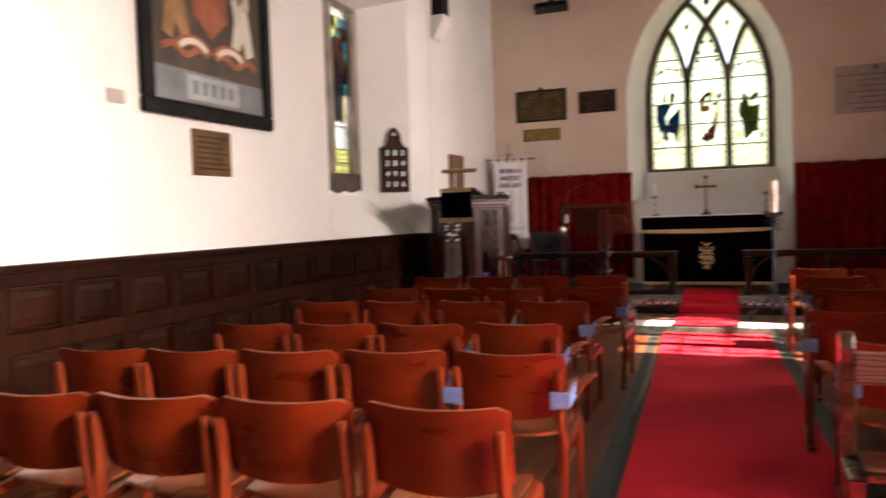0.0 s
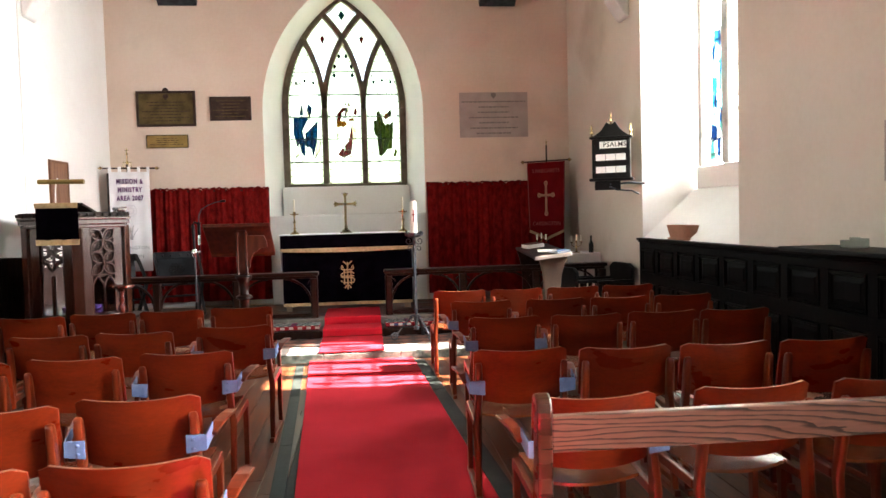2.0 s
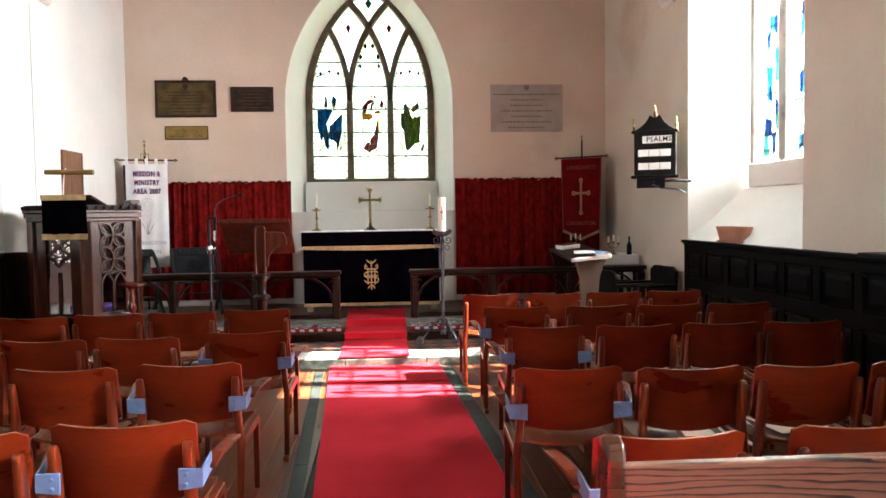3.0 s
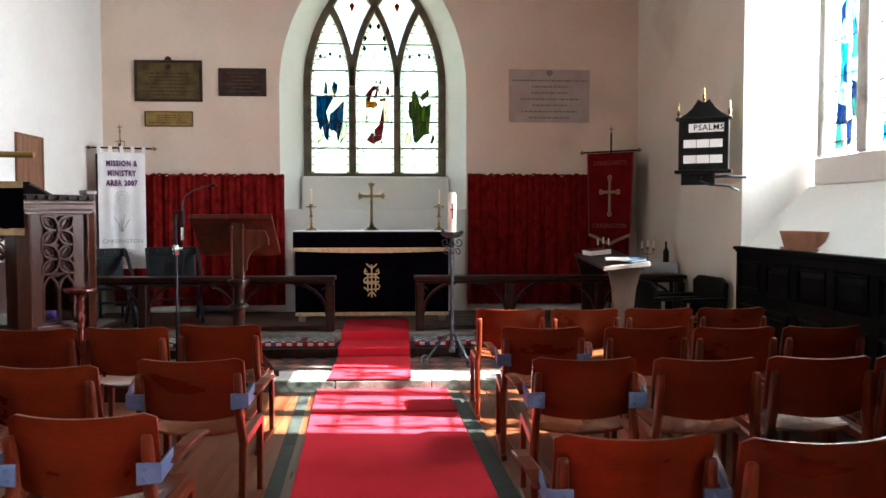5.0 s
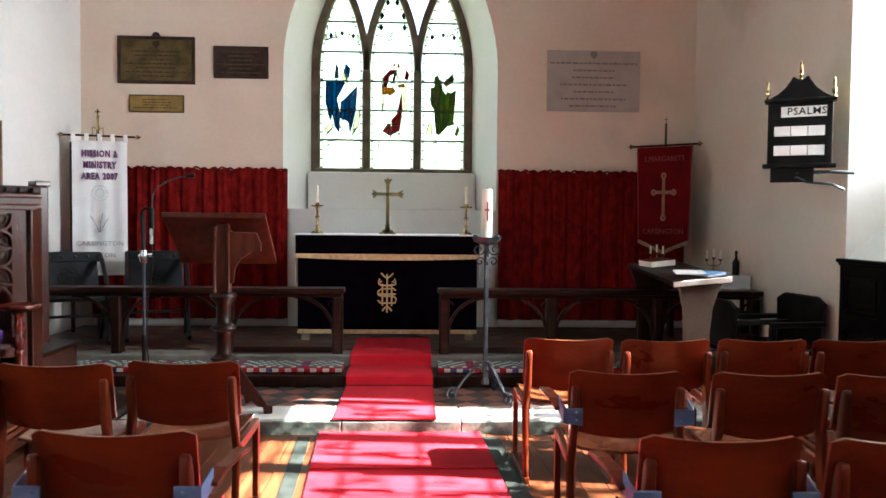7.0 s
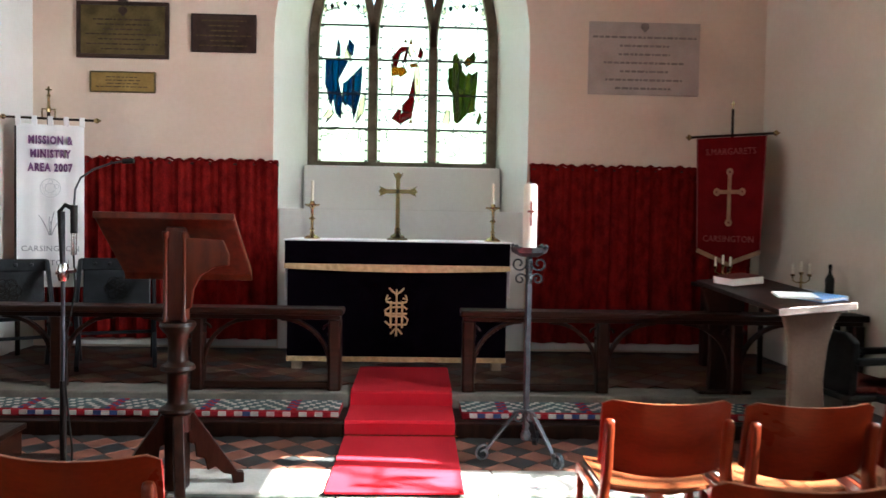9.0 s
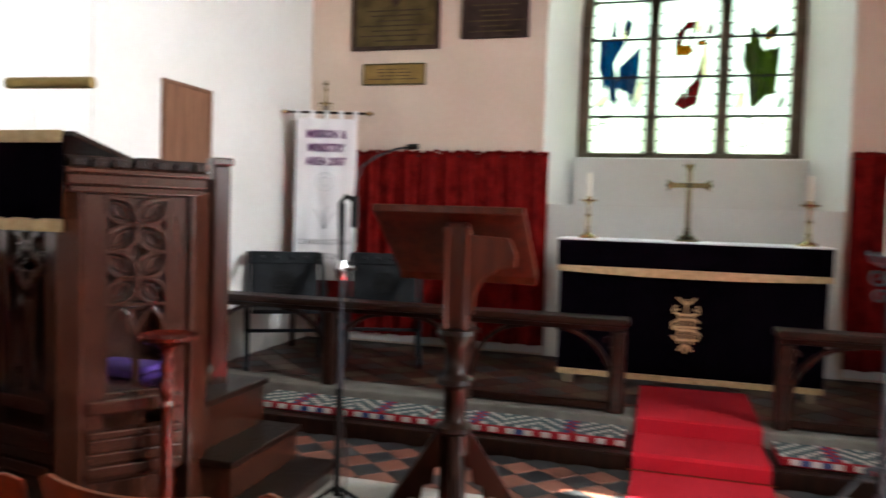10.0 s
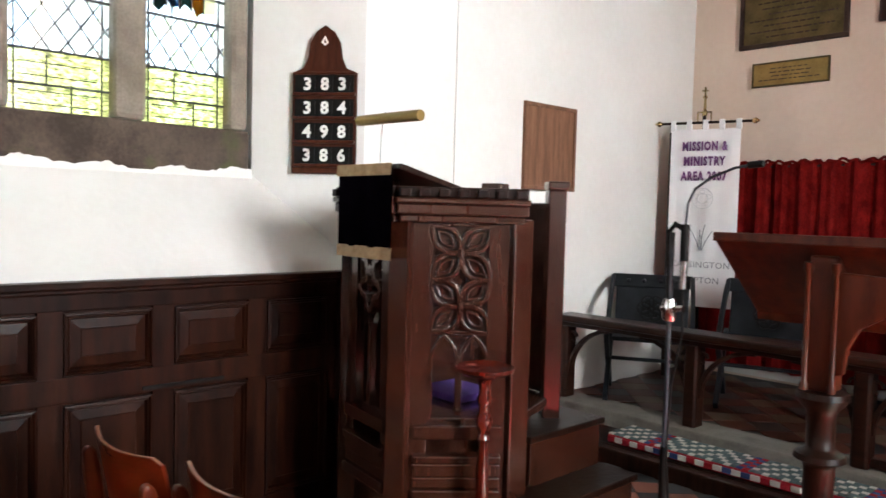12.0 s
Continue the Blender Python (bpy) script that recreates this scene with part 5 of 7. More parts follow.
for dx, bend, h in ((-0.05, -0.04, 0.17), (0.0, 0.03, 0.20), (0.05, 0.035, 0.15), (0.02, -0.02, 0.12), (-0.02, 0.012, 0.16)):
    sweep(bm, [(dx * 0.2 + bend * (i / 6) ** 2 + dx * 0.8 * i / 6, -0.012, 1.30 + h * i / 6) for i in range(7)], 0.006, 0.004)
part("plant_emblem", bm, GREY_PRINT, white)

red = thing("church_banner", "dark red fringed banner with a gold cross on a pole", "banner", place=pose(2.87, 12.62, 0, 0, 0, -38) @ Matrix.Diagonal((0.84, 1, 1, 1)))
bm = bmesh.new()
prism(bm, [(-0.36, 2.27), (-0.33, 1.27), (-0.10, 1.19), (0.0, 1.15), (0.10, 1.19), (0.33, 1.27), (0.36, 2.27)], "y", -0.005, 0.005)
part("cloth", bm, RED_CLOTH, red)
bm = bmesh.new()
sweep(bm, [(-0.33, -0.004, 1.255), (-0.10, -0.004, 1.175), (0.0, -0.004, 1.135), (0.10, -0.004, 1.175), (0.33, -0.004, 1.255)], 0.04, 0.012)
part("fringe", bm, DULL_GOLD, red, "gold fringe", 0.003)
for s in (-1, 1):
    bm = bmesh.new()
    sweep(bm, [(s * 0.355, -0.007, 2.26), (s * 0.327, -0.007, 1.28)], 0.012, 0.006)
    part("edging", bm, DULL_RED, red)
bm = bmesh.new()
box(bm, -0.018, 0.018, -0.012, -0.0065, 1.52, 1.95)
box(bm, -0.125, 0.125, -0.0125, -0.006, 1.765, 1.80)
for x, z in ((0, 1.96), (0, 1.51), (-0.13, 1.7825), (0.13, 1.7825)):
    sweep(bm, [(x + 0.024 * math.cos(a * 0.785), -0.010, z + 0.024 * math.sin(a * 0.785)) for a in range(8)], 0.024, 0.006, closed=True)
part("cross_emblem", bm, DULL_GOLD, red, "gold cross")
text_on("lettering", "S.MARGARETS", 0.082, DULL_RED, pose(0, -0.0095, 2.14, 90, 0, 0), red, 0.002, 1.02)
text_on("lettering", "CARSINGTON", 0.082, DULL_RED, pose(0, -0.0095, 1.36, 90, 0, 0), red, 0.002, 1.02)
bm = bmesh.new()
tube(bm, [(-0.43, 0, 2.285), (0.43, 0, 2.285)], 0.012)
part("crossbar", bm, OAK_RAIL, red, "", 0, True)
for s in (-1, 1):
    bm = bmesh.new()
    lathe(bm, [(0.006, -0.03), (0.024, -0.01), (0.03, 0.006), (0.014, 0.02), (0.005, 0.04)], (0, 0, 0), 10)
    for v in bm.verts:
        v.co = Vector((s * (0.445 + v.co.z), v.co.x, 2.285 + v.co.y))
    part("finial", bm, BRASS, red, "brass knob", 0, True)
bm = bmesh.new()
tube(bm, [(0, 0.03, 0.27), (0, 0.03, 2.52)], 0.014)
part("pole", bm, OAK_RAIL, red, "", 0, True)
part("pole_cross", B((-0.006, 0.006, 0.024, 0.036, 2.52, 2.60), (-0.025, 0.025, 0.0245, 0.0355, 2.56, 2.572)), BRASS, red, "small brass cross")


# ---- altar rails and kneelers ----
def altar_rail(x0, x1, posts, label):
    r = thing("altar_rail", label, "altar rail", "altar rails")
    part("top_rail", B((x0, x1, 11.165, 11.365, 0.81, 0.857)), OAK_RAIL, r, "", 0.012)
    part("lower_rail", B((x0 + 0.02, x1 - 0.02, 11.215, 11.315, 0.775, 0.8095)), OAK_RAIL, r, "", 0.006)
    inner = sorted(posts, key=abs)[:2]
    part("bottom_rail", B((min(inner) + 0.046, max(inner) - 0.046, 11.235, 11.295, 0.286, 0.335)), OAK_RAIL, r, "", 0.006)
    for p in posts:
        bm = bmesh.new()
        prism(bm, [(p - 0.045, 11.22), (p - 0.03, 11.205), (p + 0.03, 11.205), (p + 0.045, 11.22), (p + 0.045, 11.31), (p + 0.03, 11.325), (p - 0.03, 11.325), (p - 0.045, 11.31)], "z", 0.276, 0.7745)
        part("post", bm, OAK_RAIL, r, "", 0.005)
        for s in (-1, 1):
            if x0 < p + s * 0.3 < x1:
                bm = bmesh.new()
                sweep(bm, [(p + s * (0.04 + 0.34 * (1 - math.cos(a * 0.1745))), 11.265, 0.45 + 0.325 * math.sin(a * 0.1745)) for a in range(10)], 0.026, 0.05)
                sweep(bm, [(p + s * (0.05 + 0.035 * math.cos(k * 0.7)), 11.265, 0.70 + 0.035 * math.sin(k * 0.7)) for k in range(8)], 0.014, 0.03)
                part("arched_brace", bm, OAK_RAIL, r, "", 0.004)
    return r


altar_rail(-3.41, -0.415, (-0.475, -1.43, -2.39, -3.36), "dark oak altar rail with arched braces beside the north wall")
altar_rail(0.405, 3.31, (0.465, 1.42, 2.38, 3.26), "dark oak altar rail with arched braces before the sanctuary")


def kneeler(x0, x1):
    k = thing("kneeler", "long woollen kneeler with chequered red and cream edge", "kneeler", "altar kneelers")
    part("cushion", B((x0, x1, 10.83, 11.10, 0.181, 0.232)), KNEEL_R, k, "", 0.008)
    n, fine = int((x1 - x0) / 0.05), int((x1 - x0) / 0.034)
    step, fstep = (x1 - x0) / n, (x1 - x0) / fine
    front = {m: mesh_of("check", B((-step / 2 + 0.001, step / 2 - 0.001, 10.822, 10.838, 0.176, 0.206)), m, 0.002) for m in (KNEEL_W, KNEEL_R, KNEEL_B)}
    top = {m: mesh_of("top_check", B((-fstep / 2 + 0.001, fstep / 2 - 0.001, -0.0175, 0.0175, 0.210, 0.219)), m, 0.002) for m in (KNEEL_W, KNEEL_G, KNEEL_B, KNEEL_R)}
    r = random.Random(int(x0 * 100))
    for i in range(n):
        x = x0 + (i + 0.5) * step
        piece("check", front[KNEEL_W if i % 2 else r.choice((KNEEL_R, KNEEL_R, KNEEL_B))], k, pose(x, 0, 0.018))
    for i in range(fine):
        x = x0 + (i + 0.5) * fstep
        for j in range(7):
            zig = (i + (j if (i // 6) % 2 else -j)) % 3
            m = KNEEL_G if zig else KNEEL_W
            if i % 16 in (7, 8):
                m = KNEEL_B if (j + i) % 2 else KNEEL_R
            piece("top_check", top[m], k, pose(x, 10.856 + 0.0375 * j, 0.02))
    return k


kneeler(-2.70, -1.56)
kneeler(-1.54, -0.40)
kneeler(0.40, 1.54)
kneeler(1.56, 2.70)


# ---- pulpit with steps ----
pulpit = thing("pulpit", "carved dark oak pulpit with open tracery panels", "pulpit")
PC, PR = Vector((-2.668, 9.46)), 0.49
VERTS = [PC + Vector((PR * math.cos(radians(a)), PR * math.sin(radians(a)))) for a in (-70, -10, 50, 110, 170, 230)]


def hex_slab(bm, r, z0, z1):
    prism(bm, [tuple(PC + Vector((r * math.cos(radians(a)), r * math.sin(radians(a))))) for a in (-70, -10, 50, 110, 170, 230)], "z", z0, z1)


bm = bmesh.new()
hex_slab(bm, 0.44, 0.05, 0.30)
hex_slab(bm, 0.47, 0.301, 0.34)
part("base", bm, PULPIT_OAK, pulpit, "", 0.01)
bm = bmesh.new()
hex_slab(bm, 0.485, 0.64, 0.68)
part("pulpit_floor", bm, PULPIT_OAK, pulpit, "", 0.006)
bm = bmesh.new()
hex_slab(bm, 0.39, 0.341, 0.639)
part("skirt", bm, PULPIT_OAK, pulpit)
for v, a in zip(VERTS, (-70, -10, 50, 110, 170, 230)):
    m = Matrix.Translation((v.x, v.y, 0)) @ pose(0, 0, 0, 0, 0, a)
    bm = bmesh.new()
    top = 1.66 if a in (50, 110) else 1.52
    box(bm, -0.055, 0.03, -0.05, 0.05, 0.05, top, m)
    if a in (50, 110):
        box(bm, -0.06, 0.04, -0.06, 0.06, 1.661, 1.70, m)
    part("corner_post", bm, PULPIT_OAK, pulpit, "", 0.008)
FACES = [(0, 1), (5, 0), (4, 5), (3, 4)]
for fi, (a, b) in enumerate(FACES):
    p, q = VERTS[a], VERTS[b]
    mid, along = (p + q) / 2, (q - p).normalized()
    turn = math.degrees(math.atan2(along.y, along.x))
    m = Matrix.Translation((mid.x, mid.y, 0)) @ pose(0, 0, 0, 0, 0, turn)
    half = (q - p).length / 2

    def fpart(name, bm, mat, label="", bevel=0.0):
        bm.transform(m)
        return part(name, bm, mat, pulpit, label, bevel)
    fpart("cornice", B((-half - 0.012, half + 0.012, -0.050, 0.03, 1.50, 1.53), (-half - 0.024, half + 0.024, -0.066, 0.03, 1.531, 1.575), (-half - 0.03, half + 0.03, -0.076, 0.04, 1.576, 1.60)), PULPIT_OAK, "", 0.006)
    cren = bmesh.new()
    for i in range(7):
        x = -half + 0.01 + (2 * half - 0.02) * i / 6
        box(cren, x - 0.022, x + 0.022, -0.086, -0.0615, 1.603, 1.636)
    box(cren, -half - 0.024, half + 0.024, -0.061, 0.03, 1.601, 1.645)
    fpart("cresting", cren, OAK_DARK, "dark carved cresting", 0.004)
    w = half - 0.06
    fpart("stile", B((-half + 0.03, -0.127, -0.02, 0.02, 0.35, 1.499)), PULPIT_OAK, "", 0.004)
    fpart("stile", B((0.127, half - 0.03, -0.02, 0.02, 0.35, 1.499)), PULPIT_OAK, "", 0.004)
    fpart("moulding", B((-w, w, -0.045, 0.02, 0.34, 0.39), (-w, w, -0.03, 0.02, 0.391, 0.44), (-w, w, -0.05, 0.02, 0.50, 0.535), (-w, w, -0.036, 0.02, 0.441, 0.499), (-w, w, -0.04, 0.02, 0.60, 0.66)), PULPIT_OAK, "", 0.008)
    if fi in (0, 3):
        fpart("back_panel", B((-w + 0.04, w - 0.04, 0.012, 0.022, *((1.02, 1.499) if fi == 0 else (0.68, 1.10)))), PULPIT_OAK)
    t = bmesh.new()
    s = 0.122
    if fi == 1:
        # narrow lights with a quatrefoil above
        for cx, cz in ((0, 1.20), (0, 1.36)):
            sweep(t, [(cx + 0.075 * math.cos(k * 0.393) * (1 + 0.28 * math.cos(k * 0.393 * 4)), -0.005, cz + 0.075 * math.sin(k * 0.393) * (1 + 0.28 * math.cos(k * 0.393 * 4))) for k in range(16)], 0.03, 0.03, closed=True)
        fpart("side_field", B((-s, -0.10, -0.006, 0.01, 1.0, 1.499), (0.10, s, -0.006, 0.01, 1.0, 1.499)), OAK_DARK)
        for x in (-0.13, 0.0, 0.13):
            sweep(t, [(x, 0, 0.68), (x, 0, 1.05)], 0.028, 0.03)
    else:
        for cz in (1.375, 1.155):
            h = 0.11
            for sx in (-1, 1):
                for sz in (-1, 1):
                    # a petal of two arcs from the centre to each corner, with a smaller leaf carved inside it
                    for bow in (-1, 1):
                        for u0, u1, wide, thick, y in ((0.0, 1.0, 0.038, 0.017, -0.010), (0.24, 0.80, 0.017, 0.008, -0.002)):
                            pts = []
                            for k in range(9):
                                u = u0 + (u1 - u0) * k / 8
                                e = wide * math.sin(math.pi * k / 8) * bow
                                pts.append((sx * (s * u) + e * sz * 0.9, y, cz + sz * h * u - e * sx * 0.9))
                            sweep(t, pts, thick, 0.034 if thick > 0.01 else 0.018)
            for k in range(4):
                # pointed cusps in the four spaces between the petals
                dx, dz = ((1, 0), (0, 1), (-1, 0), (0, -1))[k]
                foot = (dx * s * 0.93, dz * h * 0.93)
                tip = (dx * s * 0.50, dz * h * 0.50)
                for w_ in (-1, 1):
                    sweep(t, [(foot[0] + w_ * dz * 0.035, -0.003, cz + foot[1] + w_ * dx * 0.035), (tip[0] + w_ * dz * 0.016, -0.003, cz + tip[1] + w_ * dx * 0.016), (tip[0] * 0.8, -0.003, cz + tip[1] * 0.8)], 0.008, 0.018)
            lathe(t, [(0.016, -0.016), (0.016, 0.016)], (0, -0.02, cz), 8)
        for x in (-s / 2, s / 2):
            arch = pointed(x, s / 2 - 0.006, 0.70, 0.92, 1.03, 6)
            sweep(t, [(u, -0.008, z) for u, z in arch], 0.016, 0.032)
        box(t, -s, s, -0.02, 0.01, 1.036, 1.052)
        lathe(t, [(0.012, 0.70), (0.022, 0.72), (0.012, 0.75), (0.012, 0.9), (0.02, 0.92)], (0, -0.008, 0), 8)
    box(t, -s - 0.01, -s + 0.008, -0.02, 0.015, 0.68, 1.499)
    box(t, s - 0.008, s + 0.01, -0.02, 0.015, 0.68, 1.499)
    box(t, -s, s, -0.02, 0.015, 1.485, 1.499)
    fpart("tracery", t, PULPIT_OAK, "carved tracery", 0.003)
p, q = VERTS[2], VERTS[3]
bm = B((-(q - p).length / 2 + 0.05, (q - p).length / 2 - 0.05, -0.012, 0.012, 0.68, 1.60))
bm.transform(Matrix.Translation(((p.x + q.x) / 2, (p.y + q.y) / 2, 0)) @ pose(0, 0, 0, 0, 0, math.degrees(math.atan2(q.y - p.y, q.x - p.x))))
part("back_panel", bm, PULPIT_OAK, pulpit, "", 0.004)
# book board with hanging fall
FM = Matrix.Translation((-2.625, 9.0, -0.02)) @ pose(0, 0, 0, 0, 0, -3)
bm = bmesh.new()
box(bm, -0.21, 0.23, -0.02, 0.36, -0.012, 0.012, FM @ Matrix.Translation((0, -0.07, 1.735)) @ pose(0, 0, 0, -14, 0, 0))
box(bm, -0.03, 0.03, 0.0, 0.06, 1.645, 1.72, FM)
part("book_board", bm, OAK_DARK, pulpit, "dark sloping book board", 0.005)
fall = thing("pulpit_fall", "black-violet velvet pulpit fall with gold fringe", "pulpit fall")


def fall_part(name, mat, x0, x1, z0, z1, y, label=""):
    bm = bmesh.new()
    n = 30
    g = [[bm.verts.new((x0 + (x1 - x0) * i / n, y + 0.006 * math.sin(i * 0.55) * (1 - k) + t, z0 + (z1 - z0) * k)) for i in range(n + 1)] for t in (0, 0.008) for k in (0, 0.5, 1)]
    for s in (0, 3):
        for k in range(2):
            for i in range(n):
                f = (g[s + k][i], g[s + k][i + 1], g[s + k + 1][i + 1], g[s + k + 1][i])
                bm.faces.new(f if s == 0 else f[::-1])
    bm.transform(FM)
    return part(name, bm, mat, fall, label, 0, True)


fall_part("cloth", VELVET, -0.19, 0.19, 1.41, 1.745, -0.105)
fall_part("fringe", GOLD, -0.195, 0.195, 1.365, 1.415, -0.108, "gold fringe")
fall_part("fringe", GOLD, -0.193, 0.193, 1.705, 1.752, -0.114, "gold fringe")
lamp = thing("reading_lamp", "brass tube reading lamp on a thin stem over the pulpit", "lamp")
bm = bmesh.new()
tube(bm, [(-0.06, 0.02, 1.72), (-0.055, 0.02, 1.86), (-0.045, 0.02, 1.955), (-0.03, 0.02, 1.985)], 0.006)
bm.transform(FM)
part("stem", bm, WHITE_CARD, lamp, "", 0, True)
bm = bmesh.new()
tube(bm, [(-0.20, 0.0, 1.955), (0.21, 0.02, 1.95)], 0.023, 12)
bm.transform(FM)
part("shade", bm, BRASS_BRIGHT, lamp, "brass tube shade", 0, True)
tagged(part("cushion", B((-2.80, -2.50, 9.35, 9.62, 0.681, 0.715)), VIOLET, None, "", 0.012), "violet cushion on the pulpit floor", "cushion")
steps = thing("pulpit_steps", "dark worn oak steps up to the pulpit", "steps")
for k, (x1, z) in enumerate(((-2.19, 0.585), (-2.0, 0.36), (-1.80, 0.19))):
    x0 = (-2.5, -2.19, -2.0)[k]
    y1 = 10.02 if k < 2 else 10.04
    part("tread", B((x0 - (0.02 if k else 0), x1 + 0.018, 9.37 + 0.1 * (k == 0), y1, z - 0.03, z)), OAK_DARK, steps, "worn black tread", 0.006)
    part("riser", B((x0, x1, 9.39 + 0.1 * (k == 0), y1 - 0.02, 0.0 if k == 2 else 0.0, z - 0.0301)), PULPIT_OAK, steps, "", 0.003)
# end of the panelling plus an added dark piece for the shade by the pulpit
side_panel = B((-3.425, -3.33, 9.306, 9.44, 0.0, 1.22), (-3.425, -3.05, 9.441, 9.48, 0.0, 1.22))
tagged(part("panel_screen", side_panel, OAK_DARK, None, "", 0.006), "dark oak infill standing in for shade between pulpit and wall", "panel", kind="structure")


# ---- candle stand, lectern, microphone, paschal candle ----
stand = thing("candle_stand", "polished mahogany turned stand with a dished round top", "stand", place=pose(-2.17, 9.17, 0))
bm = bmesh.new()
lathe(bm, [(0.02, 0.885), (0.09, 0.90), (0.118, 0.918), (0.122, 0.932), (0.115, 0.934), (0.10, 0.922), (0.01, 0.918)], seg=28)
part("dish", bm, MAHOGANY, stand, "", 0, True)
bm = bmesh.new()
lathe(bm, [(0.035, 0.10), (0.04, 0.16), (0.026, 0.20), (0.034, 0.24), (0.03, 0.30), (0.026, 0.50), (0.022, 0.62), (0.03, 0.64), (0.022, 0.66), (0.036, 0.70), (0.038, 0.72), (0.022, 0.755), (0.024, 0.77), (0.034, 0.80), (0.022, 0.83), (0.026, 0.86), (0.04, 0.886)], seg=18)
part("column", bm, MAHOGANY, stand, "", 0, True)
for a in (90, 210, 330):
    bm = bmesh.new()
    c, s = math.cos(radians(a)), math.sin(radians(a))
    tube(bm, [(c * r_, s * r_, z) for r_, z in ((0.02, 0.16), (0.07, 0.15), (0.12, 0.09), (0.16, 0.03), (0.19, 0.014))], 0.018, 8, 0.013)
    part("foot", bm, MAHOGANY, stand, "", 0, True)

lectern = thing("lectern", "red-brown oak lectern with carved brackets and turned shaft", "lectern", place=pose(-1.11, 9.78, 0.092))
bm = bmesh.new()
prism(bm, [(-0.085, 1.375), (-0.080, 1.40), (0.325, 1.105), (0.335, 1.045), (0.315, 1.04), (0.305, 1.075)], "x", -0.385, 0.30)
part("desk", bm, LECTERN_OAK, lectern, "sloping book desk", 0.006)
part("ledge", B((-0.385, 0.30, -0.100, -0.078, 1.370, 1.404)), LECTERN_OAK, lectern, "", 0.005)
part("upper_post", B((-0.048, 0.048, -0.05, 0.05, 0.86, 1.335)), LECTERN_OAK, lectern, "", 0.01)
for s in (-1, 1):
    bm = bmesh.new()
    lathe(bm, [(0.016, 0.862), (0.016, 0.88), (0.010, 0.89), (0.010, 1.27), (0.017, 1.285), (0.017, 1.31)], (s * 0.046, -0.054, 0), 10)
    part("colonnette", bm, LECTERN_OAK, lectern, "", 0, True)
for s in (1,):
    bm = bmesh.new()
    prism(bm, [(s * 0.049, 0.92), (s * 0.075, 0.93), (s * 0.085, 1.02), (s * 0.12, 1.09), (s * 0.19, 1.135), (s * 0.26, 1.145), (s * 0.26, 1.20), (s * 0.23, 1.27), (s * 0.049, 1.28)], "y", -0.04, -0.005)
    part("bracket", bm, LECTERN_OAK, lectern, "curved carved bracket", 0.005)
for s in (1,):
    bm = bmesh.new()
    prism(bm, [(s * 0.051, 0.94), (s * 0.09, 0.96), (s * 0.12, 1.03), (s * 0.21, 1.10), (s * 0.20, 1.135), (s * 0.051, 1.24)], "x", -0.02, 0.02)
    part("bracket", bm, LECTERN_OAK, lectern, "", 0.004)
bm = bmesh.new()
lathe(bm, [(0.085, 0.855), (0.09, 0.835), (0.075, 0.81), (0.055, 0.79), (0.048, 0.76), (0.048, 0.66), (0.056, 0.65), (0.082, 0.635), (0.088, 0.615), (0.06, 0.60), (0.052, 0.585), (0.05, 0.45), (0.06, 0.435), (0.088, 0.42), (0.092, 0.405), (0.07, 0.385), (0.07, 0.30)][::-1], seg=20)
part("shaft", bm, OAK_DARK, lectern, "turned dark shaft with rings", 0, True)
part("foot_block", B((-0.05, 0.05, -0.05, 0.05, 0.0, 0.385)), OAK_DARK, lectern, "", 0.006)
for a in (20, 110, 200, 290):
    m = pose(0, 0, 0, 0, 0, a)
    bm = bmesh.new()
    prism(bm, [(0.051, 0.39), (0.085, 0.39), (0.36, 0.06), (0.40, 0.055), (0.40, 0.0), (0.33, 0.0), (0.32, 0.05), (0.27, 0.06), (0.22, 0.10), (0.17, 0.085), (0.15, 0.15), (0.10, 0.16), (0.09, 0.23), (0.051, 0.24)], "y", -0.025, 0.025)
    for v in bm.verts:
        v.co.x = 0.051 + (v.co.x - 0.051) * 0.8
    bm.transform(m)
    part("foot", bm, OAK_DARK, lectern, "carved raking foot", 0.005)

mic = thing("microphone_stand", "black microphone stand with a gooseneck microphone", "microphone stand", place=pose(-1.53, 9.45, 0.092))
bm = bmesh.new()
tube(bm, [(0, 0, 0.16), (0, 0, 0.62)], 0.015, 10)
part("lower_tube", bm, BLACK, mic, "", 0, True)
bm = bmesh.new()
tube(bm, [(0, 0, 0.60), (0, 0, 1.40)], 0.0095, 10)
part("upper_tube", bm, IRON, mic, "dark metal tube", 0, True)
bm = bmesh.new()
lathe(bm, [(0.02, 1.08), (0.026, 1.10), (0.026, 1.14), (0.02, 1.16)], seg=12)
tube(bm, [(-0.03, 0, 1.12), (0.06, -0.01, 1.13)], 0.012, 8)
part("clutch", bm, CHROME, mic, "", 0, True)
bm = bmesh.new()
tube(bm, [(0, 0, 1.12), (-0.01, 0.0, 1.3), (-0.015, 0.0, 1.40), (0.01, 0.0, 1.43), (0.05, 0.0, 1.41)], 0.011, 8)
tube(bm, [(0.05, 0, 1.43), (0.05, -0.0, 1.30)], 0.016, 10)
part("clip", bm, BLACK, mic, "", 0, True)
bm = bmesh.new()
tube(bm, [(0.05, 0, 1.30), (0.048, 0, 1.20)], 0.013, 10)
part("connector", bm, CHROME, mic, "", 0, True)
bm = bmesh.new()
tube(bm, [(0.05, 0, 1.42), (0.055, 0, 1.50), (0.08, 0, 1.555), (0.14, 0, 1.595), (0.22, 0, 1.625), (0.28, 0, 1.635)], 0.005, 8)
part("gooseneck", bm, IRON, mic, "", 0, True)
bm = bmesh.new()
tube(bm, [(0.27, 0, 1.634), (0.32, 0, 1.637)], 0.012, 10)
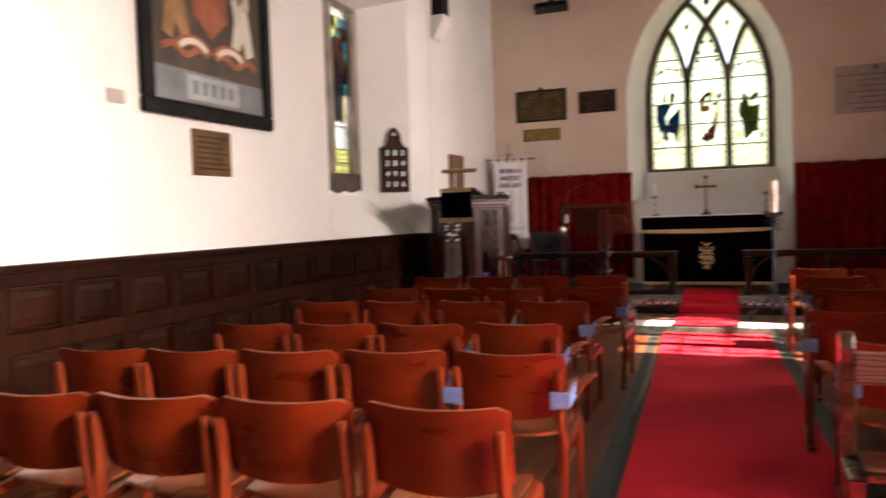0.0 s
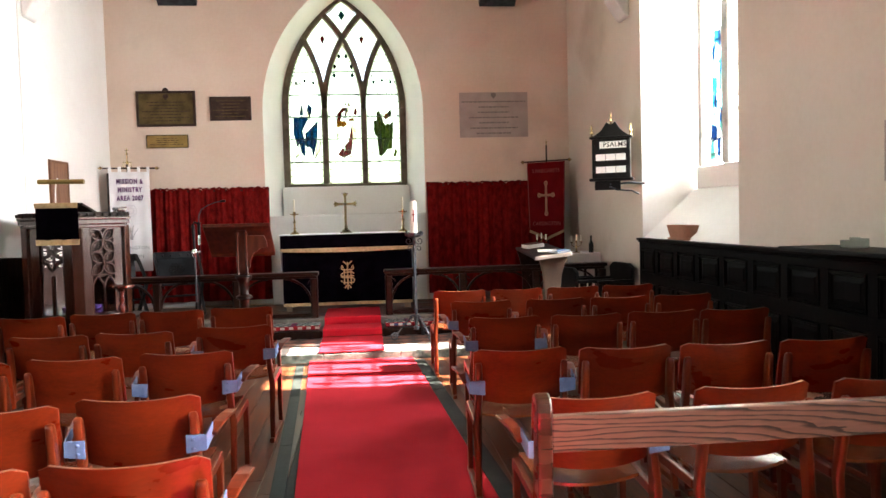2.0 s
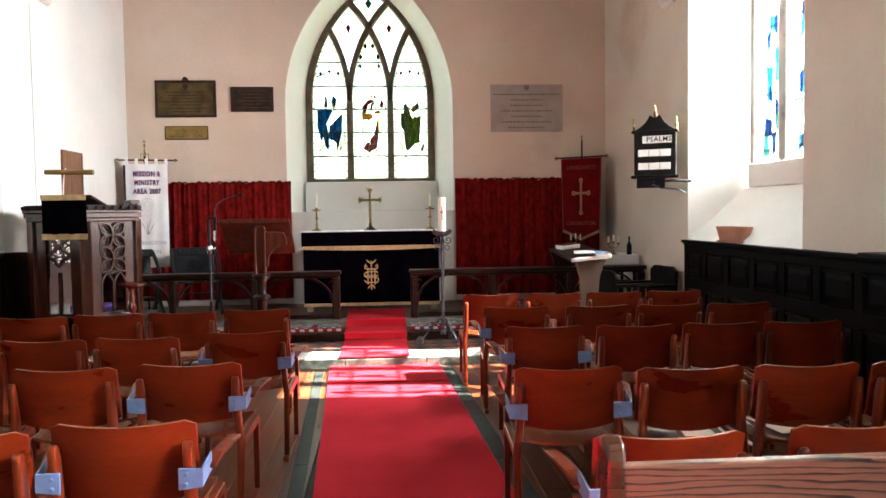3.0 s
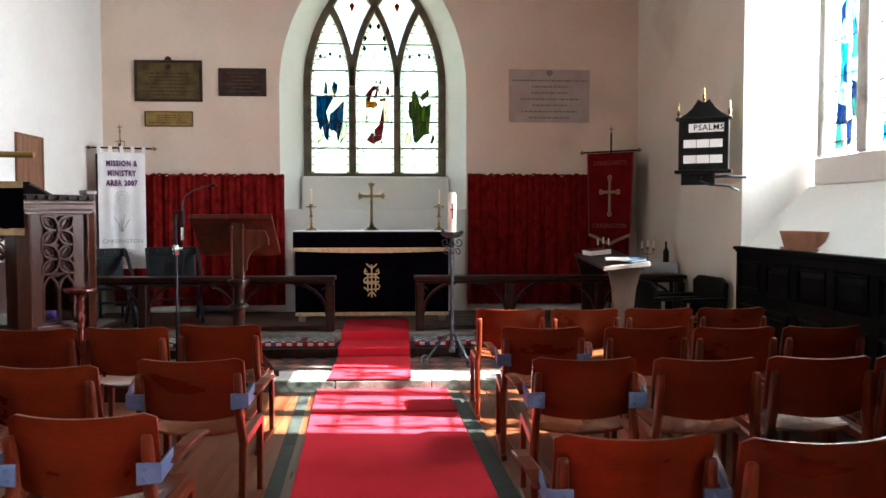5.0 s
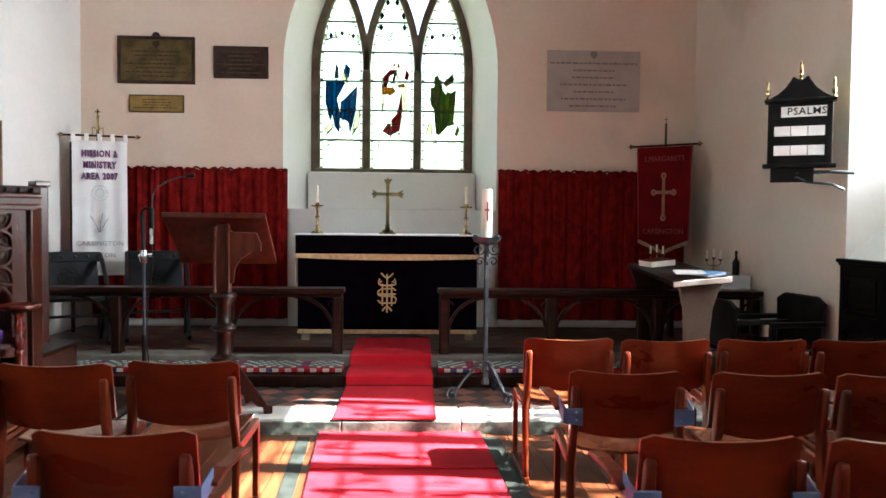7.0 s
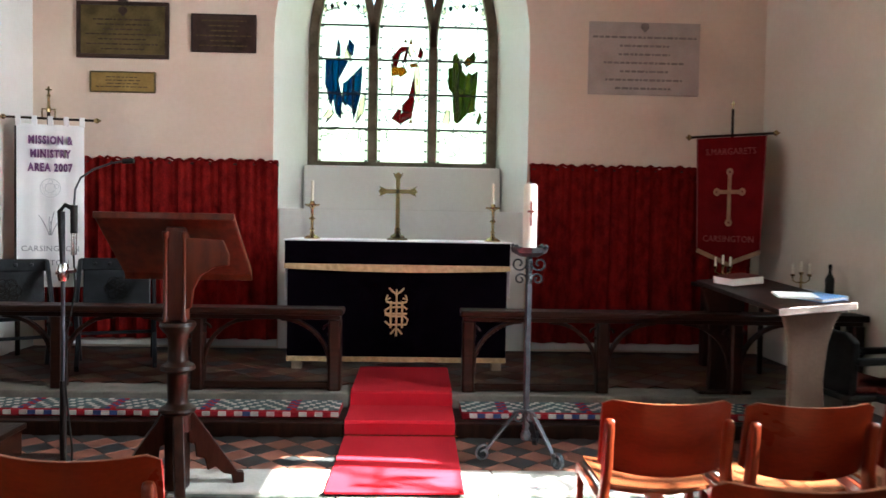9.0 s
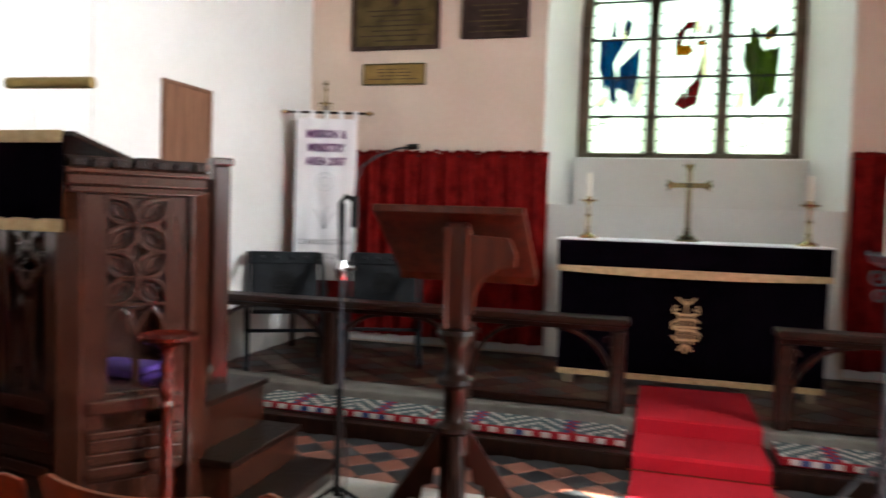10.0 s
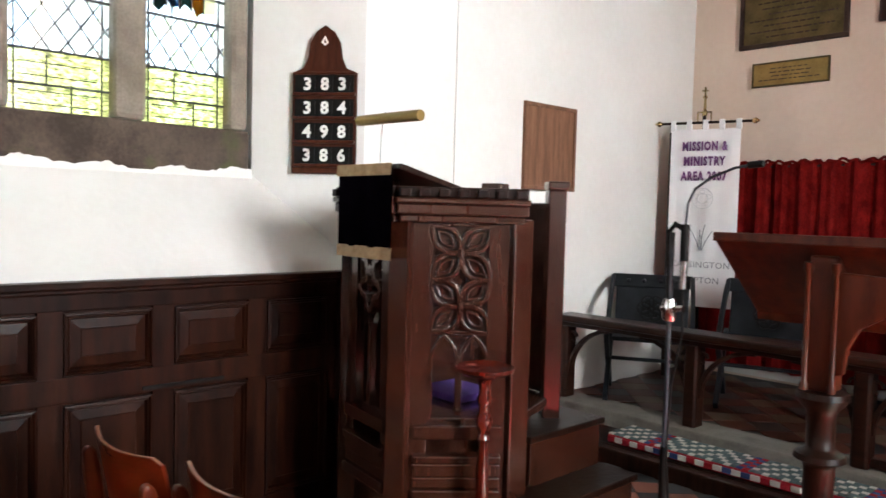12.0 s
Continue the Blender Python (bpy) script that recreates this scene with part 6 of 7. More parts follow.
part("microphone", bm, BLACK, mic, "small black microphone", 0, True)
bm = bmesh.new()
tube(bm, [(0.048, 0, 1.20), (0.06, -0.01, 1.05), (0.03, -0.02, 0.85), (0.02, -0.02, 0.6), (0.05, -0.02, 0.3), (0.04, -0.02, 0.08), (0.15, 0.05, 0.008), (0.35, 0.3, 0.006)], 0.0045, 6)
part("cable", bm, BLACK, mic, "", 0, True)
for a in (80, 200, 320):
    bm = bmesh.new()
    c, s = math.cos(radians(a)), math.sin(radians(a))
    tube(bm, [(0.012 * c, 0.012 * s, 0.19), (0.28 * c, 0.28 * s, 0.012)], 0.009, 8)
    part("leg", bm, BLACK, mic, "", 0, True)

pas = thing("paschal_candle_stand", "blackened wrought iron candle stand with scrolled feet", "candle stand", place=pose(0.738, 10.26, 0.092))
bm = bmesh.new()
tube(bm, [(0, 0, 0.14), (0, 0, 1.19)], 0.019, 4)
part("shaft", bm, IRON, pas)
bm = bmesh.new()
lathe(bm, [(0.05, 1.19), (0.10, 1.215), (0.112, 1.245), (0.105, 1.245), (0.09, 1.222), (0.01, 1.215)], seg=8)
for a in range(4):
    c, s = math.cos(a * 1.571 + 0.785), math.sin(a * 1.571 + 0.785)
    tube(bm, [(c * 0.105, s * 0.105, 1.24), (c * 0.125, s * 0.125, 1.255)], 0.012, 6)
part("drip_pan", bm, IRON, pas)


def curl(cx, cz, r0, turns, start, way=1, n=18):
    return [(cx + (r0 * (1 - 0.75 * i / n)) * math.cos(start + way * turns * 2 * math.pi * i / n), cz + (r0 * (1 - 0.75 * i / n)) * math.sin(start + way * turns * 2 * math.pi * i / n)) for i in range(n + 1)]


for a in (0, 90, 180, 270):
    bm = bmesh.new()
    pts = curl(0.06, 1.15, 0.045, 1.2, math.pi) + []
    sweep(bm, [(x, 0, z) for x, z in pts], 0.009, 0.016)
    pts = curl(0.05, 1.06, 0.036, 1.2, math.pi, -1)
    sweep(bm, [(x, 0, z) for x, z in pts], 0.009, 0.016)
    bm.transform(pose(0, 0, 0, 0, 0, a))
    part("scroll", bm, IRON, pas)
for a in (-55, 190, 68):
    bm = bmesh.new()
    path = [(0.0, 0.30), (0.04, 0.30), (0.10, 0.24), (0.18, 0.15), (0.245, 0.065)] + [(x, z) for x, z in curl(0.255, 0.062, 0.052, 1.3, 2.4, -1)][1:]
    sweep(bm, [(x, 0, max(z, 0.008)) for x, z in path], 0.012, 0.026)
    pts = curl(0.045, 0.26, 0.04, 1.2, 0.5)
    sweep(bm, [(x, 0, z) for x, z in pts], 0.010, 0.02)
    bm.transform(pose(0, 0, 0, 0, 0, a))
    part("foot", bm, IRON, pas, "scrolled iron foot")
bm = bmesh.new()
lathe(bm, [(0.03, 0.13), (0.03, 0.16), (0.02, 0.18)], seg=10)
part("boss", bm, IRON, pas)
candle = thing("paschal_candle", "thick cream candle with faint red and gold marks", "candle")
bm = bmesh.new()
lathe(bm, [(0.040, 1.31), (0.040, 1.685), (0.030, 1.70), (0.012, 1.69)], (0.738, 10.26, 0), 20)
part("wax", bm, WAX, candle, "", 0, True)
bm = bmesh.new()
tube(bm, [(0.738, 10.26, 1.69), (0.739, 10.26, 1.712)], 0.003, 6)
part("wick", bm, BLACK, candle)
part("marks", B((0.732, 0.744, 10.2185, 10.2205, 1.46, 1.60), (0.717, 0.759, 10.219, 10.221, 1.535, 1.547)), DULL_RED, candle, "red cross mark")


# ---- desk, credence table and chairs by the south wall ----
desk = thing("choir_desk", "long narrow reading desk with flared fawn support", "desk")
m = Matrix.Translation((2.33, 10.72, 1.06)) @ pose(0, 0, 0, 2.0, -6, -3)
bm = bmesh.new()
box(bm, -0.21, 0.21, -0.72, 0.72, -0.02, 0.012, m)
part("top", bm, OAK_DARK, desk, "", 0.004)
bm = bmesh.new()
box(bm, -0.212, 0.212, -0.735, -0.721, -0.024, 0.016, m)
part("end_strip", bm, SLATE_MARBLE, desk, "pale edge strip", 0.003)
for y, mat in ((10.10, FAWN), (11.28, OAK_DARK)):
    bm = bmesh.new()
    prism(bm, [(2.20, 0.26), (2.42, 0.26), (2.40, 0.62), (2.42, 0.82), (2.46, 0.95), (2.50, 1.005), (2.14, 1.04), (2.17, 0.95), (2.20, 0.82), (2.21, 0.62)], "y", y, y + 0.05)
    part("support", bm, mat, desk, "flared support", 0.01)
    part("foot", B((2.12, 2.50, y - 0.05, y + 0.10, 0.09 if y < 10.7 else 0.27, 0.2599 if y < 10.7 else 0.30)), OAK_DARK, desk, "", 0.006)


def book(x, y, z, w, d, h, turn, mat, label):
    b = thing("book", label, "book", "books on the desk", pose(x, y, z, 0, -6, turn))
    part("pages", B((-w / 2 + 0.004, w / 2 - 0.004, -d / 2 + 0.004, d / 2 - 0.006, 0.004, h - 0.004)), WHITE_CARD, b)
    part("cover", B((-w / 2, w / 2, -d / 2, d / 2, 0, 0.0039), (-w / 2, w / 2, -d / 2, d / 2, h - 0.0039, h), (-w / 2, w / 2, d / 2 - 0.0055, d / 2, 0.004, h - 0.004)), mat, b, "", 0.001)


book(2.42, 10.2, 1.066, 0.16, 0.23, 0.022, 12, BOOK_BLUE, "blue covered booklet lying on the desk")
book(2.28, 10.22, 1.08, 0.15, 0.22, 0.012, 80, WHITE_CARD, "white service sheet lying on the desk")
book(2.30, 11.05, 1.085, 0.22, 0.30, 0.055, 4, BOOK_RED, "thick red book lying on the desk")
credence = thing("credence_table", "small side table with white crocheted cloth", "table")
part("tabletop", B((2.86, 3.30, 11.45, 12.05, 0.94, 0.965)), OAK_DARK, credence, "", 0.004)
for x in (2.89, 3.24):
    for y in (11.48, 11.99):
        part("leg", B((x, x + 0.035, y, y + 0.035, 0.27, 0.9399)), OAK_DARK, credence, "", 0.004)
ct = thing("table_cloth", "white cloth with lace edge on the side table", "table cloth")
part("cloth", B((2.85, 3.305, 11.44, 12.06, 0.966, 0.974), (2.85, 3.305, 11.436, 11.4399, 0.86, 0.972)), LINEN, ct, "", 0.002)
lace = bmesh.new()
for i in range(16):
    x = 2.86 + 0.029 * i
    prism(lace, [(x - 0.012, 0.861), (x, 0.82), (x + 0.012, 0.861)], "y", 11.4362, 11.4392)
part("lace", lace, LINEN, ct)


def candelabra(x, y, z):
    c = thing("candelabrum", "small brass candelabrum with white candles", "candelabrum", "small candelabra")
    bm = bmesh.new()
    lathe(bm, [(0.05, 0), (0.05, 0.008), (0.012, 0.02), (0.01, 0.07), (0.016, 0.08), (0.008, 0.10), (0.008, 0.15)], (x, y, z), 12)
    part("stem", bm, BRASS, c, "", 0, True)
    for s in (-1, 0, 1):
        bm = bmesh.new()
        if s:
            tube(bm, [(x, y, z + 0.09), (x + s * 0.03, y, z + 0.08), (x + s * 0.065, y, z + 0.10), (x + s * 0.065, y, z + 0.13)], 0.005, 6)
        lathe(bm, [(0.014, 0.13), (0.018, 0.145), (0.012, 0.15)], (x + s * 0.065, y, z + (0.0 if s else 0.015)), 10)
        part("arm", bm, BRASS, c, "", 0, True)
        bm = bmesh.new()
        lathe(bm, [(0.010, 0.148), (0.010, 0.225), (0.003, 0.23)], (x + s * 0.065, y, z + (0.0 if s else 0.015)), 8)
        part("candle", bm, WAX, c, "short white candle", 0, True)


candelabra(3.02, 11.60, 0.974)
candelabra(2.72, 12.35, 0.985)
shelf = tagged(part("corner_shelf", B((2.5, 2.95, 12.2, 12.5, 0.955, 0.985), (2.55, 2.60, 12.3, 12.4, 0.27, 0.9549), (2.85, 2.90, 12.3, 12.4, 0.27, 0.9549)), OAK_DARK, None, "", 0.004), "narrow dark side table below the red banner", "table")
bottle = thing("bottle", "dark glass bottle on the side table", "bottle", place=pose(3.20, 11.52, 0.974))
bm = bmesh.new()
lathe(bm, [(0.03, 0), (0.032, 0.01), (0.032, 0.12), (0.012, 0.16), (0.011, 0.20)], seg=14)
part("body", bm, BLACK, bottle, "", 0, True)
bm = bmesh.new()
lathe(bm, [(0.013, 0.2), (0.013, 0.225), (0.008, 0.23)], seg=10)
part("stopper", bm, BLACK, bottle, "", 0, True)


def dark_seat(x, y, turn, label, top):
    """A low dark wooden chair with a broad solid back."""
    c = thing("sanctuary_chair", label, "chair", "dark chairs by the south wall", pose(x, y, 0.092, 0, 0, turn))
    bm = bmesh.new()
    prism(bm, [(-0.25, 0.42), (-0.27, top - 0.05), (-0.18, top), (0.18, top), (0.27, top - 0.05), (0.25, 0.42)], "y", 0.19, 0.24)
    part("backrest", bm, BLACK, c, "", 0.012)
    part("seat", B((-0.25, 0.25, -0.25, 0.24, 0.38, 0.42)), BLACK, c, "", 0.01)
    part("seat_pad", B((-0.22, 0.22, -0.22, 0.16, 0.421, 0.46)), BOOK_RED, c, "dull red seat pad", 0.015)
    for s in (-1, 1):
        part("arm", B((*sorted((s * 0.24, s * 0.29)), -0.24, 0.22, 0.60, 0.64)), BLACK, c, "", 0.01)
        for yy in (-0.22, 0.18):
            part("leg", B((*sorted((s * 0.21, s * 0.25)), yy, yy + 0.045, 0.0, 0.599 if yy < 0 else 0.379)), BLACK, c, "", 0.006)


dark_seat(2.78, 10.45, 100, "black wooden armchair with a dull red seat", 0.78)
dark_seat(3.00, 10.30, -80, "black wooden chair against the south wall", 0.82)

# ---- folding sanctuary chairs behind the rail ----


def glastonbury(m, label):
    c = thing("folding_chair", label, "chair", "sanctuary folding chairs", m)
    bm = bmesh.new()
    box(bm, -0.26, 0.26, -0.018, 0.018, 0.0, 0.40, Matrix.Translation((0, 0.20, 0.44)) @ pose(0, 0, 0, -14, 0, 0))
    part("back_panel", bm, GREY_CHAIR, c, "carved charcoal back", 0.012)
    bm = bmesh.new()
    for r_ in (0.085, 0.05):
        for k in range(6):
            t = k * 1.047
            sweep(bm, [(0.055 * math.cos(t) + (r_ - 0.04) * math.cos(b * 0.785), 0, -0.03 + 0.055 * math.sin(t) + (r_ - 0.04) * math.sin(b * 0.785)) for b in range(8)], 0.012, 0.022, closed=True)
    back = Matrix.Translation((0, 0.20, 0.44)) @ pose(0, 0, 0, -14, 0, 0) @ Matrix.Translation((0, -0.02, 0.19))
    bm.transform(back)
    part("carving", bm, BLACK, c, "raised black rosette carving")
    bm = bmesh.new()
    box(bm, -0.285, 0.285, -0.036, -0.019, 0.315, 0.415, Matrix.Translation((0, 0.20, 0.44)) @ pose(0, 0, 0, -14, 0, 0))
    part("top_rail", bm, GREY_CHAIR, c, "broad top rail", 0.008)
    for x in (-0.17, -0.06, 0.06, 0.17):
        bm = bmesh.new()
        lathe(bm, [(0.016, 0), (0.010, 0.012)], (0, 0, 0), 8)
        for v in bm.verts:
            v.co = Vector((x + v.co.x, -0.016 - v.co.z, 0.175 + v.co.y))
        bm.transform(back)
        part("boss", bm, GREY_CHAIR, c)
    part("seat", B((-0.25, 0.25, -0.24, 0.20, 0.42, 0.45)), GREY_CHAIR, c, "", 0.008)
    for s in (-1, 1):
        x0, x1 = sorted((s * 0.262, s * 0.30))
        for d in (1, -1):
            bm = bmesh.new()
            sweep(bm, [((x0 + x1) / 2 + (0.004 * d), -d * 0.26, 0.02), ((x0 + x1) / 2 + (0.004 * d), 0, 0.26), ((x0 + x1) / 2 + (0.004 * d), d * 0.22, 0.47)], 0.065, 0.034, up=(1, 0, 0))
            part("leg", bm, GREY_CHAIR, c, "", 0.006)
        bm = bmesh.new()
        sweep(bm, [((x0 + x1) / 2, -0.24, 0.46), ((x0 + x1) / 2, -0.10, 0.60), ((x0 + x1) / 2, 0.10, 0.74), ((x0 + x1) / 2, 0.26, 0.82)], 0.06, 0.03, up=(1, 0, 0))
        part("arm", bm, GREY_CHAIR, c, "sloping arm", 0.008)
    bm = bmesh.new()
    tube(bm, [(-0.29, 0, 0.26), (0.29, 0, 0.26)], 0.014, 8)
    part("stretcher", bm, GREY_CHAIR, c, "", 0, True)
    return c


glastonbury(pose(-2.98, 11.72, 0.272, 0, 0, 30), "charcoal folding chair with carved back beside the north wall")
glastonbury(pose(-2.33, 12.12, 0.272, 0, 0, 20), "charcoal folding chair with carved back before the red curtain")

# ---- boards on the side walls ----
hymn = thing("hymn_board", "dark wooden hymn board with white numbers", "hymn board",
             place=Matrix.Translation((-3.43 - 0.5 * 0.342, 9.5 - 0.4 * 0.342, 0)) @ pose(0, 0, 0, 0, 0, math.degrees(math.atan2(0.4, 0.5))) @ Matrix.Translation((0, -0.02, -0.03)))
bm = bmesh.new()
out = [(-0.18, 1.765), (0.18, 1.765), (0.18, 2.31), (0.12, 2.335), (0.095, 2.39), (0.085, 2.47), (0.05, 2.53), (0, 2.565), (-0.05, 2.53), (-0.085, 2.47), (-0.095, 2.39), (-0.12, 2.335), (-0.18, 2.31)]
prism(bm, out, "y", -0.012, 0.012)
part("board", bm, BOARD_WOOD, hymn, "", 0.004)
for i, num in enumerate(("383", "384", "498", "386")):
    z = 2.245 - 0.128 * i
    part("slot", B((-0.165, 0.165, -0.0135, -0.0121, z - 0.045, z + 0.05)), BLACK, hymn)
    part("ledge", B((-0.175, 0.175, -0.032, -0.0136, z - 0.062, z - 0.044)), BOARD_WOOD, hymn, "", 0.003)
    for j, d in enumerate(num):
        x = -0.093 + 0.097 * j
        part("number_card", B((x - 0.043, x + 0.043, -0.0175, -0.0140, z - 0.043, z + 0.045)), BLACK, hymn, "black number card")
        text_on("number", d, 0.092, WHITE_CARD, pose(x, -0.0185, z, 90, 0, 0), hymn, 0.001, 1.0, 0.003)
part("ledge", B((-0.175, 0.175, -0.026, -0.0136, 2.298, 2.312)), BOARD_WOOD, hymn, "", 0.003)
bm = bmesh.new()
sweep(bm, [(0, -0.014, 2.50), (-0.014, -0.014, 2.47), (0, -0.014, 2.46), (0.014, -0.014, 2.47)], 0.012, 0.004, closed=True)
part("trefoil", bm, WHITE_CARD, hymn)

psalm = thing("psalm_board", "black psalm board with gilt finials on an iron bracket", "psalm board",
              place=pose(2.98, 9.985, 0, 0, 0, math.degrees(math.atan2(9.87 - 10.10, 0.42))))
PW = 0.215
part("case", B((-PW, PW, 0.0, 0.07, 1.90, 2.345)), BLACK, psalm, "", 0.006)
part("base_moulding", B((-PW - 0.03, PW + 0.03, -0.03, 0.09, 1.868, 1.8995)), BLACK, psalm, "", 0.008)
part("top_moulding", B((-PW - 0.025, PW + 0.025, -0.025, 0.085, 2.3455, 2.372)), BLACK, psalm, "", 0.008)
bm = bmesh.new()
prism(bm, [(-PW, 2.373), (PW, 2.373), (0.15, 2.41), (0.10, 2.455), (0.06, 2.515), (0.05, 2.535), (0.0, 2.50), (-0.05, 2.535), (-0.06, 2.515), (-0.10, 2.455), (-0.15, 2.41)], "y", 0.005, 0.06)
part("ogee_top", bm, BLACK, psalm, "", 0.004)
for x, z in ((-PW - 0.005, 2.373), (PW + 0.005, 2.373), (0, 2.505)):
    bm = bmesh.new()
    lathe(bm, [(0.018, 0), (0.016, 0.01), (0.008, 0.02), (0.018, 0.04), (0.018, 0.055), (0.008, 0.07), (0.012, 0.09), (0.010, 0.12), (0.004, 0.14)], (x, 0.03, z), 12)
    part("finial", bm, BRASS, psalm, "gilt finial", 0, True)
for i, z in enumerate((2.275, 2.135, 1.995)):
    part("slot", B((-PW + 0.03, PW - 0.03, -0.004, -0.0005, z - 0.05, z + 0.05)), BLACK, psalm, "", 0.002)
    if i == 0:
        part("card", B((-0.125, 0.175, -0.0075, -0.0045, z - 0.038, z + 0.038)), WHITE_CARD, psalm, "white card")
        text_on("lettering", "PSALMS", 0.072, BLACK, pose(0.045, -0.0085, z, 90, 0, 0), psalm, 0.001, 1.1, 0.001)
    else:
        for j in range(3):
            x = -0.115 + 0.113 * j
            part("card", B((x - 0.054, x + 0.054, -0.0075, -0.0045, z - 0.036, z + 0.036)), WHITE_CARD, psalm, "blank white card")
part("bracket_plate", B((-0.19, 0.10, 0.01, 0.05, 1.765, 1.8675)), BLACK, psalm, "", 0.004)
bm = bmesh.new()
tube(bm, [(-0.02, 0.02, 1.83), (0.20, 0.05, 1.84), (0.36, 0.08, 1.83)], 0.014, 8)
tube(bm, [(-0.02, 0.0, 1.80), (0.06, 0.02, 1.765), (0.22, 0.05, 1.75), (0.30, 0.07, 1.71)], 0.010, 8)
part("swing_arm", bm, IRON, psalm, "grey iron swing arm", 0, True)

memo = thing("memorial_board", "plain brown wooden memorial board on the north wall", "plaque")
part("panel", B((NX + 0.003, NX + 0.02, 10.82, 11.33, 1.73, 2.27)), MEMO_WOOD, memo, "", 0.002)
bm = bmesh.new()
for a, b, c, d in ((10.80, 11.35, 1.71, 1.735), (10.80, 11.35, 2.265, 2.29), (10.80, 10.825, 1.7351, 2.2649), (11.325, 11.35, 1.7351, 2.2649)):
    box(bm, NX + 0.003, NX + 0.03, a, b, c, d)
part("frame", bm, MEMO_WOOD, memo, "", 0.003)

# painted coat of arms in a black frame, with plain painted shapes
arms_y0, arms_y1, arms_z0, arms_z1 = 4.90, 6.43, 2.20, 3.62
arms = thing("painted_panel", "large dark painted heraldic panel in a black frame", "painting")
A_DARK = surface("painted_dark", (0.025, 0.018, 0.012), (0.075, 0.045, 0.022), 4, 0.5, bump=0.1, fine=60)
A_OCHRE = surface("painted_ochre", (0.22, 0.11, 0.035), (0.34, 0.18, 0.07), 8, 0.55, bump=0.1, fine=60)
A_RUST = surface("painted_rust", (0.22, 0.055, 0.025), (0.36, 0.11, 0.045), 8, 0.55, bump=0.1, fine=60)
A_GREY = surface("painted_grey", (0.12, 0.13, 0.14), (0.19, 0.20, 0.21), 5, 0.55, bump=0.1, fine=60)
A_WHITE = surface("painted_white", (0.50, 0.47, 0.40), (0.62, 0.58, 0.50), 8, 0.55, bump=0.1, fine=60)
AXF = NX + 0.03
part("panel", B((NX + 0.004, NX + 0.028, arms_y0 + 0.1, arms_y1 - 0.1, arms_z0 + 0.1, arms_z1 - 0.1)), A_DARK, arms)
bm = bmesh.new()
for a, b, c, d in ((arms_y0, arms_y1, arms_z0, arms_z0 + 0.11), (arms_y0, arms_y1, arms_z1 - 0.11, arms_z1), (arms_y0, arms_y0 + 0.11, arms_z0 + 0.1101, arms_z1 - 0.1101), (arms_y1 - 0.11, arms_y1, arms_z0 + 0.1101, arms_z1 - 0.1101)):
    box(bm, NX + 0.003, NX + 0.065, a, b, c, d)
part("frame", bm, BLACK, arms, "moulded black frame", 0.02)


def painted(name, mat, pts, lift=0.0):
    bm = bmesh.new()
    prism(bm, pts, "x", AXF - 0.0015, AXF + 0.002 + lift)
    part(name, bm, mat, arms)


A_PALE = surface("painted_pale_grey", (0.25, 0.275, 0.28), (0.33, 0.35, 0.35), 7, 0.55, bump=0.1, fine=60)
painted("grey_band", A_GREY, [(5.02, 2.32), (6.31, 2.32), (6.31, 2.545), (5.02, 2.56)])
painted("shield", A_RUST, [(5.47, 3.25), (5.47, 3.0), (5.67, 2.83), (5.87, 3.0), (5.87, 3.25)])
for k, mm in ((1, A_WHITE), (-1, A_OCHRE)):
    c = 5.67
    painted("supporter", mm, [(c + k * 0.24, 2.78), (c + k * 0.30, 3.05), (c + k * 0.26, 3.22), (c + k * 0.36, 3.32), (c + k * 0.46, 3.22), (c + k * 0.50, 3.0), (c + k * 0.54, 2.80), (c + k * 0.44, 2.76), (c + k * 0.40, 2.90), (c + k * 0.32, 2.76)])
bm = bmesh.new()
for k in (1, -1):
    sweep(bm, [(AXF + 0.002, 5.67 + k * (0.06 + 0.045 * i), 2.70 + 0.03 * math.sin(i * 0.9)) for i in range(12)], 0.05, 0.004, up=(1, 0, 0))
part("scrollwork", bm, A_RUST, arms)
for k in (1, -1):
    # curling rust ribbon with a white motto field, and a paw above it
    bm = bmesh.new()
    sweep(bm, [(AXF + 0.004, 5.67 + k * 0.22 + 0.20 * math.cos(0.35 + 0.245 * i), 2.655 + 0.13 * math.sin(0.35 + 0.245 * i)) for i in range(11)], 0.085, 0.003, up=(1, 0, 0))
    part("ribbon_border", bm, A_RUST, arms)
    bm = bmesh.new()
    sweep(bm, [(AXF + 0.0065, 5.67 + k * 0.22 + 0.17 * math.cos(0.5 + 0.214 * i), 2.665 + 0.115 * math.sin(0.5 + 0.214 * i)) for i in range(11)], 0.045, 0.003, up=(1, 0, 0))
    part("ribbon", bm, A_WHITE, arms, "white painted ribbon")
    for q in range(3):
        painted("mantling", (A_RUST, A_OCHRE, A_WHITE if k > 0 else A_RUST)[q], [(5.67 + k * (0.20 + 0.10 * q), 3.28 + 0.04 * q), (5.67 + k * (0.30 + 0.09 * q), 3.42 - 0.06 * q), (5.67 + k * (0.36 + 0.06 * q), 3.30 - 0.07 * q), (5.67 + k * (0.27 + 0.08 * q), 3.20 - 0.03 * q)], 0.004 + 0.003 * q)
painted("crown", A_OCHRE, [(5.53, 3.27), (5.81, 3.27), (5.84, 3.40), (5.75, 3.34), (5.67, 3.44), (5.59, 3.34), (5.50, 3.40)], 0.014)
painted("date_panel", A_PALE, [(5.36, 2.345), (5.98, 2.345), (5.98, 2.53), (5.36, 2.53)], 0.004)
bm = bmesh.new()
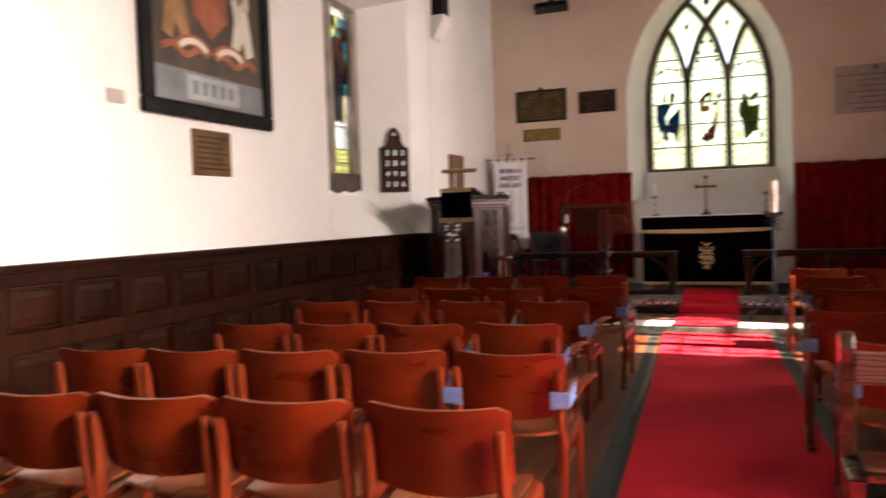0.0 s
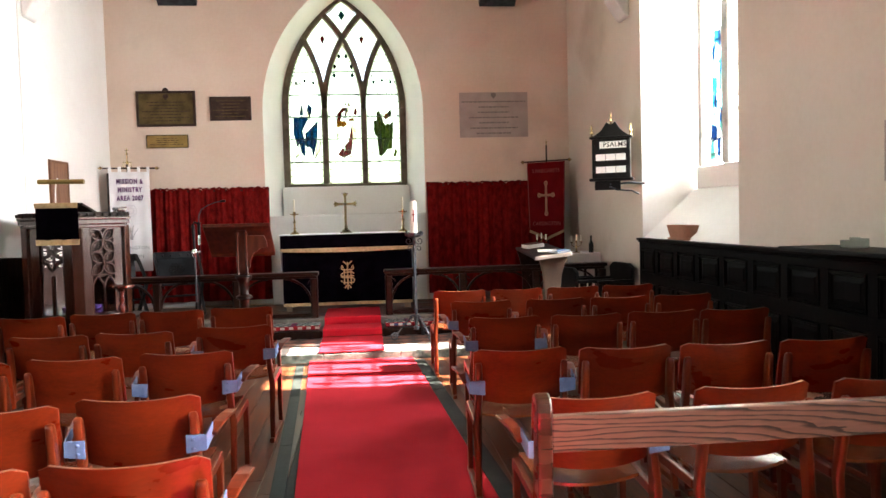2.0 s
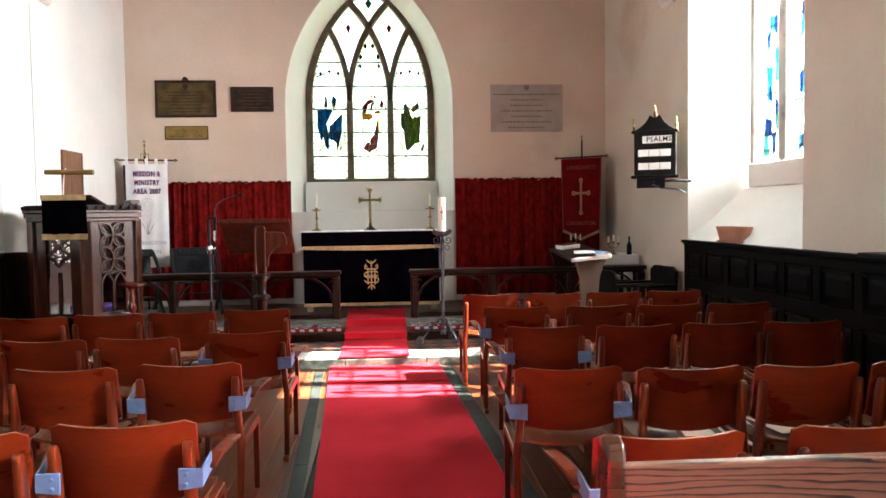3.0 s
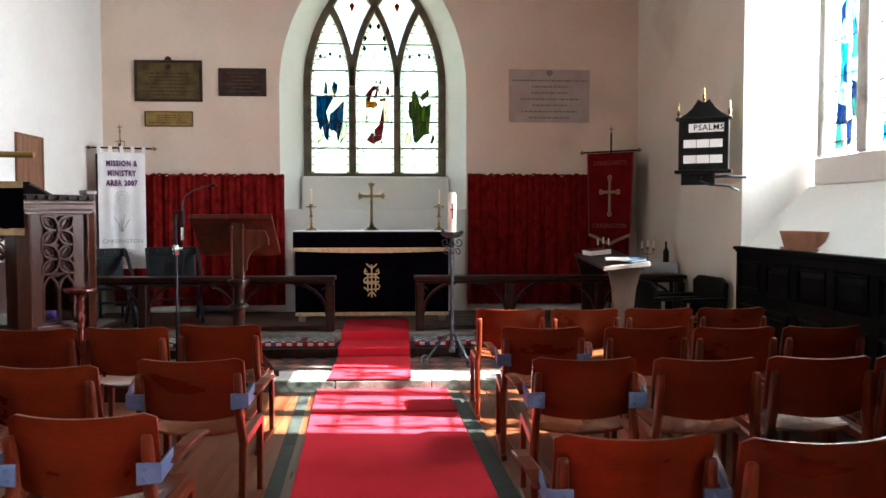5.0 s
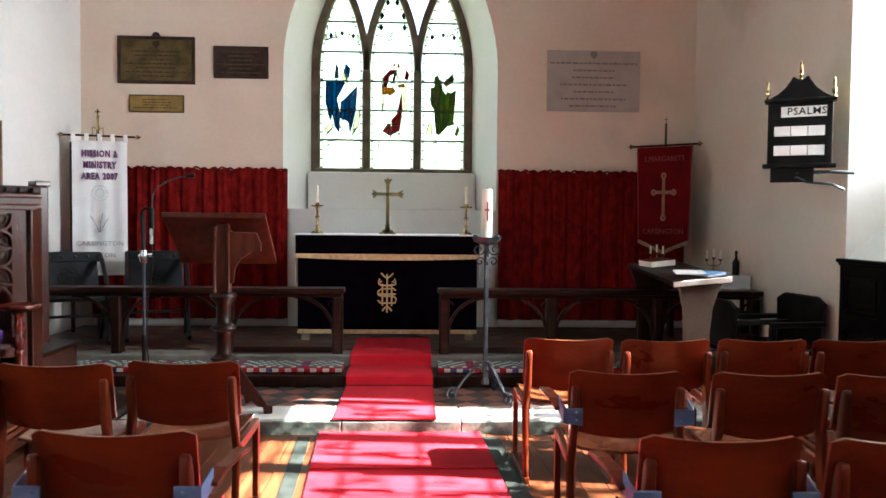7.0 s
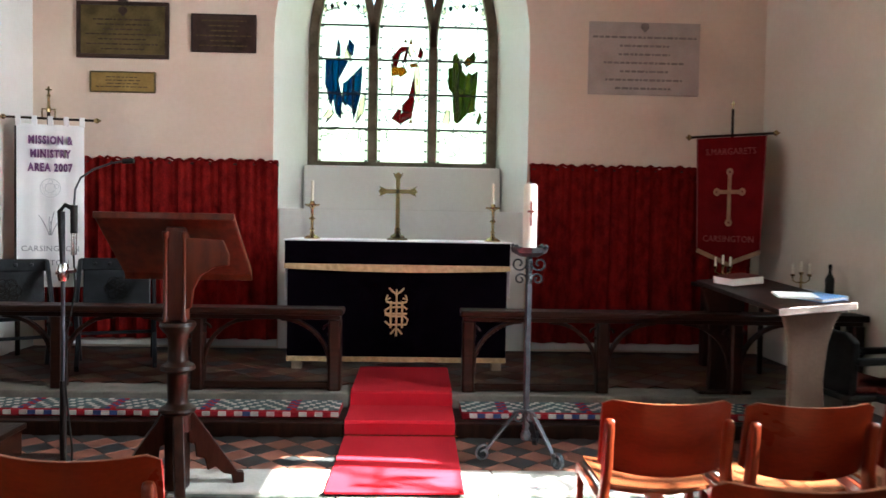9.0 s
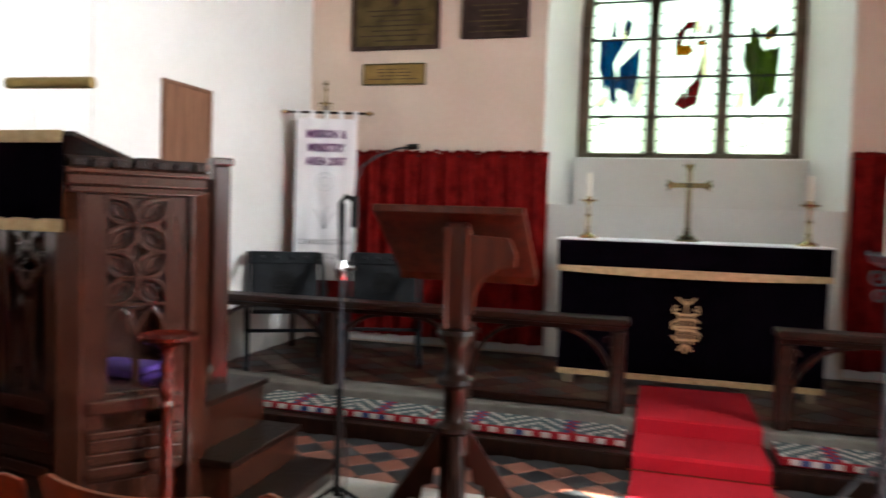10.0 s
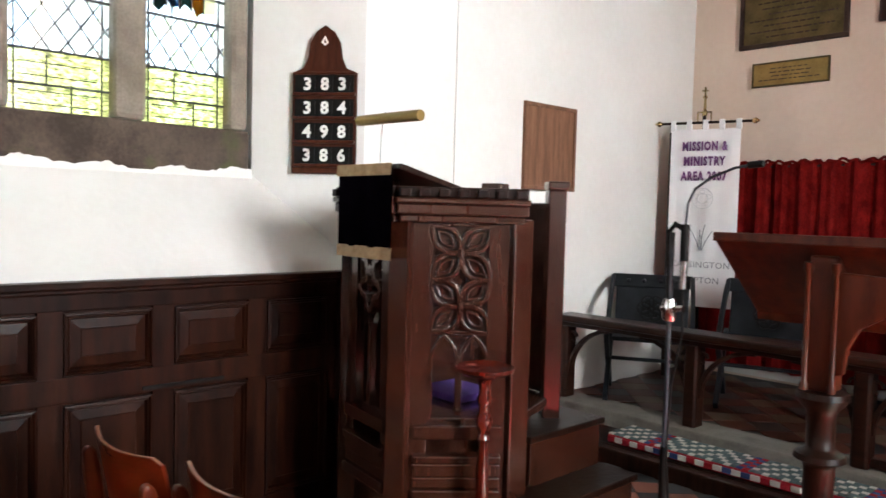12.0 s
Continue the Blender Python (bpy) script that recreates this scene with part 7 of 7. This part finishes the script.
for i in range(5):
    box(bm, AXF + 0.005, AXF + 0.009, 5.43 + 0.105 * i, 5.485 + 0.105 * i, 2.39, 2.49)
part("lettering", bm, A_GREY, arms, "worn grey painted letters")
p2 = thing("wall_plate", "brown engraved brass plate on the north wall", "plaque")
part("plate", B((NX + 0.003, NX + 0.018, 5.41, 5.87, 1.785, 2.135)), BRASS_BROWN, p2, "", 0.004)
for i in range(7):
    part("lettering", B((NX + 0.017, NX + 0.0195, 5.46, 5.82 - 0.03 * (i % 3), 1.83 + 0.04 * i, 1.845 + 0.04 * i)), BRONZE, p2)
tagged(part("name_plate", B((NX + 0.003, NX + 0.014, 4.61, 4.76, 2.23, 2.32)), SLATE_MARBLE, None, "", 0.003), "small grey name plate beside the painted panel", "plaque")
tagged(part("cable_conduit", B((NX + 0.002, NX + 0.012, 10.175, 10.187, 1.2, 4.6)), PLASTER, None, "", 0.003), "thin white painted cable duct up the north wall", "cable duct")

# south wall: tablet, shelf with glassware, trough on the sill
tab = thing("memorial_tablet", "grey stone memorial tablet with a peaked top", "plaque")
bm = bmesh.new()
prism(bm, [(5.20, 1.665), (5.87, 1.665), (5.87, 2.03), (5.80, 2.035), (5.70, 2.09), (5.535, 2.14), (5.37, 2.09), (5.27, 2.035), (5.20, 2.03)], "x", SX - 0.035, SX - 0.003)
part("slab", bm, SLATE_MARBLE, tab, "", 0.004)
for i in range(5):
    part("lettering", B((SX - 0.0375, SX - 0.034, 5.28 + 0.02 * (i % 2), 5.79 - 0.03 * (i % 3), 1.73 + 0.06 * i, 1.75 + 0.06 * i)), GREY_PRINT, tab)
shelf2 = tagged(part("ledge_shelf", B((2.93, SX - 0.003, 5.30, 6.42, 1.235, 1.262)), BLACK, None, "", 0.006), "black shelf lying on the south panelling", "shelf")
for k, (x, y, h) in enumerate(((3.12, 5.98, 0.05), (3.10, 5.86, 0.07), (3.2, 5.92, 0.06))):
    g = thing("glass_jar", "small clear glass jar on the black shelf", "jar", "jars on the shelf", pose(x, y, 1.262))
    bm = bmesh.new()
    lathe(bm, [(0.028, 0), (0.03, 0.004), (0.03, h), (0.027, h), (0.027, 0.006), (0.005, 0.005)], seg=14)
    part("jar_body", bm, CLEAR, g, "", 0, True)
trough = thing("planter", "empty terracotta trough on the south window sill", "planter")
bm = bmesh.new()
lo, hi, inn, bot = [], [], [], []
for a in range(24):
    t = a * math.pi / 12
    c, s = math.cos(t), math.sin(t)
    ex, ey = 0.075 * math.copysign(abs(c) ** 0.5, c), 0.27 * math.copysign(abs(s) ** 0.5, s)
    lo.append(bm.verts.new((3.385 + ex * 0.78, 9.0 + ey * 0.84, 1.235)))
    hi.append(bm.verts.new((3.385 + ex * 1.06, 9.0 + ey * 1.06, 1.365)))
    inn.append(bm.verts.new((3.385 + ex * 0.96, 9.0 + ey * 0.98, 1.365)))
    bot.append(bm.verts.new((3.385 + ex * 0.75, 9.0 + ey * 0.8, 1.248)))
for p_, q_ in ((lo, hi), (hi, inn), (inn, bot)):
    for i in range(24):
        bm.faces.new((p_[i], p_[(i + 1) % 24], q_[(i + 1) % 24], q_[i]))
bm.faces.new(bot)
bm.faces.new(lo[::-1])
part("pot", bm, TERRACOTTA, trough, "", 0, True)
bm = bmesh.new()
prism(bm, [(3.385 + 0.075 * math.copysign(abs(math.cos(a * 0.2618)) ** 0.5, math.cos(a * 0.2618)), 9.0 + 0.27 * math.copysign(abs(math.sin(a * 0.2618)) ** 0.5, math.sin(a * 0.2618))) for a in range(24)], "z", 1.2165, 1.2345)
part("saucer", bm, TERRACOTTA, trough)
tagged(part("sill_board", B((SX + 0.003, 3.72, 7.78, 9.92, 1.2005, 1.2155)), PLASTER, None, "", 0.004), "white plastered ledge of the south window", "sill", kind="structure")


for x, y, turn in ((2.13, 5.80, 12), (1.70, 5.78, -8)):
    sheet = tagged(part("service_sheet", B((-0.105, 0.105, -0.148, 0.148, 0.0, 0.002)), WHITE_CARD), "white folded service sheet lying on a chair seat", "paper", "sheets on chairs")
    sheet.matrix_basis = pose(x, y, 0.436, 1.5, 0, turn)

# ---- trees in the churchyard ----
def tree(x, y, h, seed, spread, low, leaves=950):
    t = thing("tree", "leafy broad tree added outside the windows", "tree", "churchyard trees", pose(x, y, -0.9))
    r = random.Random(seed)
    bm = bmesh.new()
    tube(bm, [(0, 0, 0), (0.1, 0.05, h * 0.3), (0.0, 0.1, h * 0.6), (0.1, 0.0, h * 0.85)], 0.28, 10, 0.06)
    part("trunk", bm, BARK, t, "", 0, True)
    tips = []
    for k in range(16):
        a, z = r.uniform(0, 6.28), r.uniform(low, 0.85) * h
        tip = Vector((math.cos(a) * spread * r.uniform(0.5, 1), math.sin(a) * spread * r.uniform(0.5, 1), z + r.uniform(0.2, 1.2)))
        bm = bmesh.new()
        tube(bm, [(0, 0, z - 0.5), tip * 0.5 + Vector((0, 0, z * 0.5)), tip], 0.08, 6, 0.015)
        part("limb", bm, BARK, t, "", 0, True)
        tips.append(tip)
    verts, faces = [], []
    for k in range(leaves):
        c = r.choice(tips) + Vector((r.gauss(0, 0.5), r.gauss(0, 0.5), r.gauss(0, 0.42)))
        d, e = Vector((r.gauss(0, 1), r.gauss(0, 1), r.gauss(0, 1))).normalized(), Vector((r.gauss(0, 1), r.gauss(0, 1), r.gauss(0, 1))).normalized()
        e = d.cross(e).normalized()
        s = r.uniform(0.06, 0.13)
        b = len(verts)
        verts += [tuple(c - d * s), tuple(c + e * s * 0.5), tuple(c + d * s), tuple(c - e * s * 0.5)]
        faces.append((b, b + 1, b + 2, b + 3))
    data = bpy.data.meshes.new("crown")
    data.from_pydata(verts, [], faces)
    data.materials.append(LEAF)
    crown = new("crown", data)
    crown.parent = t
    crown["kind"] = "stuff"


# unseen south tree, added to break up the sun through window_3
tree(10.0, 7.9, 9.0, 11, 2.6, 0.62, 170)
tree(-9.5, 9.5, 6.0, 12, 2.6, 0.25)
tree(-10.5, 5.0, 6.5, 14, 2.6, 0.25)

# ---- floor pieces ----
floor = bpy.data.objects["floor"]
SKEW = -0.048


def skew_x(x, y):
    return x + SKEW * (y - 9.75)


boards = {}
r = random.Random(2)
y_cuts = [-2.15, 0.6, 3.4, 6.3, 9.68]
x = NX + 0.06
while x < SX - 0.10:
    w = 0.145
    if not (-0.46 < x + w / 2 - 0.10 < 0.46):
        shift = r.uniform(-0.5, 0.5)
        for a, b in zip(y_cuts, y_cuts[1:]):
            lo = a + (shift if a > -2 else 0)
            hi = b + (shift if b < 9 else 0)
            bm = bmesh.new()
            vs = box(bm, x + 0.002, x + w - 0.002, lo + 0.0015, hi - 0.0015, -0.021, 0.0)
            part("plank", bm, FLOORBOARD, floor, "", 0.0015)
    x += w
for s0, s1, name in ((-0.685, -0.60, "stone_strip"), (0.555, 0.665, "stone_strip")):
    for k in range(8):
        y0, y1 = -1.9 + k * 1.44, -1.9 + (k + 1) * 1.44 - 0.006
        bm = bmesh.new()
        prism(bm, [(skew_x(s0 + 0.10, y0), y0), (skew_x(s1 + 0.10, y0), y0), (skew_x(s1 + 0.10, y1), y1), (skew_x(s0 + 0.10, y1), y1)], "z", -0.02, 0.004)
        part(name, bm, STONE_DARK, floor, "dark slate strip beside the carpet", 0.002)
threshold = thing("chancel_step", "worn pale stone slabs of the chancel step", "step", kind="structure")
for x0, x1, mat in ((NX, -2.2, STONE_LIGHT), (-2.195, -1.15, STONE_LIGHT), (-1.145, -0.30, STONE_LIGHT), (-0.295, 0.52, STONE_LIGHT), (0.525, 1.5, STONE_LIGHT), (1.505, 2.5, STONE_LIGHT), (2.505, SX, STONE_LIGHT)):
    part("slab", B((x0, x1, 9.735, 10.09, -0.02, 0.0955)), mat, threshold, "", 0.01)
    part("riser_stone", B((x0, x1, 9.70, 9.734, -0.02, 0.082)), RISER_STONE, threshold, "mottled green riser", 0.006)


def tile_field(parent, y0, y1, z, size, mats, x0=NX + 0.08, x1=SX - 0.08, skip=0.33):
    d = size * math.sqrt(2)
    datas = [mesh_of("tile", B((-size / 2 + 0.002, size / 2 - 0.002, -size / 2 + 0.002, size / 2 - 0.002, -0.012, 0.0)), m, 0.0015) for m in mats]
    rows = int((y1 - y0) / (d / 2)) + 2
    for j in range(rows):
        y = y0 + j * d / 2
        if y > y1:
            break
        xx = x0 + (d / 2 if j % 2 else 0)
        i = 0
        while xx < x1:
            if abs(xx) > skip - 0.1:
                piece("tile", datas[j % len(datas)] if len(datas) == 2 else datas[(j + 2 * i) % len(datas)], parent, pose(xx, y, z, 0, 0, 45))
            xx += d
            i += 1


tile_field(bpy.data.objects["chancel_floor"], 10.12, 10.70, 0.0935, 0.155, (TILE_RED, TILE_BLACK))
tile_field(bpy.data.objects["sanctuary_floor"], 11.50, 12.90, 0.274, 0.20, (TILE_RED_SHADED, TILE_BLACK, TILE_RED_SHADED, TILE_BUFF))
